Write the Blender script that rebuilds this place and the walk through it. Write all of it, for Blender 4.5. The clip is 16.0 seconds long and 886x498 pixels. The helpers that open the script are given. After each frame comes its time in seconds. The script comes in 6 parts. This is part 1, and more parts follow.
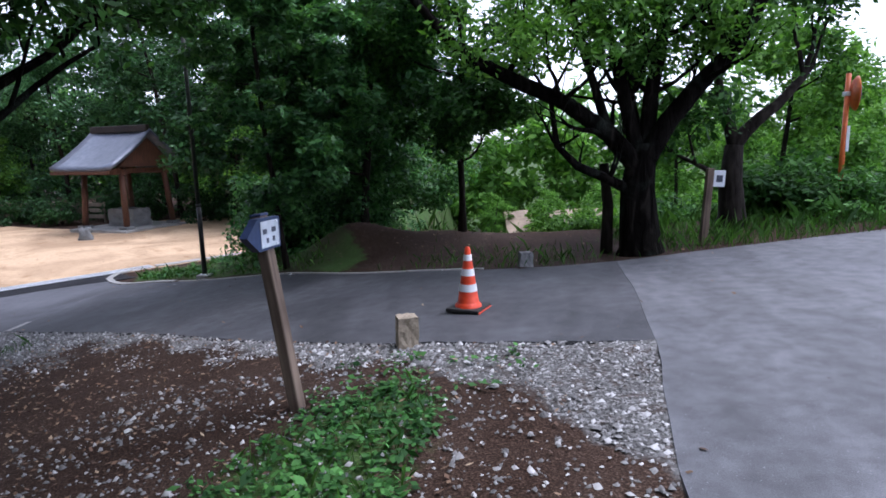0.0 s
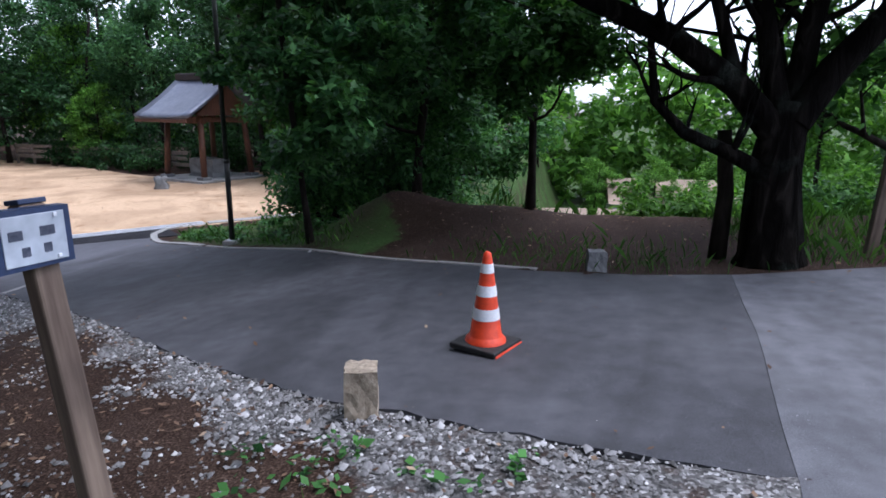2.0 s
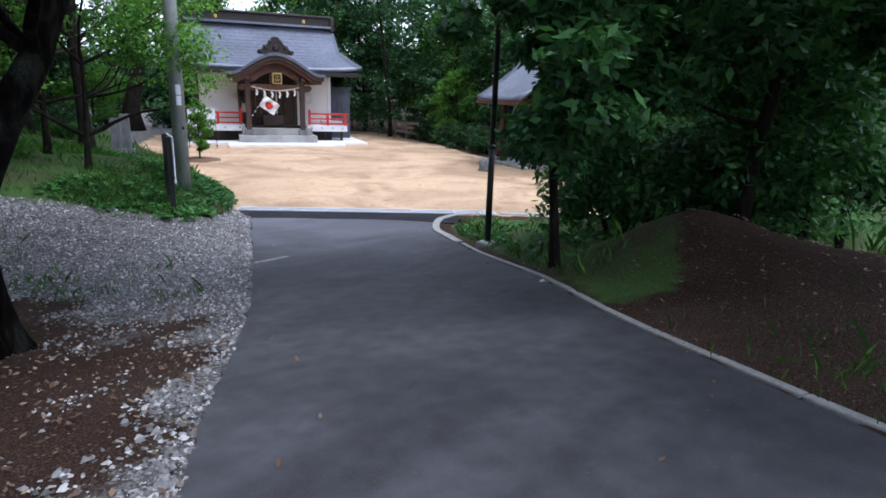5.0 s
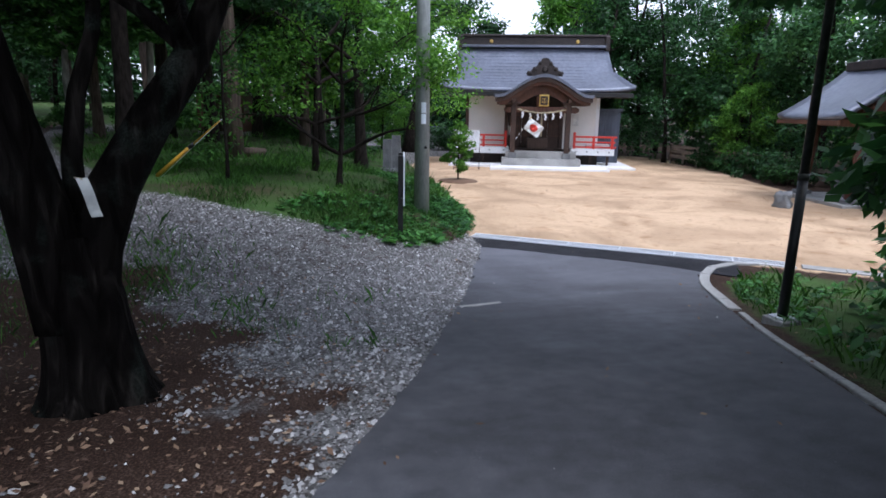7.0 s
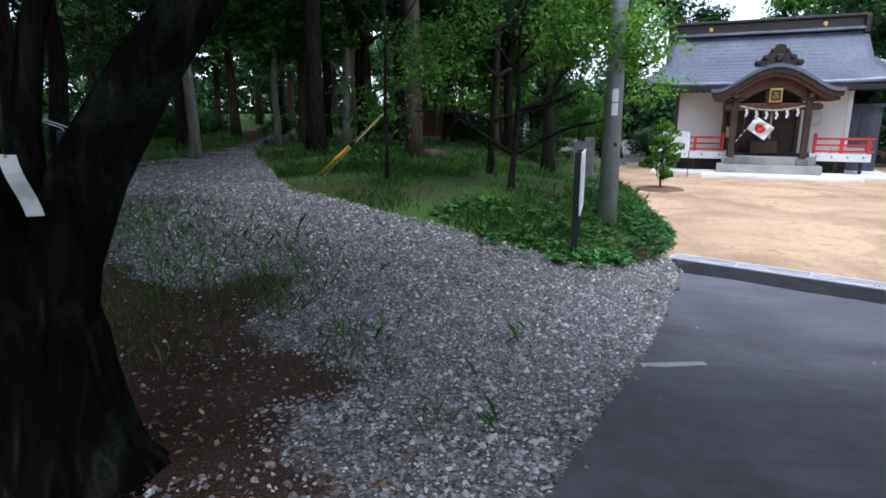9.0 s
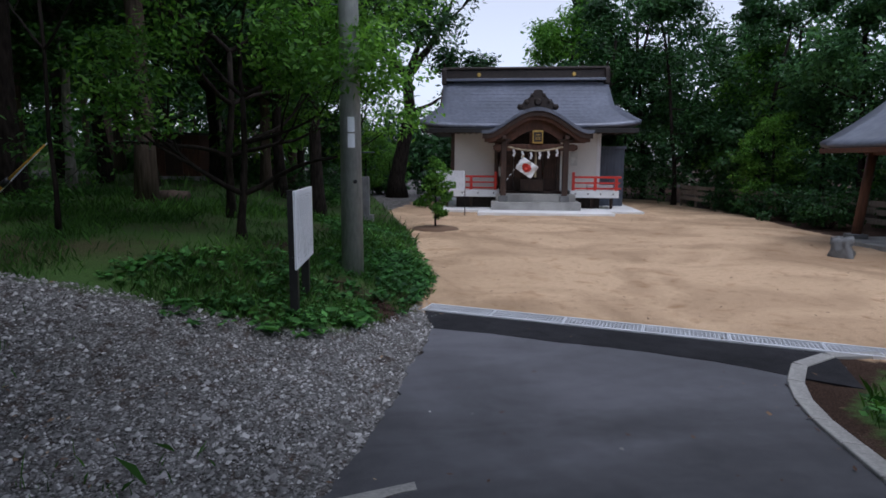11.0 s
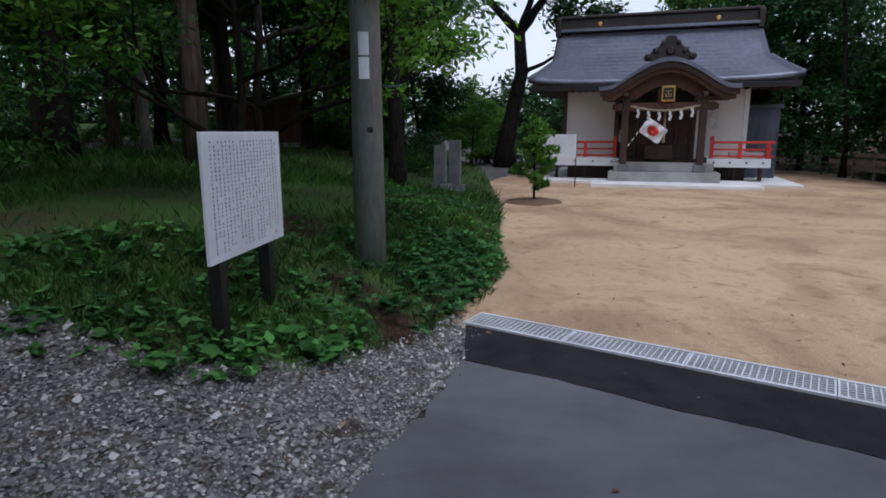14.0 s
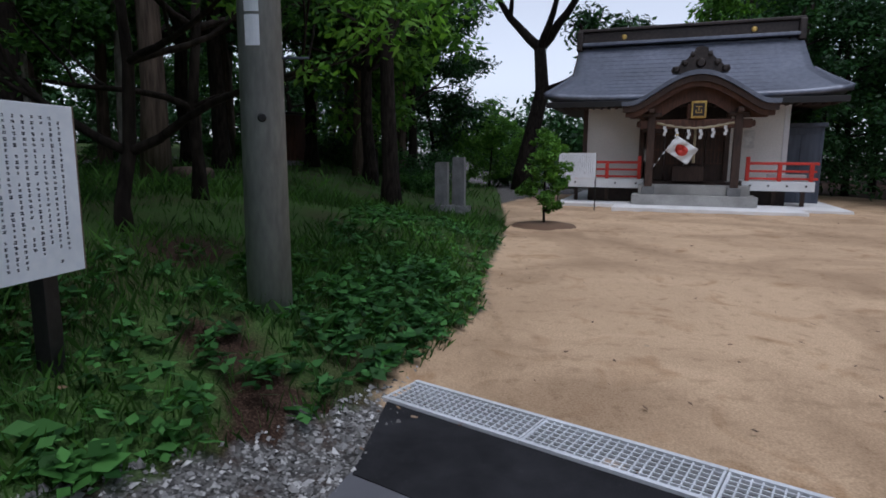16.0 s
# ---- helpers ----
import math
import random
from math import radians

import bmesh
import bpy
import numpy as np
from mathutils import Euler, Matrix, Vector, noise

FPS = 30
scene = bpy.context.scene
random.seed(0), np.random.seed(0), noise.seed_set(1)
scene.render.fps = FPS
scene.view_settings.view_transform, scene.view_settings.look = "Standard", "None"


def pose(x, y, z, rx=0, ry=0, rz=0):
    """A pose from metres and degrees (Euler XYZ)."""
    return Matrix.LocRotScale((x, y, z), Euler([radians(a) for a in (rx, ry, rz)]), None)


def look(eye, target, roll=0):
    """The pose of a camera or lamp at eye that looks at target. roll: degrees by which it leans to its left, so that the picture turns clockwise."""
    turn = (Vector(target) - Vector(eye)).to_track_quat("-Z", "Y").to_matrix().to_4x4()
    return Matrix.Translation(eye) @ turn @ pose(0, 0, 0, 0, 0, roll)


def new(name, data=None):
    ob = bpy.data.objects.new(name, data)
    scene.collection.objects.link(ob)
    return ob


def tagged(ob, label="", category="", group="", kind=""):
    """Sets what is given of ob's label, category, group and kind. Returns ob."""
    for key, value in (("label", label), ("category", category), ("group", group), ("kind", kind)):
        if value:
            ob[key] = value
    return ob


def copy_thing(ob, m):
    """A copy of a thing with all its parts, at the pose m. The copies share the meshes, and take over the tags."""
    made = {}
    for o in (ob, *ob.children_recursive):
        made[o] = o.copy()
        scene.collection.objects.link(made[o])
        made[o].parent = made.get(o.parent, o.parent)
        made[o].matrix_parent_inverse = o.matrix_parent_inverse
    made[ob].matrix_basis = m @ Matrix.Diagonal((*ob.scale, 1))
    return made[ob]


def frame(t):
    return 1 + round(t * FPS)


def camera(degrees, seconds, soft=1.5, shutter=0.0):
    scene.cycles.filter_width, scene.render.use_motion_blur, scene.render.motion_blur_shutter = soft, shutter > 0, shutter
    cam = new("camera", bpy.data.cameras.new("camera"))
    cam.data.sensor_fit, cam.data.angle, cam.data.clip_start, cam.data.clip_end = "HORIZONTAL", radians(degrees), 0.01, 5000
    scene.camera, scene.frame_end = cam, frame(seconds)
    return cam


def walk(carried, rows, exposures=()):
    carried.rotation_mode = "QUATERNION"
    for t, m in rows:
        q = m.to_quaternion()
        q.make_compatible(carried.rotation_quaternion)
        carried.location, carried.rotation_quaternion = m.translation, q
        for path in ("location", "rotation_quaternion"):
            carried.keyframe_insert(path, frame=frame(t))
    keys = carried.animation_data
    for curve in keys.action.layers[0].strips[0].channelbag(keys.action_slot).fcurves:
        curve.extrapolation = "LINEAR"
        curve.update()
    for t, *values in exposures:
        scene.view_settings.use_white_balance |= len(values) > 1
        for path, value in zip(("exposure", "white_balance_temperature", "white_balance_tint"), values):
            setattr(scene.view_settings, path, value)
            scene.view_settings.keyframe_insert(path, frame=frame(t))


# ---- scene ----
cam = camera(73.5, 16.0, soft=1.7)
PATH = [
    (0.0, pose(0.951, 0.672, 1.743, 80.55, 1.46, 4.11)),
    (0.5, pose(1.072, 1.334, 1.743, 79.55, 0.03, 3.28)),
    (1.0, pose(1.223, 1.925, 1.697, 78.97, 1.21, 11.46)),
    (1.5, pose(1.367, 2.521, 1.661, 77.52, -0.06, 12.61)),
    (2.0, pose(1.415, 3.015, 1.668, 76.82, -0.32, 14.23)),
    (2.5, pose(1.538, 3.600, 1.663, 77.13, -0.17, 20.28)),
    (3.0, pose(1.564, 4.072, 1.679, 76.45, -1.33, 23.49)),
    (3.5, pose(1.608, 4.491, 1.624, 77.64, -1.86, 30.55)),
    (6.0, pose(0.449, 6.819, 1.439, 74.84, -0.15, 61.63)),
    (6.5, pose(0.077, 7.134, 1.388, 76.81, -0.05, 69.78)),
    (7.0, pose(-0.379, 7.367, 1.318, 76.94, -1.03, 73.67)),
    (7.5, pose(-0.871, 7.604, 1.196, 77.28, 0.73, 80.89)),
    (8.0, pose(-1.332, 7.787, 1.110, 77.56, 0.38, 84.88)),
    (8.5, pose(-1.788, 7.958, 1.071, 78.57, -0.01, 88.30)),
    (9.0, pose(-2.215, 8.097, 1.023, 77.53, 0.01, 92.56)),
    (9.5, pose(-2.691, 8.353, 0.974, 76.74, -0.43, 89.70)),
    (10.0, pose(-3.055, 8.734, 0.980, 79.35, 1.00, 79.28)),
    (12.5, pose(-5.148, 10.039, 0.693, 81.21, -0.95, 70.73)),
    (13.0, pose(-5.558, 10.291, 0.667, 80.06, -0.70, 68.94)),
    (13.5, pose(-6.036, 10.569, 0.601, 79.34, 0.34, 78.38)),
    (14.0, pose(-6.491, 10.781, 0.562, 78.82, 0.09, 85.53)),
    (14.5, pose(-6.937, 10.969, 0.543, 78.28, 1.08, 86.98)),
    (15.0, pose(-7.386, 11.184, 0.448, 79.96, 1.51, 90.34)),
    (15.5, pose(-7.776, 11.399, 0.407, 79.67, -0.67, 89.08)),
    (16.0, pose(-8.214, 11.658, 0.327, 81.11, -0.34, 88.31)),
]
walk(cam, PATH, [(0.0, 0.92, 5600, 19), (2.0, 0.78, 5550, 18), (3.5, 0.88, 5500, 15), (7.0, 0.72, 5550, 15), (9.0, 0.85, 5550, 15), (10.0, 0.28, 5600, 15), (12.5, -0.5, 5700, 16), (13.5, -0.38, 5700, 16), (14.5, -0.18, 5650, 15), (15.0, -0.14, 5650, 15), (16.0, -0.38, 5700, 14)])

# ---- world and light ----
SUN_EL, SUN_ROT = 68.0, 75.0
world = bpy.data.worlds.new("world")
scene.world = world
world.use_nodes = True
wn = world.node_tree.nodes
sky = wn.new("ShaderNodeTexSky")
sky.sky_type = "NISHITA"
sky.sun_disc = False
sky.sun_elevation, sky.sun_rotation = radians(SUN_EL), radians(SUN_ROT)
sky.air_density, sky.dust_density, sky.ozone_density = 1.0, 1.6, 1.0
wn["Background"].inputs["Strength"].default_value = 0.22
pale_sky = wn.new("ShaderNodeHueSaturation")
pale_sky.inputs["Saturation"].default_value = 0.22
world.node_tree.links.new(sky.outputs["Color"], pale_sky.inputs["Color"])
world.node_tree.links.new(pale_sky.outputs["Color"], wn["Background"].inputs["Color"])
sun_data = bpy.data.lights.new("sun", "SUN")
sun_data.energy, sun_data.angle, sun_data.color = 1.1, radians(28), (1.0, 0.95, 0.88)
sun = new("sun", sun_data)
to_sun = Vector((math.sin(radians(SUN_ROT)) * math.cos(radians(SUN_EL)), math.cos(radians(SUN_ROT)) * math.cos(radians(SUN_EL)), math.sin(radians(SUN_EL))))
sun.matrix_world = look(to_sun * 60, (0, 0, 0))


# ---- materials ----
def nodes_of(name, rough=0.8, metal=0.0):
    m = bpy.data.materials.new(name)
    m.use_nodes = True
    nt = m.node_tree
    b = nt.nodes["Principled BSDF"]
    b.inputs["Roughness"].default_value, b.inputs["Metallic"].default_value = rough, metal
    return m, nt, b


def noise_node(nt, scale, detail=4, coord="Object", stretch=(1, 1, 1), dist=0.0):
    tc = nt.nodes.new("ShaderNodeTexCoord")
    mp = nt.nodes.new("ShaderNodeMapping")
    mp.inputs["Scale"].default_value = stretch
    nt.links.new(tc.outputs[coord], mp.inputs["Vector"])
    n = nt.nodes.new("ShaderNodeTexNoise")
    n.inputs["Scale"].default_value, n.inputs["Detail"].default_value, n.inputs["Distortion"].default_value = scale, detail, dist
    nt.links.new(mp.outputs["Vector"], n.inputs["Vector"])
    return n.outputs["Fac"]


def ramp_node(nt, fac, stops):
    r = nt.nodes.new("ShaderNodeValToRGB")
    e = r.color_ramp.elements
    while len(e) < len(stops):
        e.new(0.5)
    for el, (p, c) in zip(e, stops):
        el.position, el.color = p, (*c, 1)
    nt.links.new(fac, r.inputs["Fac"])
    return r.outputs["Color"]


def mix_node(nt, fac, a, b, mode="MIX"):
    x = nt.nodes.new("ShaderNodeMix")
    x.data_type, x.blend_type = "RGBA", mode
    for sock, v in ((x.inputs["Factor"], fac), (x.inputs[6], a), (x.inputs[7], b)):
        if isinstance(v, (int, float)):
            sock.default_value = v
        elif isinstance(v, tuple):
            sock.default_value = (*v, 1)
        else:
            nt.links.new(v, sock)
    return x.outputs[2]


def bump_node(nt, b, height, strength, dist):
    n = nt.nodes.new("ShaderNodeBump")
    n.inputs["Strength"].default_value, n.inputs["Distance"].default_value = strength, dist
    nt.links.new(height, n.inputs["Height"])
    nt.links.new(n.outputs["Normal"], b.inputs["Normal"])


def surface(name, dark, light, grain=30.0, patch=1.5, rough=0.8, metal=0.0, bump=0.3, bump_dist=0.01, stretch=(1, 1, 1), stain=0.35, random_tint=0.0):
    """Two scales of variation: fine grain between two colours, and broad stains over it."""
    m, nt, b = nodes_of(name, rough, metal)
    fine = noise_node(nt, grain, 6, stretch=stretch)
    broad = noise_node(nt, patch, 3)
    col = ramp_node(nt, fine, [(0.3, dark), (0.7, light)])
    shade = ramp_node(nt, broad, [(0.35, (1 - stain,) * 3), (0.65, (1.0, 1.0, 1.0))])
    col = mix_node(nt, 1.0, col, shade, "MULTIPLY")
    if random_tint:
        oi = nt.nodes.new("ShaderNodeObjectInfo")
        tint = ramp_node(nt, oi.outputs["Random"], [(0.0, (1 - random_tint,) * 3), (1.0, (1.0, 1.0, 1.0))])
        col = mix_node(nt, 1.0, col, tint, "MULTIPLY")
    nt.links.new(col, b.inputs["Base Color"])
    bump_node(nt, b, fine, bump, bump_dist)
    return m


def foliage(name, dark, light, through_light=0.35, rough=0.55):
    m, nt, b = nodes_of(name, rough)
    b.inputs["Specular IOR Level"].default_value = 0.18
    geo = nt.nodes.new("ShaderNodeNewGeometry")
    col = ramp_node(nt, geo.outputs["Random Per Island"], [(0.0, dark), (0.75, light), (1.0, tuple(min(1, c * 1.5) for c in light))])
    broad = noise_node(nt, 0.5, 2)
    col = mix_node(nt, 1.0, col, ramp_node(nt, broad, [(0.35, (0.6, 0.65, 0.7)), (0.65, (1.15, 1.1, 1.0))]), "MULTIPLY")
    nt.links.new(col, b.inputs["Base Color"])
    t = nt.nodes.new("ShaderNodeBsdfTranslucent")
    nt.links.new(mix_node(nt, 1.0, col, (1.0, 1.1, 0.5), "MULTIPLY"), t.inputs["Color"])
    mx = nt.nodes.new("ShaderNodeMixShader")
    mx.inputs["Fac"].default_value = through_light
    nt.links.new(b.outputs["BSDF"], mx.inputs[1])
    nt.links.new(t.outputs["BSDF"], mx.inputs[2])
    nt.links.new(mx.outputs["Shader"], nt.nodes["Material Output"].inputs["Surface"])
    return m


M = {
    "bark": surface("bark", (0.007, 0.005, 0.004), (0.04, 0.032, 0.027), 14, 1.2, 0.9, bump=0.9, bump_dist=0.03, stretch=(1, 1, 0.25)),
    "bark_pale": surface("bark_pale", (0.12, 0.11, 0.09), (0.3, 0.29, 0.25), 10, 1.0, 0.9, bump=0.7, bump_dist=0.02, stretch=(1, 1, 0.3)),
    "bark_cedar": surface("bark_cedar", (0.06, 0.045, 0.036), (0.165, 0.128, 0.1), 16, 0.8, 0.9, bump=0.9, bump_dist=0.03, stretch=(1, 1, 0.1)),
    "bark_old": None,
    "leaf": foliage("leaf", (0.016, 0.06, 0.014), (0.08, 0.2, 0.048)),
    "leaf_evergreen": foliage("leaf_evergreen", (0.02, 0.075, 0.028), (0.11, 0.26, 0.09), 0.42, 0.4),
    "leaf_dark": foliage("leaf_dark", (0.01, 0.036, 0.012), (0.04, 0.11, 0.034), 0.25, 0.45),
    "leaf_light": foliage("leaf_light", (0.045, 0.13, 0.02), (0.16, 0.34, 0.06), 0.45),
    "leaf_blue": foliage("leaf_blue", (0.022, 0.07, 0.03), (0.1, 0.23, 0.095), 0.36),
    "grass": foliage("grass", (0.024, 0.066, 0.014), (0.08, 0.185, 0.038), 0.34),
    "weed": foliage("weed", (0.016, 0.06, 0.016), (0.085, 0.235, 0.06), 0.3),
    "litter": None,
    "wood_dark": surface("wood_dark", (0.028, 0.014, 0.009), (0.085, 0.045, 0.03), 20, 1.5, 0.6, bump=0.25, stretch=(1, 1, 0.15)),
    "wood_red": surface("wood_red", (0.07, 0.028, 0.016), (0.16, 0.07, 0.042), 20, 1.5, 0.6, bump=0.25, stretch=(1, 1, 0.15)),
    "wood_black": surface("wood_black", (0.006, 0.006, 0.007), (0.02, 0.018, 0.018), 30, 2, 0.5, bump=0.15),
    "stake_wood": surface("stake_wood", (0.09, 0.06, 0.045), (0.27, 0.2, 0.15), 18, 2.0, 0.85, bump=0.5, stretch=(1, 1, 0.08)),
    "plaster": surface("plaster", (0.62, 0.61, 0.57), (0.78, 0.77, 0.73), 25, 0.9, 0.9, bump=0.1, stain=0.12),
    "white_paint": surface("white_paint", (0.68, 0.69, 0.7), (0.82, 0.83, 0.84), 40, 2, 0.5, bump=0.05, stain=0.12),
    "red_paint": surface("red_paint", (0.5, 0.025, 0.015), (0.7, 0.05, 0.03), 20, 2, 0.45, bump=0.08, stain=0.2),
    "roof_metal": surface("roof_metal", (0.12, 0.135, 0.18), (0.19, 0.205, 0.255), 6, 0.7, 0.3, 0.25, bump=0.05, stain=0.25),
    "ridge_dark": surface("ridge_dark", (0.02, 0.014, 0.012), (0.05, 0.035, 0.03), 12, 1, 0.5, 0.2, bump=0.1),
    "gold": surface("gold", (0.55, 0.33, 0.08), (0.8, 0.55, 0.17), 20, 2, 0.35, 0.8, bump=0.05, stain=0.2),
    "concrete": surface("concrete", (0.3, 0.3, 0.29), (0.46, 0.45, 0.43), 40, 1.5, 0.9, bump=0.25, bump_dist=0.005),
    "slab_pale": surface("slab_pale", (0.78, 0.78, 0.78), (0.88, 0.88, 0.88), 40, 1.5, 0.85, bump=0.1, stain=0.15),
    "granite": surface("granite", (0.13, 0.135, 0.14), (0.3, 0.305, 0.31), 120, 3, 0.75, bump=0.3, bump_dist=0.004),
    "stone_tan": surface("stone_tan", (0.3, 0.24, 0.17), (0.5, 0.42, 0.32), 40, 4, 0.9, bump=0.6, bump_dist=0.01),
    "pole_concrete": surface("pole_concrete", (0.3, 0.315, 0.31), (0.43, 0.445, 0.43), 25, 0.8, 0.85, bump=0.15, stretch=(1, 1, 0.3), stain=0.3),
    "pole_metal": surface("pole_metal", (0.03, 0.035, 0.03), (0.07, 0.075, 0.065), 20, 1, 0.5, 0.4, bump=0.05),
    "black_metal": surface("black_metal", (0.008, 0.008, 0.009), (0.02, 0.02, 0.022), 30, 1, 0.45, 0.2, bump=0.05),
    "steel": surface("steel", (0.74, 0.77, 0.82), (0.86, 0.88, 0.92), 40, 2, 0.5, 0.25, bump=0.1, stain=0.2),
    "grey_steel": surface("grey_steel", (0.07, 0.085, 0.12), (0.115, 0.135, 0.18), 8, 1, 0.5, 0.2, bump=0.05, stretch=(1, 1, 0.1)),
    "cone_orange": surface("cone_orange", (0.66, 0.05, 0.012), (0.84, 0.078, 0.02), 25, 5, 0.45, bump=0.08, stain=0.2),
    "reflective": surface("reflective", (0.72, 0.74, 0.78), (0.88, 0.9, 0.92), 60, 5, 0.6, bump=0.05, stain=0.15),
    "rubber": surface("rubber", (0.008, 0.008, 0.009), (0.025, 0.024, 0.024), 60, 6, 0.7, bump=0.2),
    "sign_white": surface("sign_white", (0.76, 0.81, 0.88), (0.84, 0.88, 0.93), 20, 2, 0.5, bump=0.03, stain=0.1),
    # sign white dimmed for weathering and for the painted-in shade on the arrow sign
    "sign_shaded": surface("sign_shaded", (0.46, 0.51, 0.58), (0.58, 0.63, 0.7), 20, 4, 0.5, bump=0.03, stain=0.3),
    "sign_blue": surface("sign_blue", (0.02, 0.035, 0.09), (0.035, 0.06, 0.14), 20, 3, 0.5, bump=0.03),
    "ink": surface("ink", (0.04, 0.05, 0.08), (0.1, 0.11, 0.15), 60, 5, 0.7, bump=0.02),
    "paper": surface("paper", (0.6, 0.62, 0.6), (0.78, 0.78, 0.74), 14, 4, 0.8, bump=0.2, stain=0.3),
    "yellow": surface("yellow", (0.6, 0.33, 0.02), (0.78, 0.46, 0.04), 20, 3, 0.5, bump=0.05),
    "rope": surface("rope", (0.4, 0.34, 0.22), (0.62, 0.54, 0.38), 60, 4, 0.9, bump=0.5),
    "mirror_orange": surface("mirror_orange", (0.62, 0.11, 0.02), (0.78, 0.18, 0.03), 20, 3, 0.45, bump=0.05),
    "far_wall": surface("far_wall", (0.5, 0.42, 0.33), (0.68, 0.6, 0.5), 2, 0.3, 0.9, bump=0.0),
    "far_roof": surface("far_roof", (0.3, 0.22, 0.16), (0.45, 0.35, 0.26), 2, 0.3, 0.8, bump=0.0),
    # near-black brown that paints in the shade of enclosed hollows
    "inside_shade": surface("inside_shade", (0.015, 0.01, 0.008), (0.04, 0.026, 0.02), 8, 1, 0.8, bump=0.05),
    "fence_wood": surface("fence_wood", (0.16, 0.13, 0.1), (0.3, 0.25, 0.2), 14, 1, 0.9, bump=0.3, stretch=(1, 1, 0.15)),
}


def litter_material():
    m, nt, b = nodes_of("litter", 0.85)
    geo = nt.nodes.new("ShaderNodeNewGeometry")
    col = ramp_node(nt, geo.outputs["Random Per Island"], [(0.0, (0.05, 0.025, 0.014)), (0.5, (0.13, 0.075, 0.045)), (0.85, (0.22, 0.14, 0.085)), (1.0, (0.4, 0.3, 0.2))])
    nt.links.new(col, b.inputs["Base Color"])
    return m


def pebble_material():
    m, nt, b = nodes_of("pebble", 0.85)
    geo = nt.nodes.new("ShaderNodeNewGeometry")
    col = ramp_node(nt, geo.outputs["Random Per Island"], [(0.0, (0.025, 0.024, 0.024)), (0.4, (0.12, 0.119, 0.12)), (0.75, (0.28, 0.278, 0.28)), (1.0, (0.7, 0.695, 0.695))])
    fine = noise_node(nt, 60, 3)
    nt.links.new(mix_node(nt, 0.3, col, ramp_node(nt, fine, [(0.3, (0.1, 0.1, 0.1)), (0.7, (0.45, 0.44, 0.43))])), b.inputs["Base Color"])
    bump_node(nt, b, fine, 0.3, 0.005)
    return m


def asphalt_material(name, dark, light, worn, yard_light=0.0):
    m, nt, b = nodes_of(name, 0.75)
    fine = noise_node(nt, 160, 3)
    mid = noise_node(nt, 6, 5)
    broad = noise_node(nt, 0.45, 4, dist=0.6)
    col = ramp_node(nt, fine, [(0.3, dark), (0.72, light)])
    col = mix_node(nt, ramp_node(nt, broad, [(0.42, (0, 0, 0)), (0.62, (1, 1, 1))]), col, worn)
    col = mix_node(nt, 1.0, col, ramp_node(nt, mid, [(0.3, (0.66,) * 3), (0.7, (1.15,) * 3)]), "MULTIPLY")
    # asphalt lightened towards the yard, painting in the brighter light there
    tc = nt.nodes.new("ShaderNodeTexCoord")
    xyz = nt.nodes.new("ShaderNodeSeparateXYZ")
    nt.links.new(tc.outputs["Object"], xyz.inputs["Vector"])
    span = nt.nodes.new("ShaderNodeMapRange")
    span.inputs["From Min"].default_value, span.inputs["From Max"].default_value = -4.5, -9.5
    nt.links.new(xyz.outputs["X"], span.inputs["Value"])
    yard_lit = mix_node(nt, 1.0, span.outputs["Result"], ramp_node(nt, broad, [(0.3, (0.3 * yard_light,) * 3), (0.6, (yard_light,) * 3)]), "MULTIPLY")
    col = mix_node(nt, yard_lit, col, tuple(1.9 * c for c in light))
    streak = noise_node(nt, 1.3, 4, stretch=(1, 0.3, 1), dist=1.2)
    col = mix_node(nt, 1.0, col, ramp_node(nt, streak, [(0.36, (0.78,) * 3), (0.6, (1.08,) * 3)]), "MULTIPLY")
    chip = noise_node(nt, 75, 2)
    col = mix_node(nt, ramp_node(nt, chip, [(0.7, (0, 0, 0)), (0.76, (0.6, 0.6, 0.6))]), col, tuple(min(1, 2.6 * c) for c in light))
    nt.links.new(col, b.inputs["Base Color"])
    bump_node(nt, b, fine, 0.5, 0.005)
    return m


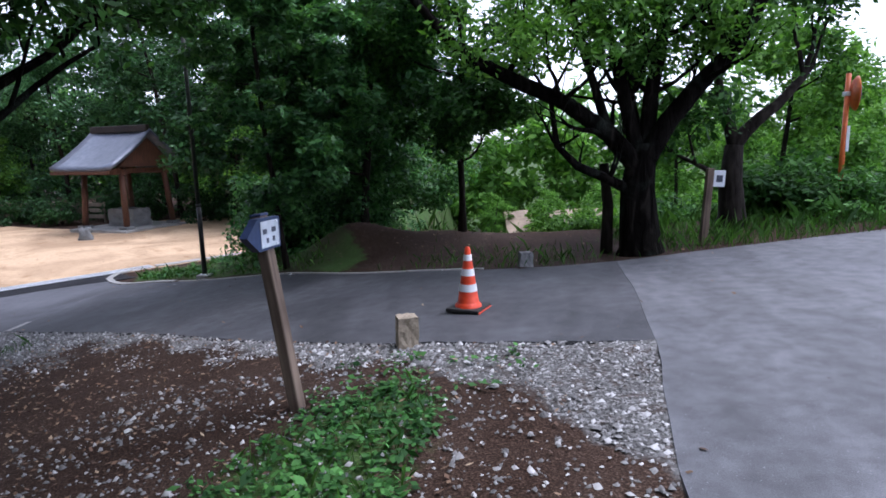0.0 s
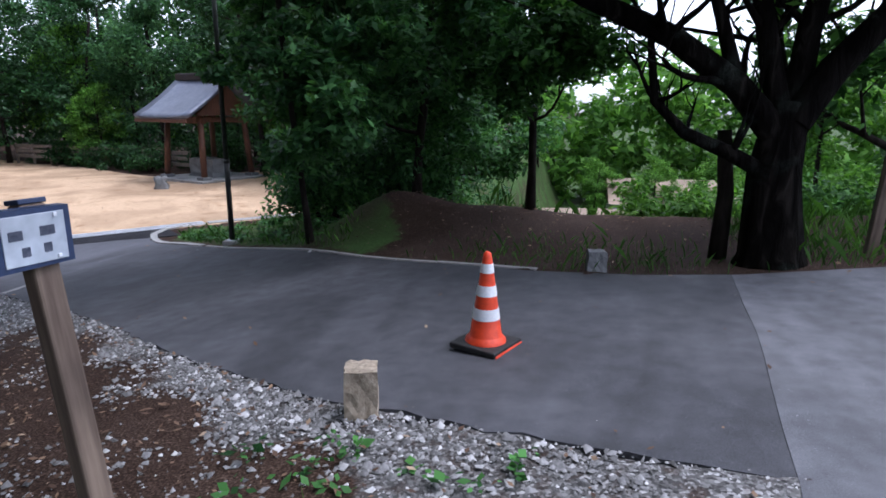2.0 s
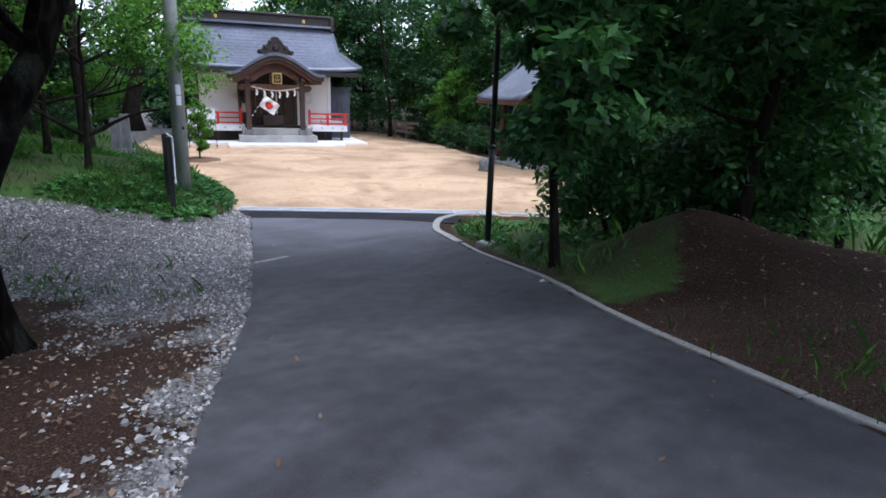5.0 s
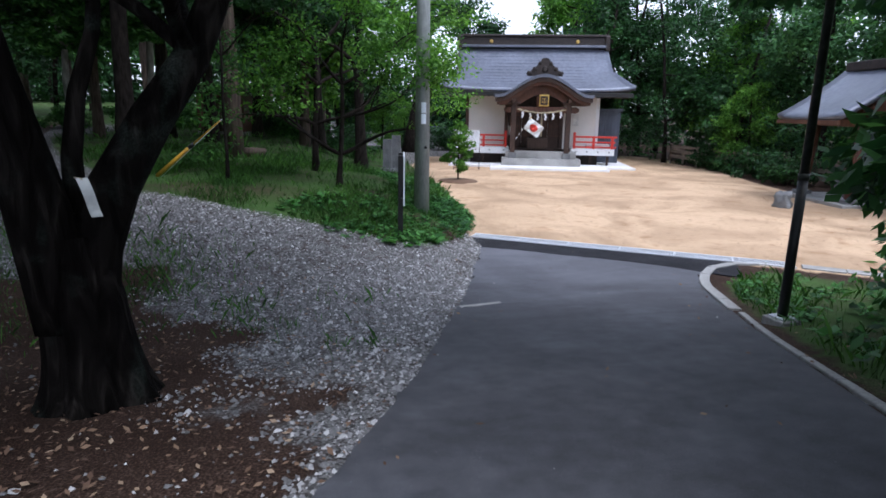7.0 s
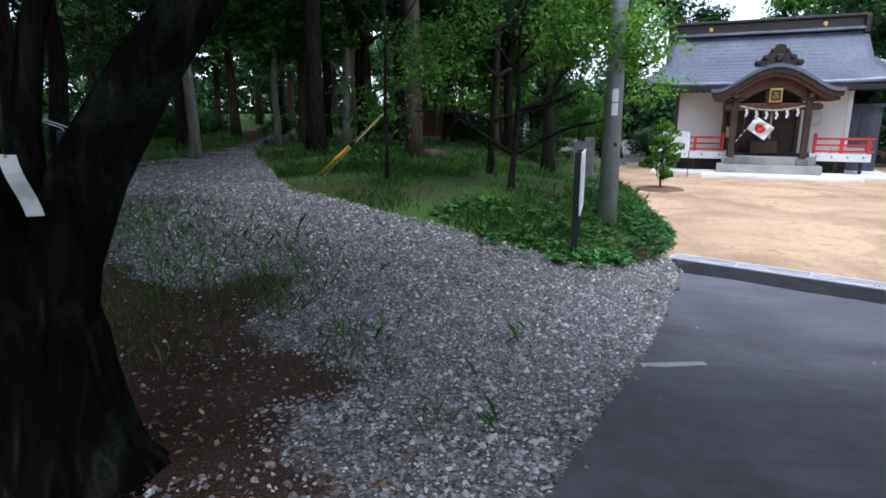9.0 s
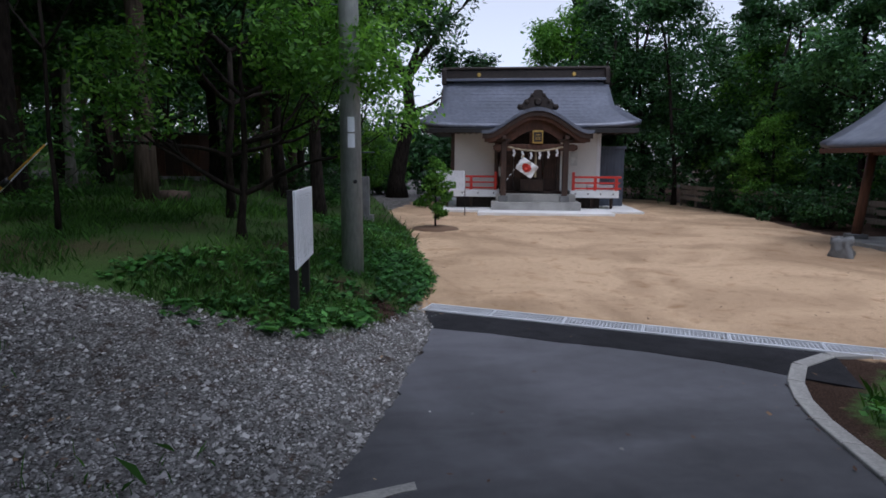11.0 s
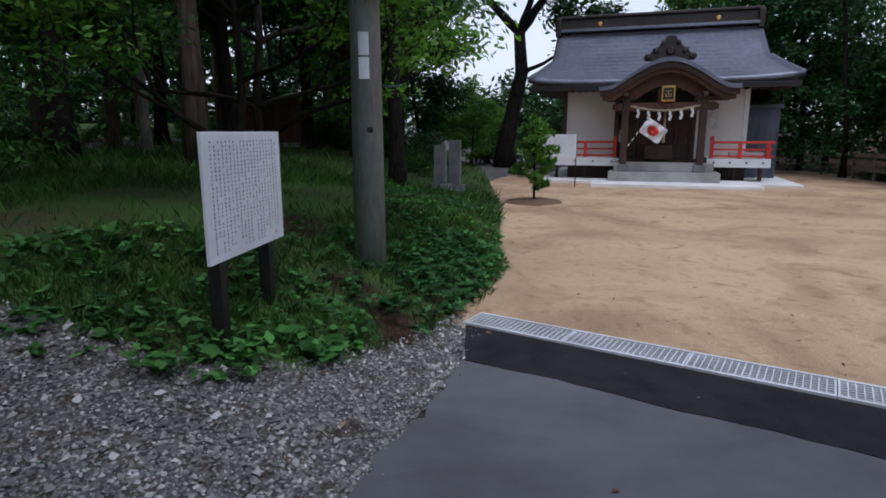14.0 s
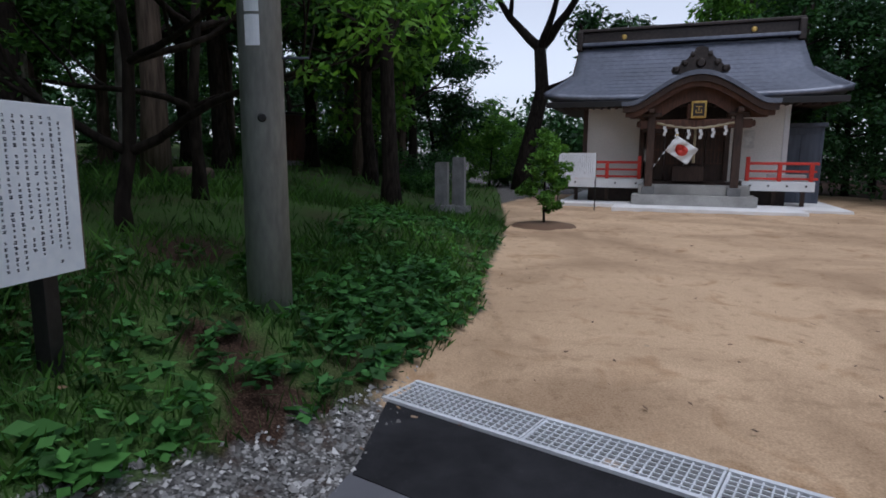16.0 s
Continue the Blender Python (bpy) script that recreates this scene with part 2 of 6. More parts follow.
def ground_material():
    """Bare soil, gravel, turf and sand by the zone painted on the sheet, with ragged borders."""
    m, nt, b = nodes_of("ground", 0.95)
    b.inputs["Specular IOR Level"].default_value = 0.15
    at = nt.nodes.new("ShaderNodeVertexColor")
    at.layer_name = "zone"
    sep = nt.nodes.new("ShaderNodeSeparateColor")
    nt.links.new(at.outputs["Color"], sep.inputs["Color"])
    fine, mid, broad = noise_node(nt, 70, 5), noise_node(nt, 7, 5), noise_node(nt, 0.7, 4)
    soil = ramp_node(nt, fine, [(0.3, (0.016, 0.009, 0.006)), (0.52, (0.044, 0.028, 0.02)), (0.72, (0.13, 0.094, 0.072))])
    soil = mix_node(nt, 1.0, soil, ramp_node(nt, broad, [(0.35, (0.7, 0.6, 0.55)), (0.65, (1.15, 1.1, 1.1))]), "MULTIPLY")
    vor = nt.nodes.new("ShaderNodeTexVoronoi")
    vor.inputs["Scale"].default_value = 55
    tc = nt.nodes.new("ShaderNodeTexCoord")
    nt.links.new(tc.outputs["Object"], vor.inputs["Vector"])
    gcell = nt.nodes.new("ShaderNodeSeparateColor")
    nt.links.new(vor.outputs["Color"], gcell.inputs["Color"])
    gravel = ramp_node(nt, gcell.outputs["Red"], [(0.0, (0.04, 0.039, 0.038)), (0.5, (0.11, 0.107, 0.104)), (0.85, (0.2, 0.196, 0.192)), (1.0, (0.42, 0.415, 0.41))])
    gravel = mix_node(nt, ramp_node(nt, mid, [(0.5, (0, 0, 0)), (0.68, (0.7, 0.7, 0.7))]), gravel, soil)
    turf = ramp_node(nt, fine, [(0.3, (0.028, 0.055, 0.014)), (0.7, (0.08, 0.15, 0.04))])
    turf = mix_node(nt, ramp_node(nt, broad, [(0.45, (0, 0, 0)), (0.65, (0.7, 0.7, 0.7))]), turf, soil)
    sand = ramp_node(nt, fine, [(0.3, (0.42, 0.3, 0.195)), (0.7, (0.64, 0.47, 0.315))])
    sand = mix_node(nt, 1.0, sand, ramp_node(nt, noise_node(nt, 0.35, 5, dist=1.0), [(0.35, (0.7, 0.66, 0.62)), (0.6, (1.1, 1.08, 1.05))]), "MULTIPLY")
    sand = mix_node(nt, 1.0, sand, ramp_node(nt, mid, [(0.28, (0.78, 0.76, 0.74)), (0.45, (1, 1, 1))]), "MULTIPLY")
    blot = noise_node(nt, 1.6, 5, dist=0.8)
    sand = mix_node(nt, 1.0, sand, ramp_node(nt, blot, [(0.3, (0.78, 0.72, 0.66)), (0.42, (1, 1, 1))]), "MULTIPLY")

    def ragged(sock):
        add = nt.nodes.new("ShaderNodeMath")
        add.operation = "MULTIPLY_ADD"
        nt.links.new(mid, add.inputs[0])
        add.inputs[1].default_value = 0.5
        nt.links.new(sock, add.inputs[2])
        return ramp_node(nt, add.outputs[0], [(0.62, (0, 0, 0)), (0.84, (1, 1, 1))])

    col = mix_node(nt, ragged(sep.outputs["Red"]), soil, gravel)
    col = mix_node(nt, ragged(sep.outputs["Green"]), col, turf)
    col = mix_node(nt, ragged(sep.outputs["Blue"]), col, sand)
    nt.links.new(col, b.inputs["Base Color"])
    bump_node(nt, b, fine, 0.5, 0.015)
    return m


def old_bark():
    """Furrowed bark, darkened to a shaded silhouette, with grey-green lichen patches."""
    m, nt, b = nodes_of("bark_old", 0.9)
    b.inputs["Specular IOR Level"].default_value = 0.05
    fur = noise_node(nt, 9, 8, stretch=(1, 1, 0.22), dist=0.8)
    fine = noise_node(nt, 60, 4)
    lich = noise_node(nt, 2.2, 6, dist=0.5)
    # tones lowered to near black, putting the trunk's silhouette into the colour
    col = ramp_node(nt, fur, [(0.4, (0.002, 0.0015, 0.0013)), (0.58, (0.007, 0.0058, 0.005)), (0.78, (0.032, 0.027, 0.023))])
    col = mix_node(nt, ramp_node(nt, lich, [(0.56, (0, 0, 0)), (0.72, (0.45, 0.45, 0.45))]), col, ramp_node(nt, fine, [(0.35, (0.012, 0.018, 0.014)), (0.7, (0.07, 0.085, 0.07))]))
    nt.links.new(col, b.inputs["Base Color"])
    bump_node(nt, b, fur, 1.0, 0.06)
    return m


M["bark_old"] = old_bark()
for kind_of_bark in ("bark", "bark_cedar"):
    M[kind_of_bark].node_tree.nodes["Principled BSDF"].inputs["Specular IOR Level"].default_value = 0.15
M["litter"], M["pebble"], M["ground"] = litter_material(), pebble_material(), ground_material()
M["asphalt"] = asphalt_material("asphalt", (0.026, 0.027, 0.032), (0.072, 0.073, 0.084), (0.08, 0.081, 0.092), 0.7)
M["asphalt_new"] = asphalt_material("asphalt_new", (0.012, 0.012, 0.014), (0.036, 0.036, 0.041), (0.028, 0.028, 0.032))
M["asphalt_new"].node_tree.nodes["Principled BSDF"].inputs["Specular IOR Level"].default_value = 0.1
M["asphalt_old"] = asphalt_material("asphalt_old", (0.085, 0.087, 0.098), (0.16, 0.163, 0.18), (0.135, 0.137, 0.15))


# ---- mesh helpers ----
def mesh_of(name, verts, faces, smooth=False):
    me = bpy.data.meshes.new(name)
    me.from_pydata([tuple(v) for v in verts], [], [tuple(f) for f in faces])
    if smooth:
        me.polygons.foreach_set("use_smooth", [True] * len(me.polygons))
    me.update()
    return me


def quad_mesh(name, v):
    """One mesh from an array of quads, n x 4 x 3."""
    n = len(v)
    me = bpy.data.meshes.new(name)
    me.vertices.add(n * 4)
    me.vertices.foreach_set("co", np.ascontiguousarray(v, dtype=np.float32).ravel())
    me.loops.add(n * 4)
    me.loops.foreach_set("vertex_index", np.arange(n * 4, dtype=np.int32))
    me.polygons.add(n)
    me.polygons.foreach_set("loop_start", np.arange(0, n * 4, 4, dtype=np.int32))
    me.polygons.foreach_set("loop_total", np.full(n, 4, dtype=np.int32))
    me.update(calc_edges=True)
    return me


def part(name, shape, material, parent=None, label="", smooth=False):
    """Links a bmesh or a mesh as one object, under a thing or a part."""
    if isinstance(shape, bmesh.types.BMesh):
        me = bpy.data.meshes.new(name)
        bmesh.ops.recalc_face_normals(shape, faces=shape.faces)
        shape.to_mesh(me)
        shape.free()
    else:
        me = shape
    if smooth:
        me.polygons.foreach_set("use_smooth", [True] * len(me.polygons))
    if not me.materials:
        me.materials.append(M[material])
    ob = new(name, me)
    if parent:
        ob.parent = parent
    if label:
        tagged(ob, label)
    return ob


def thing(name, m, label, category, group="", kind=""):
    e = new(name)
    e.empty_display_size = 0.2
    e.matrix_world = m
    return tagged(e, label, category, group, kind)


def box(bm, x0, x1, y0, y1, z0, z1, bevel=0.0, m=None):
    g = bmesh.ops.create_cube(bm, size=1.0)
    vs = g["verts"]
    t = Matrix.LocRotScale(((x0 + x1) / 2, (y0 + y1) / 2, (z0 + z1) / 2), None, (x1 - x0, y1 - y0, z1 - z0))
    bmesh.ops.transform(bm, matrix=(m @ t) if m else t, verts=vs)
    if bevel:
        es = list({e for v in vs for e in v.link_edges})
        bmesh.ops.bevel(bm, geom=es, offset=bevel, segments=2, profile=0.5, affect="EDGES")
    return bm


def boxed(*a, **k):
    return box(bmesh.new(), *a, **k)


def tube_into(verts, faces, pts, radii, segs=8, cap=True, wobble=0.0, rng=None):
    pts = [Vector(p) for p in pts]
    base = len(verts)
    side = None
    for i, p in enumerate(pts):
        d = (pts[min(i + 1, len(pts) - 1)] - pts[max(i - 1, 0)]).normalized()
        if side is None:
            side = d.orthogonal().normalized()
        side = (side - d * side.dot(d)).normalized()
        up = d.cross(side)
        for k in range(segs):
            a = 2 * math.pi * k / segs
            r = radii[i] * (1 + (rng.uniform(-wobble, wobble) if wobble else 0))
            verts.append(p + (side * math.cos(a) + up * math.sin(a)) * r)
    for i in range(len(pts) - 1):
        for k in range(segs):
            a, b = base + i * segs + k, base + i * segs + (k + 1) % segs
            faces.append((a, b, b + segs, a + segs))
    if cap:
        faces.append(tuple(base + k for k in reversed(range(segs))))
        faces.append(tuple(base + (len(pts) - 1) * segs + k for k in range(segs)))


def tube_mesh(name, pts, radii, segs=10, smooth=True):
    v, f = [], []
    tube_into(v, f, pts, radii, segs)
    return mesh_of(name, v, f, smooth)


def lathe(name, profile, segs=28):
    v, f = [], []
    for r, z in profile:
        for k in range(segs):
            a = 2 * math.pi * k / segs
            v.append((r * math.cos(a), r * math.sin(a), z))
    for i in range(len(profile) - 1):
        for k in range(segs):
            a, b = i * segs + k, i * segs + (k + 1) % segs
            f.append((a, b, b + segs, a + segs))
    n = len(v)
    v += v[:segs] + v[-segs:]
    f.append(tuple(n + k for k in reversed(range(segs))))
    f.append(tuple(n + segs + k for k in range(segs)))
    return mesh_of(name, v, f, True)


# ---- the lie of the land ----
ROAD_X = [-60, -12, -9, -8, -5, -2.7, 0, 0.7, 4, 12, 40]
ROAD_Z = [-1.3, -1.25, -1.25, -1.17, -0.76, -0.42, -0.07, 0.0, 0.22, 0.75, 1.8]
GRATE_A, GRATE_B = np.array([-12.02, 11.49]), np.array([-8.36, 16.25])
LEFT_EDGE = [(1.2, -14.0), (1.55, 0.0), (1.88, 3.4), (2.07, 4.26), (2.36, 5.6), (1.0, 5.82), (0.05, 6.03), (-0.5, 6.25), (-1.9, 6.92), (-3.3, 7.75), (-4.6, 8.44), (-7.3, 9.68), (-8.5, 10.22), (-9.7, 10.72), (-10.3, 11.02), (-11.3, 11.42)]
RIGHT_EDGE = [(-8.55, 14.75), (-8.3, 14.2), (-7.6, 13.65), (-6.3, 12.75), (-5.5, 12.3), (-4.5, 11.72), (-2.8, 10.8), (-1.25, 10.0), (0.2, 9.36), (0.8, 9.12), (1.94, 8.97), (2.5, 8.95), (3.7, 9.22), (5.0, 9.5), (6.9, 9.85), (14.0, 11.0), (40.0, 14.0)]
YARD_WEST = [(-12.4, 11.5), (-14.2, 12.25), (-16.5, 12.55), (-19.0, 13.05), (-20.5, 13.3), (-23.5, 13.75), (-27.0, 14.2), (-31.0, 14.6)]


def smooth01(x, a, b):
    t = np.clip((x - a) / (b - a), 0, 1)
    return t * t * (3 - 2 * t)


def dist_poly(x, y, pts):
    """Distance to a polyline, positive on its left going along it."""
    best = np.full(np.shape(x), 1e9)
    sign = np.ones(np.shape(x))
    for (ax, ay), (bx, by) in zip(pts[:-1], pts[1:]):
        dx, dy = bx - ax, by - ay
        t = np.clip(((x - ax) * dx + (y - ay) * dy) / (dx * dx + dy * dy), 0, 1)
        px, py = x - ax - t * dx, y - ay - t * dy
        d = np.hypot(px, py)
        s = np.where(dx * py - dy * px >= 0, 1.0, -1.0)
        sign = np.where(d < best, s, sign)
        best = np.minimum(best, d)
    return best * sign


def inside(x, y, poly):
    c = np.zeros(np.shape(x), bool)
    for (ax, ay), (bx, by) in zip(poly, poly[1:] + poly[:1]):
        if ay == by:
            continue
        hit = ((ay > y) != (by > y)) & (x < (bx - ax) * (y - ay) / (by - ay) + ax)
        c ^= hit
    return c


WEST_LINE = [(0.0, 6.3), (-4.6, 8.3), (-12.05, 11.5)] + YARD_WEST[1:] + [(-60.0, 16.0)]


def height(x, y):
    x, y = np.asarray(x, float), np.asarray(y, float)
    road = np.interp(x, ROAD_X, ROAD_Z)
    n = np.array([-0.793, 0.609])
    g = (x - GRATE_A[0]) * n[0] + (y - GRATE_A[1]) * n[1]
    z = road + (-1.25 - road) * smooth01(g, -4.0, 0.3) - 0.013 * np.clip(-x - 12.5, 0, 16) * smooth01(y, 8.0, 12.0)
    s = dist_poly(x, y, WEST_LINE)
    rise = (1 - np.exp(-np.maximum(s, 0) / 2.2)) * 1.18 * smooth01(-x, 6.0, 12.5) * (1 - 0.8 * smooth01(-x, 16.0, 24.0) * np.exp(-((s / 4.5) ** 2)))
    rise += 0.08 * np.exp(-(((x + 13.3) / 2.6) ** 2 + ((y - 6.3) / 2.2) ** 2))
    z = z + rise
    # heap of bare soil past the road, then the drop to the valley
    z = z + 0.28 * np.exp(-(((x + 1.2) / 2.0) ** 2 + ((y - 12.3) / 1.3) ** 2)) + 0.4 * np.exp(-(((x + 1.75) / 0.85) ** 2 + ((y - 12.1) / 0.9) ** 2))
    z = z - 0.42 * np.clip(y - 14.0 + 1.5 * smooth01(x, -1.2, 1.2) + 0.05 * x, 0, 16) * smooth01(x, -4.6, -1.4)
    # the wood on the far side climbs gently
    z = z + 0.035 * np.clip(-x - 30, 0, 60) * smooth01(-y, -14, 6)
    return z


def ground_z(x, y):
    return float(height(x, y))


# ---- ground, road, yard ----
GRAVEL = [(2.3, 5.6)] + LEFT_EDGE[5:] + [(-11.3, 10.9), (-10.5, 10.1), (-10.3, 9.4), (-10.6, 8.2), (-11.0, 6.8), (-11.9, 5.0), (-14, 4.0), (-20, 1.2), (-30, -2.5), (-30, -6.5), (-20, -3.2), (-13, 0.6), (-11, 3.2), (-9.8, 5.0), (-8.6, 6.3), (-7.2, 7.0), (-5.9, 7.3), (-4.6, 7.45), (-3.6, 7.15), (-2.6, 6.45), (-1.3, 5.75), (-0.1, 5.3), (0.5, 4.7), (0.9, 3.6), (1.1, -3.0), (1.5, -3.0)]
TURF = [(-12.3, 11.6), (-11.2, 10.9), (-10.4, 10.1), (-10.2, 9.4), (-10.6, 8.1), (-11.0, 6.8), (-11.9, 5.1), (-14, 4.2), (-20, 1.6), (-30, -1.5), (-45, 4), (-45, 16), (-31, 14.6)] + list(reversed(YARD_WEST[1:-1]))
SAND = [(-11.9, 11.3)] + YARD_WEST[1:] + [(-36, 17), (-36, 32), (-29, 30.5), (-24, 28.6), (-19, 26.2), (-16.5, 25.2), (-14, 30), (-9, 27), (-4, 21.5), (-4.3, 20.4), (-8.15, 16.1)]
SOIL_TURF = [(-8.2, 15.4), (-7.4, 14.0), (-6.1, 12.9), (-4.4, 12.0), (-2.9, 11.1), (-1.5, 10.3), (-1.2, 10.9), (-2.0, 12.2), (-3.0, 14.5), (-4.2, 18.6)]
SIDE_TURF = [(-12.6, 0.2), (-14.5, 0.4), (-20, -0.1), (-29, -1.9), (-38, -6.0), (-32, -7.2), (-24, -9.0), (-16, -5.0)]
NEAR_TURF = [(-1.2, 2.6), (-0.7, 3.9), (-0.3, 4.6), (0.35, 5.0), (0.65, 4.6), (0.5, 3.6), (0.35, 2.4), (-0.4, 1.8)]


def axis(a, b, near, far_out):
    mid = list(np.arange(a, b + 1e-6, near))
    step, x, lo, hi = near, a, [], []
    while x > -far_out:
        step *= 1.35
        x -= step
        lo.append(x)
    step, x = near, b
    while x < far_out:
        step *= 1.35
        x += step
        hi.append(x)
    return np.array(lo[::-1] + mid + hi)


def soft_mask(x, y, poly, w=0.25):
    closed = poly + poly[:1]
    d = np.abs(dist_poly(x, y, closed))
    d = np.where(inside(x, y, poly), d, -d)
    return np.clip(0.5 + d / (2 * w), 0, 1)


SOUTH = [(-30, -2.0), (-20, 0.0), (-14.5, 0.5), (-11.5, 0.2), (-9.5, 2.2), (-9.0, 4.2), (-8.5, 5.7), (-7.1, 6.5), (-5.9, 7.1), (-4.6, 7.35), (-3.6, 7.3), (-2.6, 6.75), (-1.3, 6.1), (-0.1, 5.5), (0.5, 4.7), (0.9, 3.4), (1.1, -4.0)]


def gravel_share(x, y):
    """How much of the ground is gravel: all of it by the road, thinning out raggedly to the south."""
    wave = 0.3 * np.sin(1.7 * x + 2.3 * y) + 0.24 * np.sin(4.1 * x - 2.9 * y + 1.0) + 0.16 * np.sin(7.3 * x + 6.1 * y + 2.0)
    d = dist_poly(x, y, SOUTH) + wave - 1.1 * np.exp(-(((x + 9.6) / 1.3) ** 2 + ((y - 8.9) / 1.2) ** 2)) - 1.3 * np.exp(-(((x - 0.9) / 0.9) ** 2 + ((y - 3.6) / 1.5) ** 2))
    return np.clip(0.45 + d / 0.9, 0, 1) * (x < 2.6) * (soft_mask(x, y, TURF, 0.3) < 0.6) * (dist_poly(x, y, LEFT_EDGE[4:] + [(-60.0, 30.0)]) > -0.4)


def bare(x, y):
    """Worn patches of soil on the bank."""
    return 0.7 * np.exp(-(((x + 11.9) / 0.55) ** 2 + ((y - 10.35) / 0.5) ** 2)) + 0.8 * np.exp(-(((x + 13.4) / 0.8) ** 2 + ((y - 9.6) / 0.6) ** 2)) + 0.7 * np.exp(-(((x + 11.3) / 0.4) ** 2 + ((y - 10.8) / 0.25) ** 2))


def build_ground():
    xs, ys = axis(-30, 9, 0.2, 900), axis(-4, 27, 0.2, 900)
    gx, gy = np.meshgrid(xs, ys)
    z = height(gx, gy)
    nx, ny = len(xs), len(ys)
    rough = np.random.default_rng(5).normal(0, 0.008, z.shape)
    near = (np.abs(gx + 10) < 22) & (np.abs(gy - 11) < 17)
    road_in = soft_mask(gx, gy, ROAD_POLY, 0.3) > 0.6
    z = z + np.where(near & ~road_in, rough, 0) - np.where(road_in, 0.05, 0)
    v = np.stack([gx, gy, z], -1).reshape(-1, 3)
    i = np.arange(nx * ny).reshape(ny, nx)
    f = np.stack([i[:-1, :-1], i[:-1, 1:], i[1:, 1:], i[1:, :-1]], -1).reshape(-1, 4)
    me = mesh_of("ground", v, f, True)
    col = me.color_attributes.new("zone", "FLOAT_COLOR", "POINT")
    gravel = gravel_share(gx, gy) * 0.92
    turf = np.maximum.reduce([soft_mask(gx, gy, TURF, 0.35), soft_mask(gx, gy, SOIL_TURF, 0.4), soft_mask(gx, gy, SIDE_TURF, 0.4), soft_mask(gx, gy, NEAR_TURF, 0.5) * 0.8])
    woods = smooth01(-gx, 30, 50) * smooth01(-gy, -13, -8) + np.maximum(smooth01(gy - 12.6, 0, 1.5) * smooth01(gx, -0.8, 1.0), smooth01(gy, 20, 24) * smooth01(gx, -9, -4))
    turf = np.maximum(turf, np.clip(woods, 0, 1)) * (1 - np.clip(bare(gx, gy), 0, 1))
    sand = soft_mask(gx, gy, SAND, 0.3)
    c = np.stack([gravel, turf, sand, np.ones_like(sand)], -1).reshape(-1)
    col.data.foreach_set("color", c.astype(np.float32))
    return tagged(part("ground", me, "ground"), "bare soil, grey gravel, grass and sandy yard on a gentle slope", "ground", kind="structure")


ROAD_POLY = LEFT_EDGE[4:] + [(-11.8, 11.4), (-8.7, 15.4)] + RIGHT_EDGE


def resample(pts, n):
    p = np.array(pts, float)
    s = np.concatenate([[0], np.cumsum(np.hypot(*np.diff(p, axis=0).T))])
    t = np.linspace(0, s[-1], n)
    return np.stack([np.interp(t, s, p[:, 0]), np.interp(t, s, p[:, 1])], -1)


def strip(name, a, b, across, lift, material, label, kind="structure", jag=0.0, seed=1):
    """A sheet between two polylines of the same number of points, with a short skirt down at its rim."""
    rng = np.random.default_rng(seed)
    n = len(a)
    a = a + rng.normal(0, jag, a.shape)
    t = np.linspace(0, 1, across)[None, :, None]
    g = a[:, None, :] * (1 - t) + b[:, None, :] * t
    z = height(g[..., 0], g[..., 1]) + lift
    v = np.concatenate([g, z[..., None]], -1).reshape(-1, 3)
    i = np.arange(n * across).reshape(n, across)
    f = np.stack([i[:-1, :-1], i[:-1, 1:], i[1:, 1:], i[1:, :-1]], -1).reshape(-1, 4)
    rim = list(i[:, 0]) + list(i[-1, 1:]) + list(i[-2::-1, -1]) + list(i[0, -2:0:-1])
    k, m = len(v), len(rim)
    skirt = [(k + j, k + (j + 1) % m, k + m + (j + 1) % m, k + m + j) for j in range(m)]
    me = mesh_of(name, np.concatenate([v, v[rim], v[rim] - [0, 0, 0.09]]), [tuple(q) for q in f] + skirt, True)
    ob = part(name, me, material)
    return tagged(ob, label, "road", kind=kind)


build_ground()
# side road down to the shrine
left = resample([(2.62, 5.52)] + LEFT_EDGE[5:15] + [(-11.2, 11.4)], 110)
right = resample([(3.0, 9.02), (1.94, 8.97), (0.8, 9.12), (0.2, 9.36), (-1.25, 10.0), (-2.8, 10.8), (-4.5, 11.72), (-5.5, 12.3), (-6.3, 12.75), (-7.6, 13.65), (-8.35, 14.45), (-8.4, 15.1)], 110)
strip("side_road", left, right, 26, 0.012, "asphalt", "dark grey worn asphalt side road with a ragged gravel edge", jag=0.018)
# darker patch along the drain
d_dir = (GRATE_B - GRATE_A) / np.linalg.norm(GRATE_B - GRATE_A)
d_nrm = np.array([d_dir[1], -d_dir[0]])
pa = np.array([GRATE_A + d_dir * (0.05 + k * 0.2) + d_nrm * 0.19 for k in range(26)])
pb = np.array([GRATE_A + d_dir * (0.5 + k * 0.182) + d_nrm * (0.93 + 0.015 * math.sin(k * 0.9) + 0.5 * max(0, (k - 15) / 10) ** 1.5) for k in range(26)])
strip("asphalt_patch", pb, pa, 6, 0.018, "asphalt_new", "fresh black asphalt patch beside the steel drain", jag=0.008, seed=3)
# main road
ml = resample([(1.2, -30.0), (1.3, -8.0), (1.55, 0.0), (1.88, 3.4), (2.07, 4.26), (2.36, 5.6), (2.6, 7.4), (2.75, 8.98)], 80)
mr = resample([(60.0, -60.0), (60.0, 0.0), (60, 14), (40.0, 14.0), (14.0, 11.0), (6.9, 9.85), (5.0, 9.5), (3.7, 9.22), (2.78, 8.98)], 80)
strip("main_road", ml, mr, 60, 0.016, "asphalt_old", "pale grey old asphalt of the road going uphill", jag=0.01, seed=4)


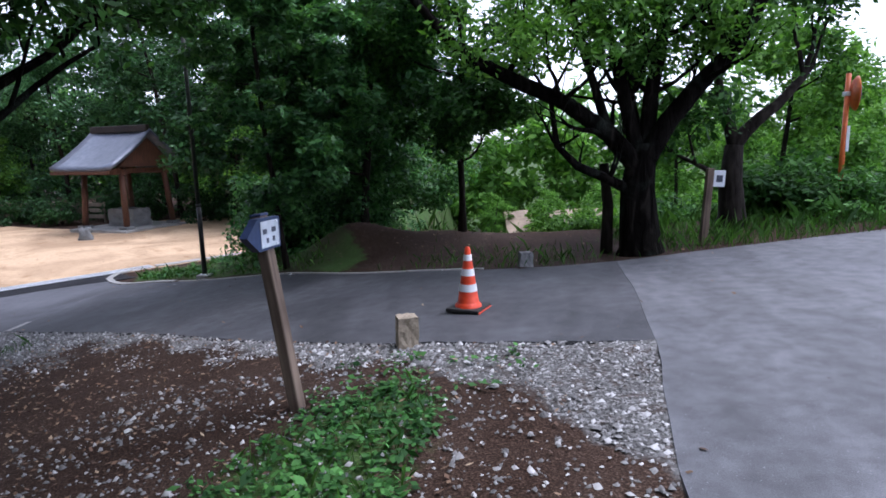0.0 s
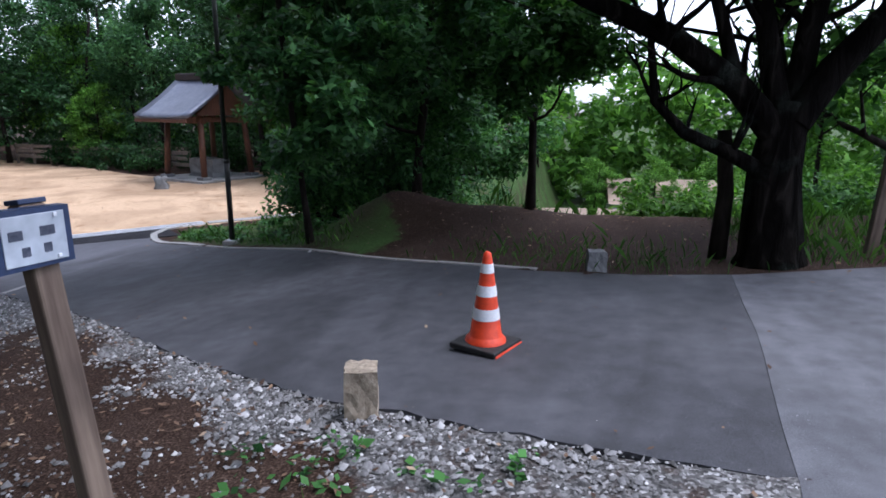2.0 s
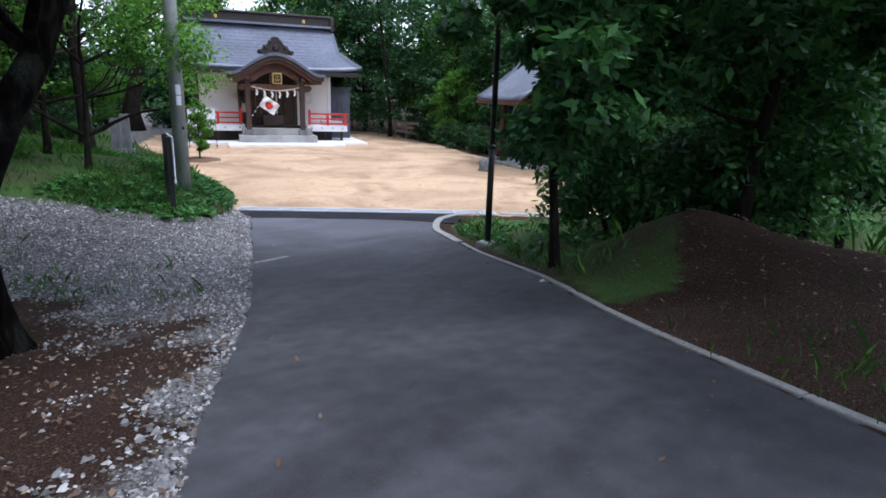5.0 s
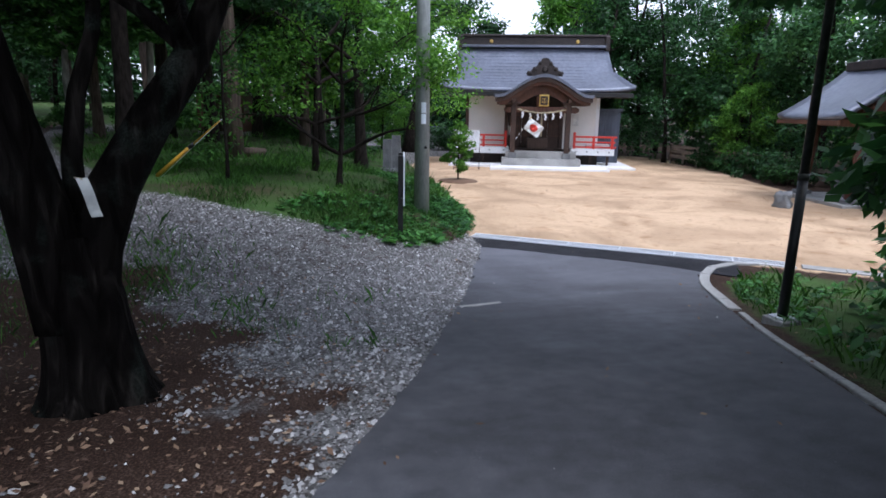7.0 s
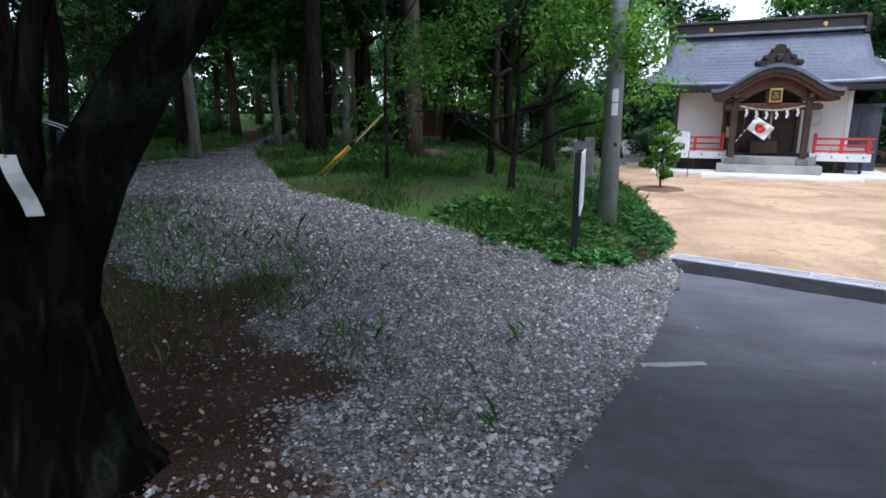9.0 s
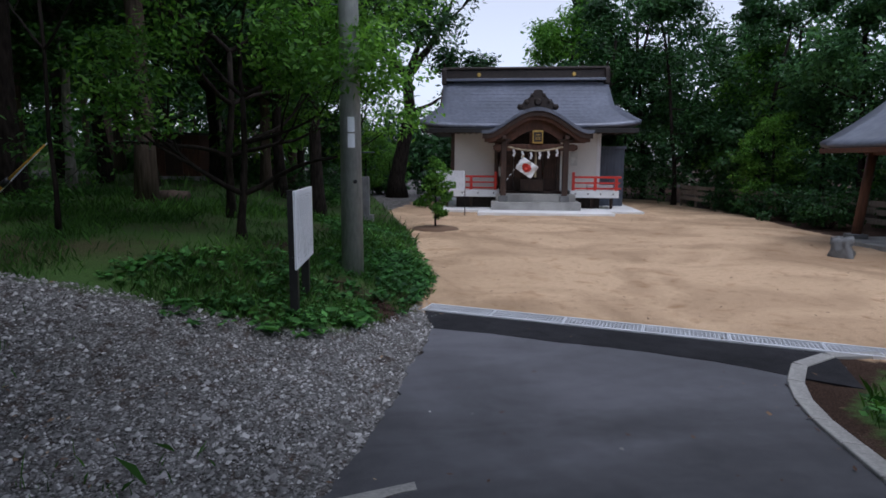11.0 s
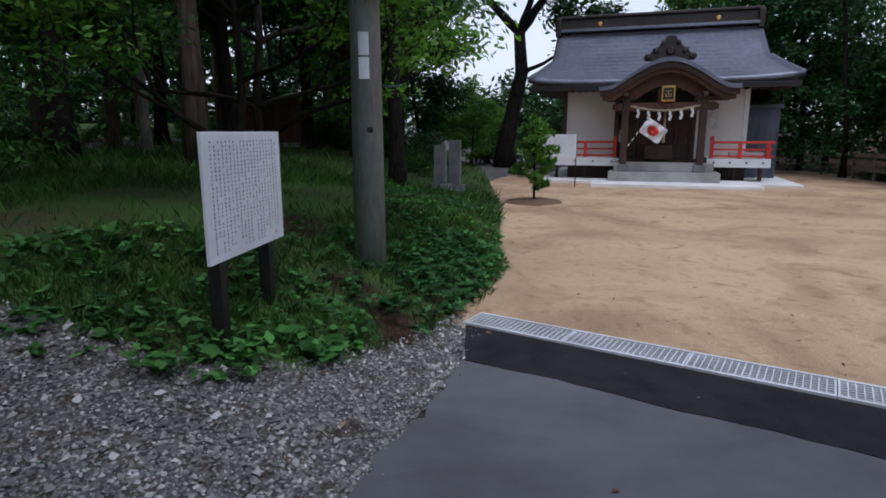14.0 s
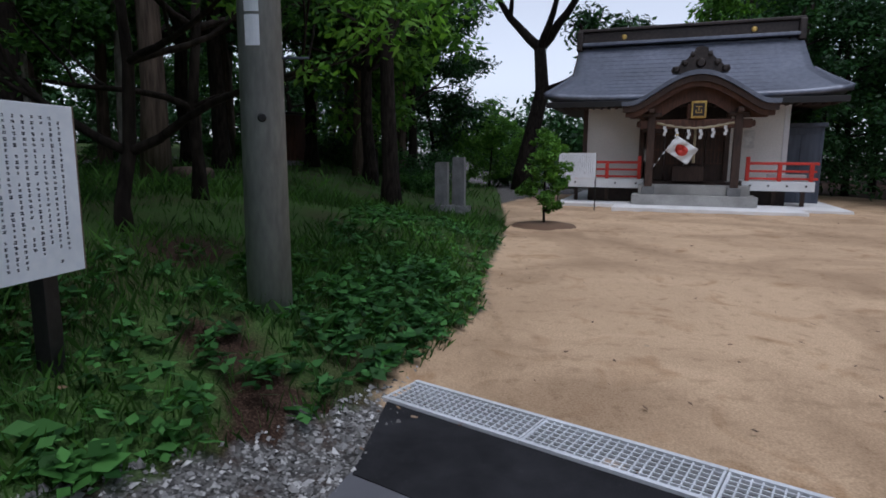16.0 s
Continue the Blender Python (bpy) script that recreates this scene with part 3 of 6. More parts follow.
# ---- kerbs and drain ----
def kerb_run(name, pts, width, top, label):
    """Kerb stones laid end to end along a line."""
    p = resample(pts, max(2, int(np.sum(np.hypot(*np.diff(np.array(pts), axis=0).T)) / 0.6) + 1))
    k = thing(name, pose(p[0][0], p[0][1], ground_z(*p[0])), label, "kerb", kind="structure")
    inv = k.matrix_world.inverted()
    for a, b in zip(p[:-1], p[1:]):
        d = b - a
        ln = float(np.hypot(*d))
        c = (a + b) / 2
        z = ground_z(*c)
        bm = boxed(-ln / 2 + 0.004, ln / 2 - 0.004, -width / 2, width / 2, -0.12, top, bevel=0.012)
        s = part("kerb_stone", bm, "concrete", k)
        slope = (ground_z(*b) - ground_z(*a)) / ln
        s.matrix_local = inv @ Matrix.Translation((c[0], c[1], z)) @ Euler((0, -math.atan(slope), math.atan2(d[1], d[0]))).to_matrix().to_4x4()
    return k


def build_drain():
    """Slotted steel gratings at the edge of the yard, over a block painting the channel's shade."""
    total = float(np.linalg.norm(GRATE_B - GRATE_A))
    ang = math.atan2(d_dir[1], d_dir[0])
    z = -1.25
    w, ln = 0.34, 0.995
    bars = []
    for k in range(6):
        y = -w / 2 + 0.05 + k * (w - 0.1) / 5
        bars.append((-ln / 2, ln / 2, y - 0.0045, y + 0.0045))
    bm = bmesh.new()
    for a in bars:
        box(bm, *a, -0.03, 0.012)
    for k in range(21):
        x = -ln / 2 + 0.012 + k * (ln - 0.024) / 20
        box(bm, x - 0.004, x + 0.004, -w / 2 + 0.01, w / 2 - 0.01, -0.025, 0.010)
    mesh_g = bpy.data.meshes.new("grating")
    bm.to_mesh(mesh_g)
    bm.free()
    bm = bmesh.new()
    for s in (-1, 1):
        box(bm, -ln / 2, ln / 2, s * w / 2 - 0.02, s * w / 2 + 0.012, -0.04, 0.018)
        box(bm, s * (ln / 2 - 0.008) - 0.006, s * (ln / 2 - 0.008) + 0.006, -w / 2, w / 2, -0.035, 0.014)
    mesh_f = bpy.data.meshes.new("frame")
    bm.to_mesh(mesh_f)
    bm.free()
    for k in range(int(total)):
        c = GRATE_A + d_dir * (0.5 + k)
        g = thing("drain_grating", pose(c[0], c[1], z + 0.02, 0, 0, math.degrees(ang)), "galvanised steel drain grating between asphalt and sandy yard", "drain grating", "gratings of the drain")
        part("grating", mesh_g, "steel", g)
        part("frame", mesh_f, "steel", g)
    c = (GRATE_A + GRATE_B) / 2
    # solid block just under the bars, coloured as the shade in the slots
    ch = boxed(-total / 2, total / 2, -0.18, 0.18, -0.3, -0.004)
    o = part("channel_shade", ch, "inside_shade")
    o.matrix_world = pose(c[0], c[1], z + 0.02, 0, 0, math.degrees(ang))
    tagged(o, "near-black block painting in the channel's shade under the steel gratings", "drain", kind="structure")


build_drain()
kerb_run("yard_kerb", [(-8.3, 16.33), (-6.3, 18.5), (-4.2, 20.7)], 0.28, 0.03, "low pale concrete kerb between yard and verge")
kerb_run("road_kerb", [(-8.6, 15.85), (-8.75, 15.2), (-8.55, 14.6), (-8.1, 14.1), (-7.5, 13.6), (-6.9, 13.2), (-6.2, 12.75), (-5.6, 12.4)], 0.15, 0.035, "worn curved concrete kerb along the asphalt")
kerb_run("flush_kerb", [(-5.5, 12.4), (-4.5, 11.8), (-2.8, 10.88), (-1.25, 10.08), (0.2, 9.44), (0.9, 9.2)], 0.08, 0.014, "narrow flush concrete kerb with leaves along it")


# ---- shrine ----
SH = pose(-27.6, 20.98, -1.46, 0, 0, 68.0) @ Matrix.Diagonal((1.066, 1.066, 1.066, 1))


def build_shrine():
    s = thing("shrine", SH, "small shrine with grey roof, white walls and curved porch gable", "shrine")
    # bases
    part("entrance_slab", boxed(-2.8, 2.66, -0.7, 2.0, -0.1, 0.13, 0.015), "slab_pale", s, "pale stone entrance slab")
    part("plinth", boxed(-4.85, 4.1, 0.7, 9.0, -0.1, 0.11, 0.015), "slab_pale", s, "pale stone plinth under the hall")
    part("step_block", boxed(-2.28, 1.48, 0.55, 1.75, 0.12, 0.46, 0.02), "concrete", s, "grey concrete step block")
    part("upper_step", boxed(-2.1, 1.3, 1.05, 1.75, 0.46, 0.78, 0.02), "concrete", s, "grey concrete step block")
    # floor, walls, and a solid dark block painting in the shade beneath the floor
    part("underfloor_shade", boxed(-3.9, 2.5, 2.3, 7.6, 0.0, 0.75), "inside_shade", s)
    for a, b in ((-4.52, -1.95), (1.1, 3.2)):
        d = part("veranda", boxed(a, b, 1.6, 2.9, 0.62, 0.93, 0.01), "white_paint", s, "white painted veranda edge")
        for k in range(4):
            x = a + 0.25 + k * (b - a - 0.5) / 3
            part("nail_cover", boxed(x - 0.03, x + 0.03, 1.585, 1.6, 0.76, 0.82, 0.004), "black_metal", d, "small dark nail cover")
        for k in range(3):
            x = a + 0.2 + k * (b - a - 0.4) / 2
            part("veranda_post", boxed(x - 0.06, x + 0.06, 2.2, 2.32, 0.05, 0.62), "wood_dark", s)
    part("floor", boxed(-4.1, 2.5, 2.0, 7.6, 0.75, 0.87), "wood_dark", s)
    part("wall_left", boxed(-4.02, -2.12, 2.6, 2.75, 0.85, 3.6), "plaster", s, "white plaster wall panel")
    part("wall_right", boxed(0.72, 2.44, 2.6, 2.75, 0.85, 3.6), "plaster", s, "white plaster wall panel")
    part("side_wall", boxed(-4.05, -3.9, 2.75, 7.6, 0.85, 3.6), "plaster", s)
    part("side_wall", boxed(2.3, 2.45, 2.75, 7.6, 0.85, 3.6), "plaster", s)
    part("back_wall", boxed(-4.02, 2.44, 7.5, 7.65, 0.85, 3.6), "plaster", s)
    for x in (-4.1, -2.12, 0.66, 2.42):
        part("pillar", boxed(x - 0.08, x + 0.08, 2.54, 2.7, 0.85, 3.66, 0.01), "wood_dark" if x != 2.42 else "white_paint", s)
    part("lintel", boxed(-4.2, 2.55, 2.52, 2.62, 3.42, 3.62, 0.01), "wood_dark", s)
    part("lintel", boxed(-2.1, 0.7, 2.53, 2.68, 2.55, 2.75, 0.01), "wood_dark", s)
    part("transom", boxed(-2.04, 0.64, 2.62, 2.68, 2.75, 3.42), "inside_shade", s)
    # doors
    for k in range(4):
        x = -1.98 + k * 0.655
        d = part("door", boxed(x, x + 0.64, 2.64, 2.69, 0.87, 2.55, 0.006), "wood_dark", s, "dark lattice door")
        for j in range(5):
            part("lattice_bar", boxed(x + 0.08 + j * 0.115, x + 0.1 + j * 0.115, 2.615, 2.64, 1.5, 2.48), "wood_red", d)
        for zz in (1.48, 1.95, 2.49):
            part("lattice_rail", boxed(x + 0.05, x + 0.59, 2.61, 2.635, zz - 0.02, zz + 0.02), "wood_red", d)
    part("notice", boxed(1.15, 1.5, 2.585, 2.597, 2.0, 2.6), "paper", s, "white paper notice")
    part("notice", boxed(-2.02, -1.75, 2.6, 2.61, 1.5, 1.95), "paper", s, "white paper notice")

    # rails
    def railing(a, b, posts):
        r = part("railing", boxed(a, b, 1.72, 1.8, 1.46, 1.55, 0.012), "red_paint", s, "vermilion railing")
        part("mid_rail", boxed(a + 0.05, b - 0.05, 1.735, 1.785, 1.22, 1.29, 0.008), "red_paint", r)
        part("bottom_rail", boxed(a, b, 1.73, 1.79, 0.98, 1.05, 0.008), "red_paint", r)
        for p, top in posts:
            part("rail_post", boxed(p - 0.06, p + 0.06, 1.7, 1.82, 0.93, top, 0.012), "red_paint", r)

    railing(-4.3, -2.05, [(-3.2, 1.5), (-2.12, 1.72), (-4.25, 1.5)])
    railing(1.2, 3.3, [(1.26, 1.72), (2.2, 1.5), (3.1, 1.5)])
    part("white_box", boxed(1.9, 3.0, 1.9, 2.4, 0.93, 1.15, 0.01), "white_paint", s, "white panel on the veranda")

    # porch
    for x in (-1.78, 0.82):
        part("post_base", boxed(x - 0.2, x + 0.2, 0.85, 1.25, 0.46, 0.72, 0.02), "granite", s)
        part("porch_post", boxed(x - 0.12, x + 0.12, 0.93, 1.17, 0.72, 3.02, 0.02), "wood_dark", s)
        part("bracket", boxed(x - 0.3, x + 0.3, 0.95, 1.15, 2.98, 3.12, 0.03), "wood_dark", s)
        part("bracket_arm", boxed(x - 0.09, x + 0.09, 0.55, 2.6, 3.1, 3.24, 0.02), "wood_dark", s)
    part("tie_beam", boxed(-2.15, 1.2, 0.96, 1.14, 2.62, 2.9, 0.03), "wood_red", s, "carved red-brown tie beam")
    for k, (x, w) in enumerate(((-2.25, 0.3), (1.0, 0.3))):
        part("beam_nose", boxed(x, x + w, 0.98, 1.12, 2.66, 2.86, 0.05), "wood_red", s)
    part("strut", boxed(-0.72, -0.18, 0.98, 1.12, 2.9, 3.4, 0.05), "wood_red", s)
    # gable board behind the bargeboard
    n = 30
    cx, half = -0.42, 2.3

    def kara(u):
        return 3.22 + 1.02 * ((1 + math.cos(math.pi * min(1, abs(u)))) / 2) ** 0.85 + 0.1 * max(0, abs(u) - 0.8) / 0.2

    us = [-1 + 2 * k / n for k in range(n + 1)]
    v, f = [], []
    for u in us:
        v += [(cx + u * (half - 0.25), 1.1, kara(u) - 0.12), (cx + u * (half - 0.25), 1.1, max(2.95, kara(u) - 0.75)), (cx + u * (half - 0.25), 1.2, kara(u) - 0.12), (cx + u * (half - 0.25), 1.2, max(2.95, kara(u) - 0.75))]
    for k in range(n):
        a, b = 4 * k, 4 * k + 4
        f += [(a, b, b + 1, a + 1), (a + 2, a + 3, b + 3, b + 2), (a, a + 2, b + 2, b), (a + 1, b + 1, b + 3, a + 3)]
    part("gable_board", mesh_of("gable_board", v, f), "wood_red", s, "carved red-brown gable board")

    def shell(name, y0, y1, lift0, lift1, inset, mat, label=""):
        v, f = [], []
        for u in us:
            x = cx + u * (half - inset)
            zt, zb = kara(u) + lift1, kara(u) + lift0
            v.extend([(x, y0, zt), (x, y1, zt), (x, y1, zb), (x, y0, zb)])
        for k in range(n):
            a, b = 4 * k, 4 * k + 4
            for q in range(4):
                f.append((a + q, a + (q + 1) % 4, b + (q + 1) % 4, b + q))
        f += [(3, 2, 1, 0), (4 * n, 4 * n + 1, 4 * n + 2, 4 * n + 3)]
        ob = part(name, mesh_of(name, v, f), mat, s, label)
        return ob

    shell("porch_roof", 0.36, 3.4, 0.0, 0.14, 0.0, "roof_metal", "curved grey sheet roof of the porch")
    shell("bargeboard", 0.46, 0.6, -0.2, -0.004, 0.04, "wood_dark", "thick curved dark bargeboard")
    shell("inner_bargeboard", 0.62, 0.74, -0.34, -0.06, 0.12, "wood_red")
    # ornament on the porch ridge
    def crest_plate(half, depth, name, mat, parent, label=""):
        """A symmetrical carved plate from the outline of its one half, base to top."""
        pts = [(cx + x, z) for x, z in half] + [(cx - x, z) for x, z in reversed(half)]
        bm = bmesh.new()
        fa = bm.faces.new([bm.verts.new((x, 0.75 - depth / 2, z)) for x, z in pts])
        ex_ = bmesh.ops.extrude_face_region(bm, geom=[fa])
        bmesh.ops.translate(bm, verts=[g for g in ex_["geom"] if isinstance(g, bmesh.types.BMVert)], vec=(0, depth, 0))
        return part(name, bm, mat, parent, label)

    o = crest_plate([(0.8, 4.3), (0.86, 4.4), (0.8, 4.52), (0.68, 4.5), (0.6, 4.58), (0.56, 4.7), (0.42, 4.72), (0.34, 4.82), (0.3, 4.95), (0.2, 4.95), (0.18, 5.06), (0.06, 5.1)], 0.3, "ridge_ornament", "ridge_dark", s, "dark carved ridge ornament with scrolls")
    for q in (-1, 1):
        for xo, zo, rr in ((0.7, 4.42, 0.1), (0.46, 4.6, 0.08), (0.25, 4.86, 0.065)):
            part("scroll", lathe("scroll", [(rr * 0.5, 0.0), (rr, 0.02), (rr, 0.05), (rr * 0.6, 0.08)], 16), "ridge_dark", o).matrix_local = pose(cx + q * xo, 0.6, zo, 90)
    part("boss", lathe("boss", [(0.12, 0.0), (0.15, 0.03), (0.1, 0.07)], 18), "ridge_dark", o).matrix_local = pose(cx, 0.6, 4.6, 90)
    part("porch_ridge", boxed(-0.56, -0.28, 0.9, 3.6, 4.36, 4.58, 0.05), "ridge_dark", s)

    # main roof
    ex, eh, rx, rh = -0.75, 4.72, -0.85, 3.78

    def slope(t):
        return 3.72 + 2.36 * (0.72 * t + 0.28 * t * t)

    def half_at(t):
        return eh + (rh + 0.12 - eh) * min(1, t / 0.42)

    def centre(t):
        return ex + (rx - ex) * t

    nt_, nu = 16, 26
    for side in (1, -1):
        v, f = [], []
        for i in range(nt_ + 1):
            t = i / nt_
            y = 1.6 + 3.4 * t if side == 1 else 8.4 - 3.4 * t
            for j in range(nu + 1):
                q = -1 + 2 * j / nu
                v.append((centre(t) + q * half_at(t), y, slope(t) + 0.16 * abs(q) ** 5 * (1 - t)))
        w_ = nu + 1
        for i in range(nt_):
            for j in range(nu):
                f.append((i * w_ + j, i * w_ + j + 1, i * w_ + w_ + j + 1, i * w_ + w_ + j))
        ob = part("roof_slope", mesh_of("roof_slope", v, f, True), "roof_metal", s, "grey sheet metal roof slope")
        md = ob.modifiers.new("thickness", "SOLIDIFY")
        md.thickness, md.offset = 0.16, -1
    # horizontal seams of the sheet roof
    for i in range(1, 14):
        t = i / 14
        z = slope(t)
        part("roof_seam", boxed(centre(t) - half_at(t) + 0.06, centre(t) + half_at(t) - 0.06, 1.6 + 3.4 * t - 0.012, 1.6 + 3.4 * t + 0.012, z - 0.012, z + 0.010), "roof_metal", s)
    for q in (-1, 1):
        v, f = [], []
        m_ = 7
        for i in range(m_ + 1):
            t = 0.42 * i / m_
            x = centre(t) + q * half_at(t)
            for j in range(9):
                yy = (1.6 + 3.4 * t) + (6.8 - 6.8 * t) * j / 8
                v.append((x, yy, slope(t) + 0.16 * (1 - t) * (abs(j - 4) / 4) ** 5))
        for i in range(m_):
            for j in range(8):
                f.append((i * 9 + j, i * 9 + j + 1, i * 9 + 10 + j, i * 9 + 9 + j))
        ob = part("roof_skirt", mesh_of("roof_skirt", v, f, True), "roof_metal", s)
        md = ob.modifiers.new("thickness", "SOLIDIFY")
        md.thickness, md.offset = 0.14, 0
        x = rx + q * (rh - 0.35)
        z0, z1 = slope(0.4), slope(1.0)
        v = [(x, 2.96, z0 - 0.15), (x, 7.04, z0 - 0.15), (x, 5.0, z1), (x + 0.08 * q, 2.96, z0 - 0.15), (x + 0.08 * q, 7.04, z0 - 0.15), (x + 0.08 * q, 5.0, z1)]
        part("gable_wall", mesh_of("gable_wall", v, [(0, 1, 2), (5, 4, 3), (0, 3, 4, 1), (1, 4, 5, 2), (2, 5, 3, 0)]), "wood_dark", s)
        for sy in (-1, 1):
            pts = [(rx + q * (rh + 0.06), 5 + sy * 3.4 * (1 - t), slope(t) - 0.14) for t in (0.4, 0.6, 0.8, 1.0)]
            part("gable_edge", tube_mesh("gable_edge", pts, [0.11, 0.11, 0.11, 0.11], 6), "wood_dark", s)
    part("soffit", boxed(ex - eh + 0.12, ex + eh - 0.12, 1.72, 8.28, 3.46, 3.54), "wood_dark", s, "dark eaves soffit")
    part("eaves_board", boxed(ex - eh + 0.06, ex + eh - 0.06, 1.6, 1.7, 3.4, 3.6, 0.01), "wood_black", s, "black eaves board")
    for k in range(34):
        x = ex - eh + 0.3 + k * (2 * eh - 0.6) / 33
        part("rafter", boxed(x - 0.035, x + 0.035, 1.66, 2.7, 3.38, 3.46), "wood_dark", s)
    # ridge
    part("ridge", boxed(-4.68, 2.95, 4.72, 5.28, 6.0, 6.5, 0.03), "ridge_dark", s, "dark box ridge with gold crests")
    part("ridge_cap", boxed(-4.8, 3.06, 4.62, 5.38, 6.5, 6.62, 0.03), "ridge_dark", s)
    part("ridge_foot", boxed(-4.6, 2.9, 4.5, 5.5, 5.96, 6.08, 0.02), "roof_metal", s)
    for x in (-3.05, 1.45):
        c = lathe("crest", [(0.1, 0), (0.1, 0.02), (0.06, 0.03)], 18)
        part("crest", c, "gold", s, "round gold crest").matrix_local = pose(x, 4.72, 6.27, 90)
    for x in (-4.72, 2.98):
        part("ridge_end", boxed(x - 0.12, x + 0.12, 4.55, 5.45, 5.8, 6.55, 0.05), "ridge_dark", s)
        part("finial", tube_mesh("finial", [(x, 5, 6.55), (x, 4.8, 6.75), (x, 4.55, 6.85)], [0.07, 0.05, 0.02], 8), "ridge_dark", s)
    # plaque
    p = part("plaque", boxed(-0.61, -0.15, 0.78, 0.86, 2.92, 3.46, 0.02, Matrix.Identity(4)), "gold", s, "gold framed name plaque")
    part("plaque_field", boxed(-0.55, -0.21, 0.768, 0.78, 2.99, 3.39), "ridge_dark", p, "dark plaque field")
    for k, (x, z, w, h) in enumerate(((-0.38, 3.28, 0.2, 0.025), (-0.38, 3.2, 0.03, 0.12), (-0.46, 3.14, 0.03, 0.1), (-0.3, 3.14, 0.03, 0.1), (-0.38, 3.09, 0.19, 0.025))):
        part("stroke", boxed(x - w / 2, x + w / 2, 0.757, 0.767, z - h / 2, z + h / 2, 0.004), "gold", p)
    # rope and paper streamers
    pts = [(-1.62 + 2.3 * k / 16, 0.84, 2.78 - 0.17 * math.sin(math.pi * k / 16) + (0.012 if k % 2 else 0)) for k in range(17)]
    r = part("straw_rope", tube_mesh("straw_rope", pts, [0.032 + 0.008 * (k % 2) for k in range(17)], 8), "rope", s, "pale twisted straw rope")
    for k in range(6):
        x = -1.35 + k * 0.36
        zt = 2.76 - 0.17 * math.sin(math.pi * (x + 1.62) / 2.3)
        bm = bmesh.new()
        for j in range(3):
            box(bm, x - 0.06 + 0.03 * (j % 2), x + 0.03 + 0.03 * (j % 2), 0.83, 0.836, zt - 0.12 - 0.1 * j, zt - 0.02 - 0.1 * j)
        part("paper_streamer", bm, "white_paint", r, "white folded paper streamer")
    # bell rope
    part("bell_rope", tube_mesh("bell_rope", [(-0.42, 1.3, 3.0), (-0.42, 1.3, 1.5)], [0.04, 0.05], 8), "rope", s, "hanging bell rope")
    return s


build_shrine()


def build_offering_box():
    b = thing("offering_box", SH @ pose(-0.55, 2.05, 0.87), "dark wooden offering box before the shrine doors", "offering box")
    part("body", boxed(-0.5, 0.5, -0.25, 0.25, 0.0, 0.5, 0.015), "wood_dark", b)
    for k in range(8):
        part("slat", boxed(-0.47, 0.47, -0.22 + k * 0.06, -0.19 + k * 0.06, 0.5, 0.53), "wood_dark", b)


def build_flag():
    fl = thing("flag", SH @ pose(-1.7, 0.62, 1.3), "white flag with a red disc on a slanted striped pole", "flag")
    a, b = Vector((0, 0, 0)), Vector((0.72, -0.1, 1.08))
    part("pole", tube_mesh("pole", [a, b], [0.016, 0.014], 8), "wood_black", fl, "thin dark pole")
    for k in range(5):
        p = a.lerp(b, 0.08 + 0.18 * k)
        q = a.lerp(b, 0.16 + 0.18 * k)
        part("band", tube_mesh("band", [p, q], [0.019, 0.019], 8), "white_paint", fl, "white band")
    part("knob", lathe("knob", [(0.01, -0.04), (0.04, -0.02), (0.045, 0.01), (0.02, 0.045)], 12), "gold", fl).matrix_local = Matrix.Translation(b)
    # cloth hanging down from the upper pole, with soft folds
    n = 14
    down = Vector((0.62, 0.0, -0.42))
    back = (a - b).normalized() * 0.62
    v, f = [], []

    def cloth(i, j, off=0.0):
        p = b + back * (j / n) * 0.95 + down * (i / n) * 1.05
        return p + Vector((0, -0.05 - off + 0.05 * math.sin(i * 0.9 + j * 0.4), -0.02 * math.sin(j * 0.7)))

    for i in range(n + 1):
        for j in range(n + 1):
            v.append(cloth(i, j))
    for i in range(n):
        for j in range(n):
            k = i * (n + 1) + j
            f.append((k, k + 1, k + n + 2, k + n + 1))
    o = part("cloth", mesh_of("cloth", v, f, True), "white_paint", fl, "white cloth")
    md = o.modifiers.new("thickness", "SOLIDIFY")
    md.thickness = 0.006
    v, f = [], []
    for k in range(24):
        for r in (0.0, 0.5, 1.0):
            ang = 2 * math.pi * k / 24
            v.append(cloth(7 + 3.6 * r * math.cos(ang), 7 + 4.0 * r * math.sin(ang), 0.012))
    for k in range(24):
        a0, b0 = 3 * k, 3 * ((k + 1) % 24)
        f += [(a0, a0 + 1, b0 + 1), (a0 + 1, a0 + 2, b0 + 2, b0 + 1)]
    o = part("disc", mesh_of("disc", v, f, True), "red_paint", fl, "red disc")
    md = o.modifiers.new("thickness", "SOLIDIFY")
    md.thickness = 0.003


build_offering_box()
build_flag()


def build_shed():
    s = thing("shed", SH @ pose(3.05, 4.0, 0), "blue-grey metal storage shed beside the shrine", "shed")
    part("body", boxed(-0.65, 0.75, 0, 2.4, -0.05, 2.75, 0.01), "grey_steel", s)
    part("roof", boxed(-0.75, 0.85, -0.1, 2.5, 2.75, 2.9, 0.02), "grey_steel", s)
    for k in range(2):
        part("shutter", boxed(-0.58 + k * 0.66, 0.04 + k * 0.66, -0.03, 0.0, 0.05, 2.5, 0.01), "grey_steel", s, "blue-grey ribbed shutter")
    for x in (-0.62, 0.72):
        part("corner_post", boxed(x - 0.04, x + 0.04, -0.05, 0.02, 0, 2.72), "grey_steel", s)


build_shed()


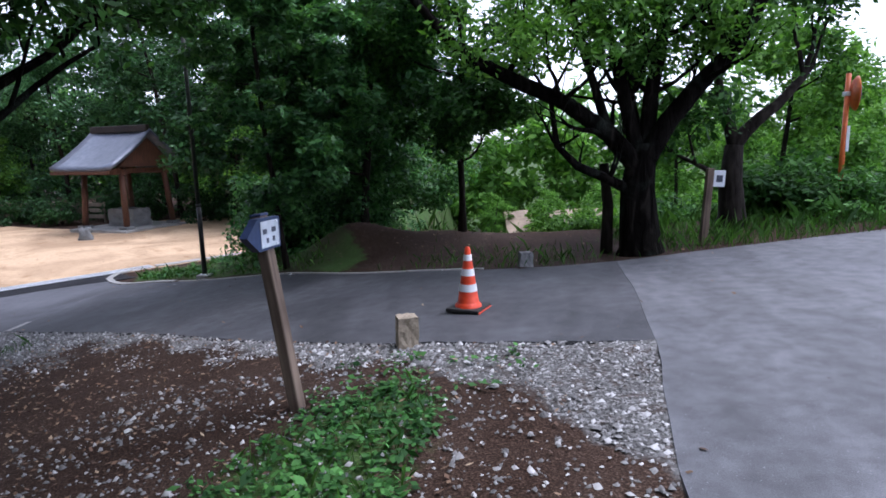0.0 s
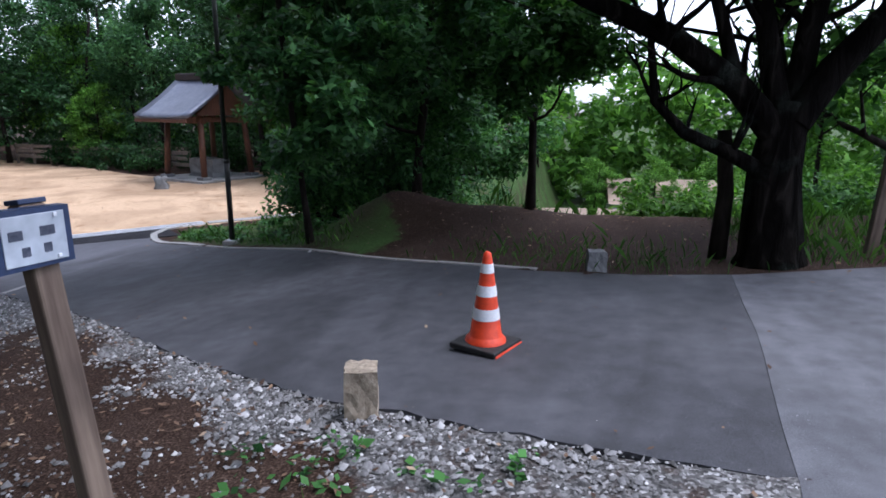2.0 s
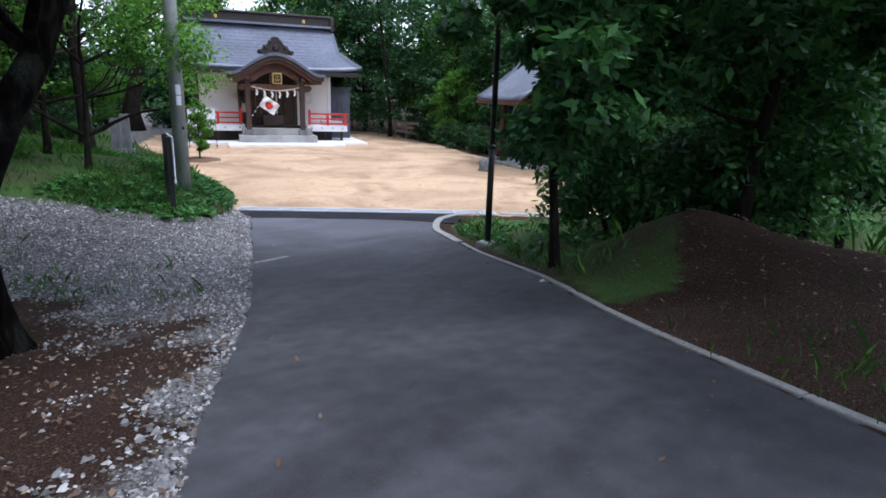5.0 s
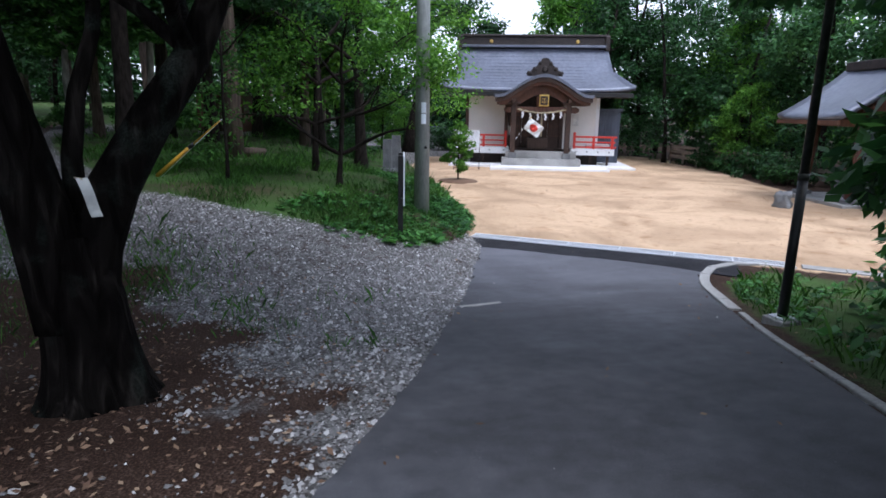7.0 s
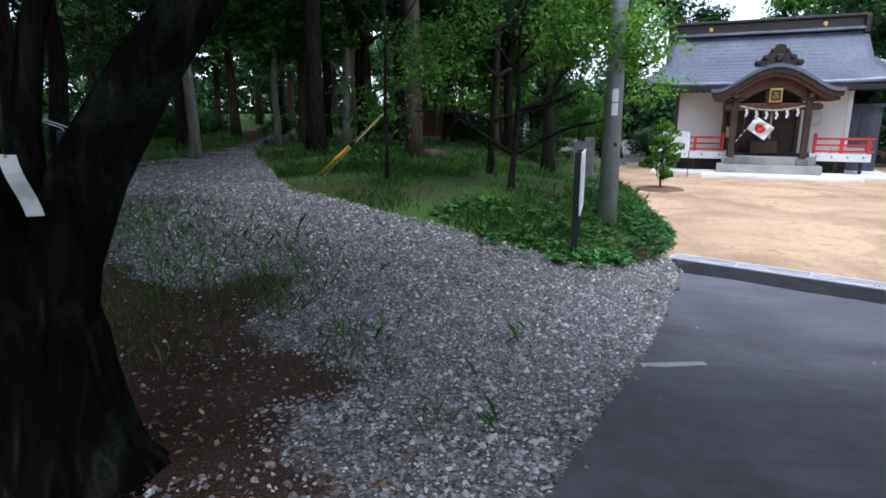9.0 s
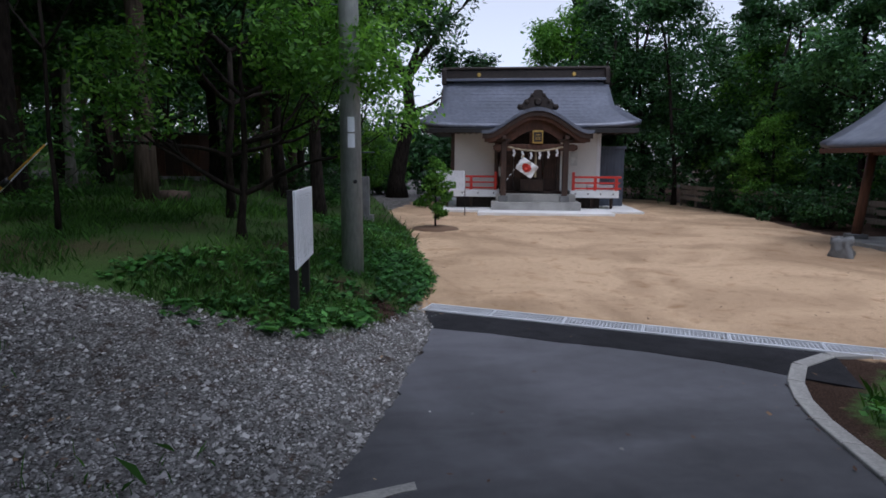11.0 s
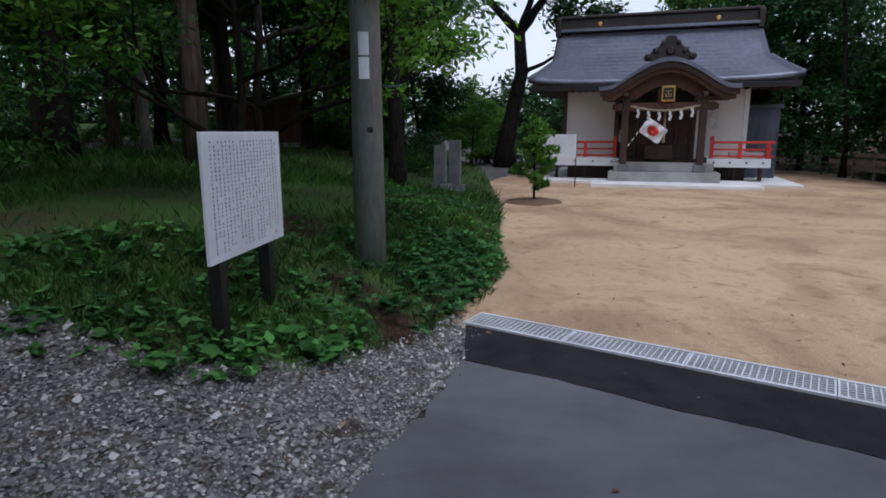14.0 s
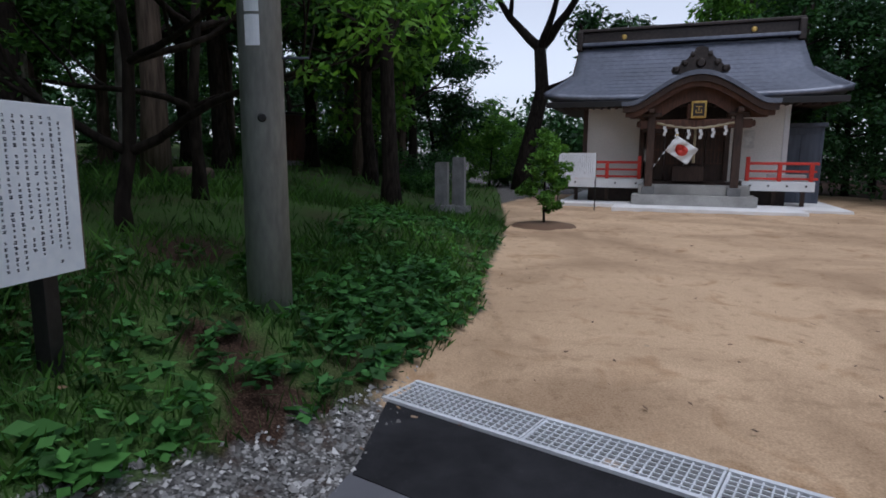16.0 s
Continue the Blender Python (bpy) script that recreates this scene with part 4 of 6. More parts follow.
# ---- boards, signs, poles ----
def text_columns(width, height_, cols, rng, depth, fill=0.85, size=0.014):
    """Unreadable vertical writing as short bars in columns."""
    bm = bmesh.new()
    for c in range(cols):
        x = width / 2 - (c + 0.5) * width / cols
        z = height_ / 2 - (0.0 if c else 0.02)
        end = -height_ / 2 + rng.random() * height_ * (0.25 if rng.random() < 0.35 else 0.03)
        while z > end:
            h = size * rng.uniform(0.6, 1.0)
            if rng.random() < 0.93:
                w = size * rng.uniform(0.5, 0.95)
                for q in range(2):
                    zz = z - h * (0.2 + 0.5 * q)
                    xo = rng.uniform(-0.15, 0.15) * w
                    vs = [bm.verts.new((x + sx * w / 2 + xo, depth, zz + sz * h * 0.14)) for sx, sz in ((-1, -1), (1, -1), (1, 1), (-1, 1))]
                    bm.faces.new(vs)
                xx = x + rng.uniform(-0.25, 0.25) * w
                vs = [bm.verts.new((xx + sx * w * 0.12, depth - 0.0006, z - h * 0.5 + sz * h * 0.45)) for sx, sz in ((-1, -1), (1, -1), (1, 1), (-1, 1))]
                bm.faces.new(vs)
            z -= size * 1.25
    return bm


def build_notice_board(name, a, b, z_ground, bottom, top, cols, label, posts_in=0.2, post_w=0.09, size=0.021):
    """A board on two dark posts that stand behind its ends; a and b are its ends on the ground, left and right as read."""
    a, b = Vector(a), Vector(b)
    d = b - a
    w = d.length
    ang = math.degrees(math.atan2(d.y, d.x))
    c = (a + b) / 2
    t = thing(name, pose(c.x, c.y, z_ground, 0, 0, ang), label, "notice board")
    bo = part("board", boxed(-w / 2, w / 2, -0.012, 0.012, bottom, top, 0.003), "sign_white", t, "white painted board")
    rng = random.Random(7)
    bm = text_columns(w * 0.88, (top - bottom) * 0.86, cols, rng, 0.0, size=size)
    o = part("writing", bm, "ink", bo, "columns of small dark writing")
    o.matrix_local = pose(0, -0.0135, (bottom + top) / 2)
    for x in (-w / 2 + posts_in, w / 2 - posts_in):
        part("post", boxed(x - post_w / 2, x + post_w / 2, 0.013, 0.013 + post_w, -0.35, top - 0.0, 0.004), "wood_black", t, "black post")
    part("edge_trim", boxed(w / 2, w / 2 + 0.008, -0.012, 0.014, bottom, top), "stake_wood", t, "bare wooden board edge")
    part("back_batten", boxed(-w / 2 + 0.05, w / 2 - 0.05, 0.0125, 0.013 + post_w * 0.5, bottom + 0.06, bottom + 0.12, 0.004), "wood_black", t)
    return t


build_notice_board("notice_board", (-10.25, 9.59), (-11.375, 9.84), -0.95, 0.675, 1.515, 20, "white notice board with columns of writing on black posts in weeds")
sb = SH @ Vector((-4.45, -1.0, 0))
sc = SH @ Vector((-3.3, -1.0, 0))
build_notice_board("small_notice_board", (sb.x, sb.y), (sc.x, sc.y), -1.26, 0.9, 1.72, 16, "white notice board on thin black legs before the shrine", post_w=0.035, posts_in=0.0, size=0.02)


def build_utility_pole():
    z = ground_z(-12.58, 10.5)
    p = thing("utility_pole", pose(-12.58, 10.5, z), "grey concrete utility pole in the grass beside the yard", "utility pole")
    part("shaft", tube_mesh("shaft", [(0, 0, -0.3), (0, 0, 5), (0, 0, 11)], [0.165, 0.13, 0.095], 20), "pole_concrete", p)
    to_cam = math.atan2(-0.55, 3.0) + 0.1
    for z0, h in ((1.84, 0.2), (2.06, 0.21)):
        v, f = [], []
        for k in range(6):
            a = to_cam - 0.33 + 0.66 * k / 5
            for zz in (z0, z0 + h):
                for r in (0.15, 0.156):
                    v.append((r * math.cos(a), r * math.sin(a), zz))
        for k in range(5):
            q = 4 * k
            f += [(q + 1, q + 5, q + 7, q + 3), (q, q + 2, q + 6, q + 4), (q + 2, q + 3, q + 7, q + 6), (q, q + 4, q + 5, q + 1)]
        f += [(0, 1, 3, 2), (20, 22, 23, 21)]
        part("number_plate", mesh_of("number_plate", v, f), "sign_white", p, "pale number plate")
    part("hole_plug", lathe("hole_plug", [(0.03, 0), (0.03, 0.03), (0.022, 0.035)], 14), "black_metal", p, "dark round hole").matrix_local = pose(0.135, 0.03, 1.36, 90, 0, 100)
    part("step_bolt", tube_mesh("step_bolt", [(0, 0.1, 1.78), (0.02, 0.34, 1.78)], [0.009, 0.009], 8), "grey_steel", p, "steel step bolt")
    for k in range(6):
        part("step_bolt", tube_mesh("step_bolt", [(0, 0, 0), (0, 0.26 if k % 2 else -0.26, 0)], [0.009, 0.009], 8), "grey_steel", p).matrix_local = pose(0, 0, 2.9 + 0.45 * k)


def build_lamp_post():
    x, y = -4.9, 12.33
    z = ground_z(x, y)
    p = thing("lamp_post", pose(x, y, z), "slim dark green lamp post on a concrete foot beside the road", "lamp post")
    part("foot", boxed(-0.13, 0.13, -0.13, 0.13, -0.2, 0.07, 0.015), "concrete", p, "pale concrete foot")
    part("base_plate", boxed(-0.09, 0.09, -0.09, 0.09, 0.07, 0.085, 0.003), "steel", p)
    part("lower_shaft", tube_mesh("lower_shaft", [(0, 0, 0.085), (0, 0, 1.5)], [0.048, 0.046], 16), "black_metal", p, "black lower sleeve")
    part("shaft", tube_mesh("shaft", [(0, 0, 1.5), (0, 0, 6.0)], [0.042, 0.036], 16), "pole_metal", p)
    part("collar", tube_mesh("collar", [(0, 0, 1.47), (0, 0, 1.53)], [0.052, 0.052], 16), "pole_metal", p)
    part("arm", tube_mesh("arm", [(0, 0, 5.9), (0.1, -0.2, 6.25), (0.3, -0.6, 6.35)], [0.03, 0.028, 0.026], 10), "pole_metal", p)
    part("lantern", boxed(0.22, 0.42, -0.95, -0.5, 6.27, 6.4, 0.04), "pole_metal", p)


build_utility_pole()
build_lamp_post()


def build_arrow_sign():
    """A stake that leans a little, with an arrow-shaped panel."""
    top, foot = Vector((-0.68, 4.8, 1.31)), Vector((-0.48, 4.76, ground_z(-0.48, 4.76)))
    d = (top - foot)
    q = d.to_track_quat("Z", "Y").to_matrix().to_4x4()
    t = thing("direction_sign", Matrix.Translation(foot), "leaning weathered wooden stake with a blue and white arrow sign", "direction sign")
    ln = d.length
    st = part("stake", boxed(-0.05, 0.05, -0.045, 0.045, -0.25, ln, 0.012), "stake_wood", t, "weathered grey-brown stake")
    st.matrix_local = q
    cap = part("stake_cap", boxed(-0.052, 0.052, -0.047, 0.047, ln, ln + 0.02, 0.004), "sign_blue", t)
    cap.matrix_local = q
    pm = Matrix.Translation(d * 0.92) @ pose(0.075, -0.07, 0, 0, 0, 79)
    prof = [(-0.27, 0.0), (-0.13, -0.115), (0.15, -0.11), (0.15, 0.11), (-0.13, 0.115)]
    bm = bmesh.new()
    fa = bm.faces.new([bm.verts.new((x, 0.0, z)) for x, z in prof])
    ex = bmesh.ops.extrude_face_region(bm, geom=[fa])
    bmesh.ops.translate(bm, verts=[g for g in ex["geom"] if isinstance(g, bmesh.types.BMVert)], vec=(0, 0.06, 0))
    pn = part("panel", bm, "sign_blue", t, "dark blue arrow panel")
    pn.matrix_local = pm
    wp = part("white_field", boxed(-0.105, 0.125, -0.006, 0.0, -0.095, 0.092, 0.003), "sign_shaded", pn, "pale weathered field with shade in its colour")
    for x, z, w, h in ((-0.06, 0.02, 0.05, 0.036), (0.055, 0.025, 0.055, 0.036), (-0.03, -0.045, 0.03, 0.036), (0.05, -0.04, 0.03, 0.036)):
        part("mark", boxed(x - w / 2, x + w / 2, -0.009, -0.006, z - h / 2, z + h / 2, 0.001), "ink", pn, "dark mark")
    for z in (0.08, -0.08):
        part("bolt", boxed(0.08, 0.095, -0.014, -0.006, z - 0.008, z + 0.008, 0.003), "steel", pn)


def build_cone():
    z = ground_z(0.72, 7.07) + 0.014
    c = thing("traffic_cone", pose(0.735, 6.98, z, 0, 0, 68), "orange traffic cone with white bands on a black base", "traffic cone")
    prof = [(0.15, 0.04), (0.145, 0.06), (0.12, 0.085)]

    def r_at(h):
        return 0.116 - (0.116 - 0.03) * (h - 0.09) / 0.58

    for h in (0.09, 0.3, 0.45, 0.6, 0.66):
        prof.append((r_at(h), h))
    prof += [(0.026, 0.685), (0.014, 0.698)]
    part("body", lathe("body", prof, 32), "cone_orange", c)
    for z0, z1 in ((0.215, 0.295), (0.385, 0.46), (0.55, 0.615)):
        part("band", lathe("band", [(r_at(z0) + 0.003, z0), (r_at(z1) + 0.003, z1)], 32), "reflective", c, "white reflective band")
    part("base", boxed(-0.19, 0.19, -0.19, 0.19, 0.0, 0.045, 0.012), "rubber", c, "black rubber base")
    part("base_skirt", boxed(-0.18, 0.18, -0.2, -0.1905, 0.0, 0.024, 0.004), "cone_orange", c, "orange rim of the base")


def rough_stone(name, w, d, h, material, seed, cuts=3, amp=0.02, taper=0.9):
    rng = random.Random(seed)
    bm = bmesh.new()
    bmesh.ops.create_cube(bm, size=1.0)
    bmesh.ops.subdivide_edges(bm, edges=bm.edges[:], cuts=cuts, use_grid_fill=True)
    for v in bm.verts:
        t = v.co.z + 0.5
        k = 1 + (taper - 1) * t
        v.co = Vector((v.co.x * w * k + rng.uniform(-amp, amp), v.co.y * d * k + rng.uniform(-amp, amp), t * h + (rng.uniform(-amp, amp) if t > 0 else 0)))
    return bm


def build_stones():
    z = ground_z(0.27, 5.85)
    o = part("stone_marker", rough_stone("m", 0.19, 0.17, 0.3, "stone_tan", 1, 4, 0.006, 0.97), "stone_tan")
    o.matrix_world = pose(0.19, 5.96, z - 0.02, 0, 0, 20)
    tagged(o, "short square tan stone marker in the gravel edge", "stone marker")
    z = ground_z(1.42, 9.35)
    o = part("boundary_stone", rough_stone("b", 0.2, 0.17, 0.23, "granite", 2, 4, 0.008, 0.9), "granite")
    o.matrix_world = pose(1.5, 9.2, z - 0.02, 0, 0, 10)
    tagged(o, "pale grey block of stone on the road verge", "stone marker")
    o = part("garden_rock", rough_stone("r", 0.48, 0.42, 0.48, "granite", 3, 4, 0.05, 0.7), "granite", smooth=True)
    o.matrix_world = pose(-14.3, 22.0, -1.32, 0, 0, 30)
    tagged(o, "rounded grey rock at the edge of the yard", "rock")
    for k, (x, y, h) in enumerate(((-24.6, 12.12, 1.42), (-25.2, 12.62, 1.62))):
        zz = ground_z(x, y)
        g = thing("stone_monument", pose(x, y, zz - 0.05, 0, 0, 72), "tall grey inscribed stone slab on a stone foot in the grass", "stone monument", "stone monuments in the grass")
        part("foot", rough_stone("f", 0.62, 0.5, 0.25, "granite", 10 + k, 3, 0.012, 0.95), "granite", g)
        part("slab", rough_stone("s", 0.36, 0.22, h, "granite", 12 + k, 3, 0.008, 0.94), "granite", g)


def build_far_post():
    x, y = 4.2, 9.8
    z = ground_z(x, y)
    t = thing("signpost", pose(x, y, z, 0, 3, 0), "pale wooden post with a small white sign by the road", "signpost")
    part("post", boxed(-0.05, 0.05, -0.05, 0.05, -0.3, 1.15, 0.01), "stake_wood", t)
    b = part("panel", boxed(0.05, 0.22, -0.03, 0.03, 0.88, 1.12, 0.006), "sign_white", t, "small white panel")
    part("writing", boxed(0.09, 0.18, -0.034, -0.03, 0.95, 1.05), "ink", b)


def build_mirror():
    x, y = 7.3, 11.9
    z = ground_z(x, y)
    t = thing("traffic_mirror", pose(x, y, z, 0, 0, 0), "orange pole with a round traffic mirror seen from behind", "traffic mirror")
    part("pole", tube_mesh("pole", [(0, 0, -0.3), (0, 0, 2.45)], [0.042, 0.042], 14), "mirror_orange", t)
    part("label", boxed(0.02, 0.07, -0.05, -0.035, 1.1, 1.55), "sign_white", t, "white strip")
    h = part("housing", lathe("housing", [(0.1, -0.07), (0.24, -0.04), (0.29, 0.0), (0.3, 0.02), (0.25, 0.03)], 28), "mirror_orange", t, "orange back of the mirror")
    h.matrix_local = pose(0.1, -0.06, 2.1, 90, 0, 72)
    part("glass", lathe("glass", [(0.26, 0.031), (0.2, 0.05), (0.01, 0.065)], 28), "sign_blue", h, "dark convex glass")
    part("clamp", boxed(-0.06, 0.06, -0.06, 0.06, 2.06, 2.14, 0.01), "steel", t)


build_arrow_sign()
build_cone()
build_stones()
build_far_post()
build_mirror()


# ---- purification pavilion ----
def build_pavilion():
    # local x runs along the eaves, y back from the yard; the near front post stands at (0, -D)
    L, D = 2.3, 2.3
    m = pose(-13.2, 26.4, -1.3, 0, 0, -17.5) @ Matrix.Diagonal((1.06, 1.06, 1.06, 1))
    t = thing("water_pavilion", m, "open timber pavilion with grey gabled roof over a stone basin", "pavilion")
    part("platform", boxed(-L - 0.4, 0.4, -D - 0.4, 0.4, -0.2, 0.12, 0.02), "concrete", t, "grey stone platform")
    for x, y in ((0, 0), (-L, 0), (0, -D), (-L, -D)):
        lx = -L / 2 + (x + L / 2) * 0.88
        ly = -D / 2 + (y + D / 2) * 0.88
        part("post", tube_mesh("post", [(x, y, 0.12), (lx, ly, 2.55)], [0.12, 0.11], 12), "wood_red", t, "red-brown post")
        part("post_base", boxed(x - 0.2, x + 0.2, y - 0.2, y + 0.2, 0.12, 0.24, 0.02), "granite", t)
    for y in (-D * 0.94, -D * 0.06):
        part("beam", boxed(-L - 0.1, 0.1, y - 0.07, y + 0.07, 2.25, 2.45, 0.01), "wood_red", t)
    for x in (-L * 0.94, -L * 0.06):
        part("beam", boxed(x - 0.07, x + 0.07, -D - 0.1, 0.1, 2.3, 2.5, 0.01), "wood_red", t)
    # gabled roof with the ridge along x
    v, f = [], []
    n = 8
    x0, x1 = -L - 0.45, 0.45
    for i in range(2 * n + 1):
        s = -1 + i / n
        y = -D / 2 + s * (D / 2 + 0.9)
        z = 2.5 + 1.45 * (1 - abs(s)) * (0.75 + 0.25 * (1 - abs(s)))
        for j in range(9):
            q = -1 + j / 4
            v.append(((x0 + x1) / 2 + q * (x1 - x0) / 2, y, z + 0.08 * abs(q) ** 3))
    for i in range(2 * n):
        for j in range(8):
            k = i * 9 + j
            f.append((k, k + 1, k + 10, k + 9))
    o = part("roof", mesh_of("roof", v, f, True), "roof_metal", t, "grey sheet metal roof")
    md = o.modifiers.new("thickness", "SOLIDIFY")
    md.thickness, md.offset = 0.14, -1
    part("ridge", boxed(x0 + 0.05, x1 - 0.05, -D / 2 - 0.14, -D / 2 + 0.14, 3.9, 4.18, 0.03), "ridge_dark", t)
    for s in (-1, 1):
        part("fascia", boxed(x0 + 0.03, x1 - 0.03, -D / 2 + s * (D / 2 + 0.87) - 0.03, -D / 2 + s * (D / 2 + 0.87) + 0.03, 2.3, 2.42, 0.008), "wood_red", t, "red-brown eaves board")
        xg = x0 + 0.3 if s < 0 else x1 - 0.36
        part("gable", mesh_of("gable", [(xg, -D - 0.2, 2.55), (xg, 0.2, 2.55), (xg, -D / 2, 3.75), (xg + 0.06, -D - 0.2, 2.55), (xg + 0.06, 0.2, 2.55), (xg + 0.06, -D / 2, 3.75)], [(0, 1, 2), (5, 4, 3), (0, 3, 4, 1), (1, 4, 5, 2), (2, 5, 3, 0)]), "wood_red", t)
    b = thing("stone_basin", m @ pose(-L / 2, -D / 2, 0.12), "rough grey stone water basin under the pavilion", "basin")
    part("block", rough_stone("k", 1.5, 0.85, 0.72, "granite", 31, 4, 0.03, 0.95), "granite", b)
    part("water", boxed(-0.62, 0.62, -0.28, 0.28, 0.7, 0.735, 0.01), "black_metal", b, "dark water")


build_pavilion()


# ---- trees ----
def leaf_quads(rng, centres, radii, count, size, flat=0.6, droop=0.0):
    """Diamond leaves scattered in soft clumps round the given centres."""
    n = len(centres)
    which = rng.integers(0, n, count)
    c = centres[which]
    d = rng.normal(0, 1, (count, 3))
    d /= np.linalg.norm(d, axis=1, keepdims=True)
    r = radii[which][:, None] * rng.random((count, 1)) ** 0.45
    p = c + d * r * np.array([1, 1, flat])
    nrm = d * 0.5 + rng.normal(0, 0.55, (count, 3)) + np.array([0, 0, 0.75])
    nrm /= np.linalg.norm(nrm, axis=1, keepdims=True)
    a = rng.normal(0, 1, (count, 3)) + d * 0.5 - np.array([0, 0, droop])
    a -= nrm * (a * nrm).sum(1, keepdims=True)
    a /= np.linalg.norm(a, axis=1, keepdims=True)
    b = np.cross(nrm, a)
    s = size * rng.uniform(0.6, 1.35, (count, 1))
    return np.stack([p - a * s, p + b * s * 0.42 - a * s * 0.1, p + a * s, p - b * s * 0.42 - a * s * 0.1], 1)


def limb_path(rng, start, direction, length, wander, lift, n=6):
    p, d = Vector(start), Vector(direction).normalized()
    out = [p.copy()]
    for _ in range(n):
        d = (d + Vector((rng.uniform(-wander, wander), rng.uniform(-wander, wander), rng.uniform(-wander, wander) + lift))).normalized()
        p = p + d * (length / n)
        out.append(p.copy())
    return out


def grow(rng, v, f, tips, start, direction, length, radius, depth, spread, lift, wander=0.22, kids=3, segs=7):
    pts = limb_path(rng, start, direction, length, wander, lift)
    n = len(pts)
    radii = [radius * (1 - 0.62 * i / (n - 1)) for i in range(n)]
    tube_into(v, f, pts, radii, segs, cap=False)
    if depth == 0:
        tips.extend([pts[-1], pts[-2], pts[n // 2]])
        return
    for k in range(kids):
        i = n - 1 if k == 0 else rng.randint(n // 2, n - 1)
        d = (pts[i] - pts[max(0, i - 1)]).normalized()
        side = Vector((rng.uniform(-1, 1), rng.uniform(-1, 1), rng.uniform(-0.05, 0.7))).normalized()
        grow(rng, v, f, tips, pts[i], d * (1 - spread) + side * spread, length * rng.uniform(0.55, 0.8), radii[i] * rng.uniform(0.6, 0.85), depth - 1, spread, lift, wander, kids, max(4, segs - 1))
    tips.append(pts[-1])


def make_tree(name, m, label, seed, trunk_pts, trunk_r, limbs, leaves, leaf_size, clump, bark, leaf, depth=2, spread=0.5, lift=0.06, flat=0.6, kids=3, low_clumps=(), category="tree", group="", wander=0.22, flare=1.5, bare_below=-9.0):
    """limbs: (index of the trunk point, direction, length, radius)."""
    rng, nr = random.Random(seed), np.random.default_rng(seed)
    t = thing(name, m, label, category, group)
    v, f, tips = [], [], []
    n = len(trunk_pts)
    radii = [trunk_r * (flare if i == 0 else 1.0) * (1 - 0.45 * i / max(1, n - 1)) for i in range(n)]
    tube_into(v, f, trunk_pts, radii, 14, wobble=0.06, rng=rng)
    part("trunk", mesh_of("trunk", v, f, True), bark, t)
    for i, d, ln, r in limbs:
        v, f = [], []
        if isinstance(d, list):
            tube_into(v, f, d, [r * (1 - 0.6 * k / (len(d) - 1)) for k in range(len(d))], 10, cap=False, wobble=0.05, rng=rng)
            for k in range(1, len(d)):
                for _ in range(2):
                    a = Vector((rng.uniform(-1, 1), rng.uniform(-1, 1), rng.uniform(0.0, 0.9)))
                    grow(rng, v, f, tips, d[k], a, ln * rng.uniform(0.5, 1.0), r * 0.32, depth - 1, spread, lift, wander, kids, 6)
        else:
            grow(rng, v, f, tips, trunk_pts[i], d, ln, r, depth, spread, lift, wander, kids)
        part("limb", mesh_of("limb", v, f, True), bark, t)
    tips = [p for p in tips if p[2] > bare_below]
    if leaves:
        cs = np.array([tuple(p) for p in tips] + [tuple(p) for p in low_clumps])
        rr = nr.uniform(0.6, 1.3, len(cs)) * clump
        part("crown", quad_mesh("crown", leaf_quads(nr, cs, rr, leaves, leaf_size, flat)), leaf, t)
    return t


def bushy_tree(name, m, label, seed, h, r, leaves, leaf_size, bark, leaf, base=0.25, group="", trunk_r=0.12, category="tree", lean=(0, 0), clumps=54, clump=0.27):
    """A round-headed tree whose leafy boughs start low."""
    rng = random.Random(seed)
    pts = limb_path(rng, (0, 0, -0.2), (0, 0, 1), h * 0.85, 0.08, 0.1, 7)
    limbs, low = [], []
    for k in range(7):
        i = rng.randint(2, 7)
        a = rng.uniform(0, 2 * math.pi)
        frac = i / 7
        ln = r * (0.95 - 0.55 * max(0, frac - 0.4)) * rng.uniform(0.55, 0.85)
        limbs.append((i, (math.cos(a), math.sin(a), rng.uniform(0.0, 0.5)), ln, trunk_r * 0.4))
    for k in range(clumps):
        a, q = rng.uniform(0, 2 * math.pi), rng.random() ** 0.6
        zz = base + (1 - base) * rng.random()
        wide = r * math.sin(math.pi * min(0.97, max(0.12, (zz - base) / (1 - base) * 0.85 + 0.13))) ** 0.7
        low.append((math.cos(a) * q * wide + lean[0], math.sin(a) * q * wide + lean[1], zz * h))
    return make_tree(name, m, label, seed, pts, trunk_r, limbs, leaves, leaf_size, r * clump, bark, leaf, depth=1, spread=0.55, lift=0.02, flat=0.6, low_clumps=low, group=group, category=category)


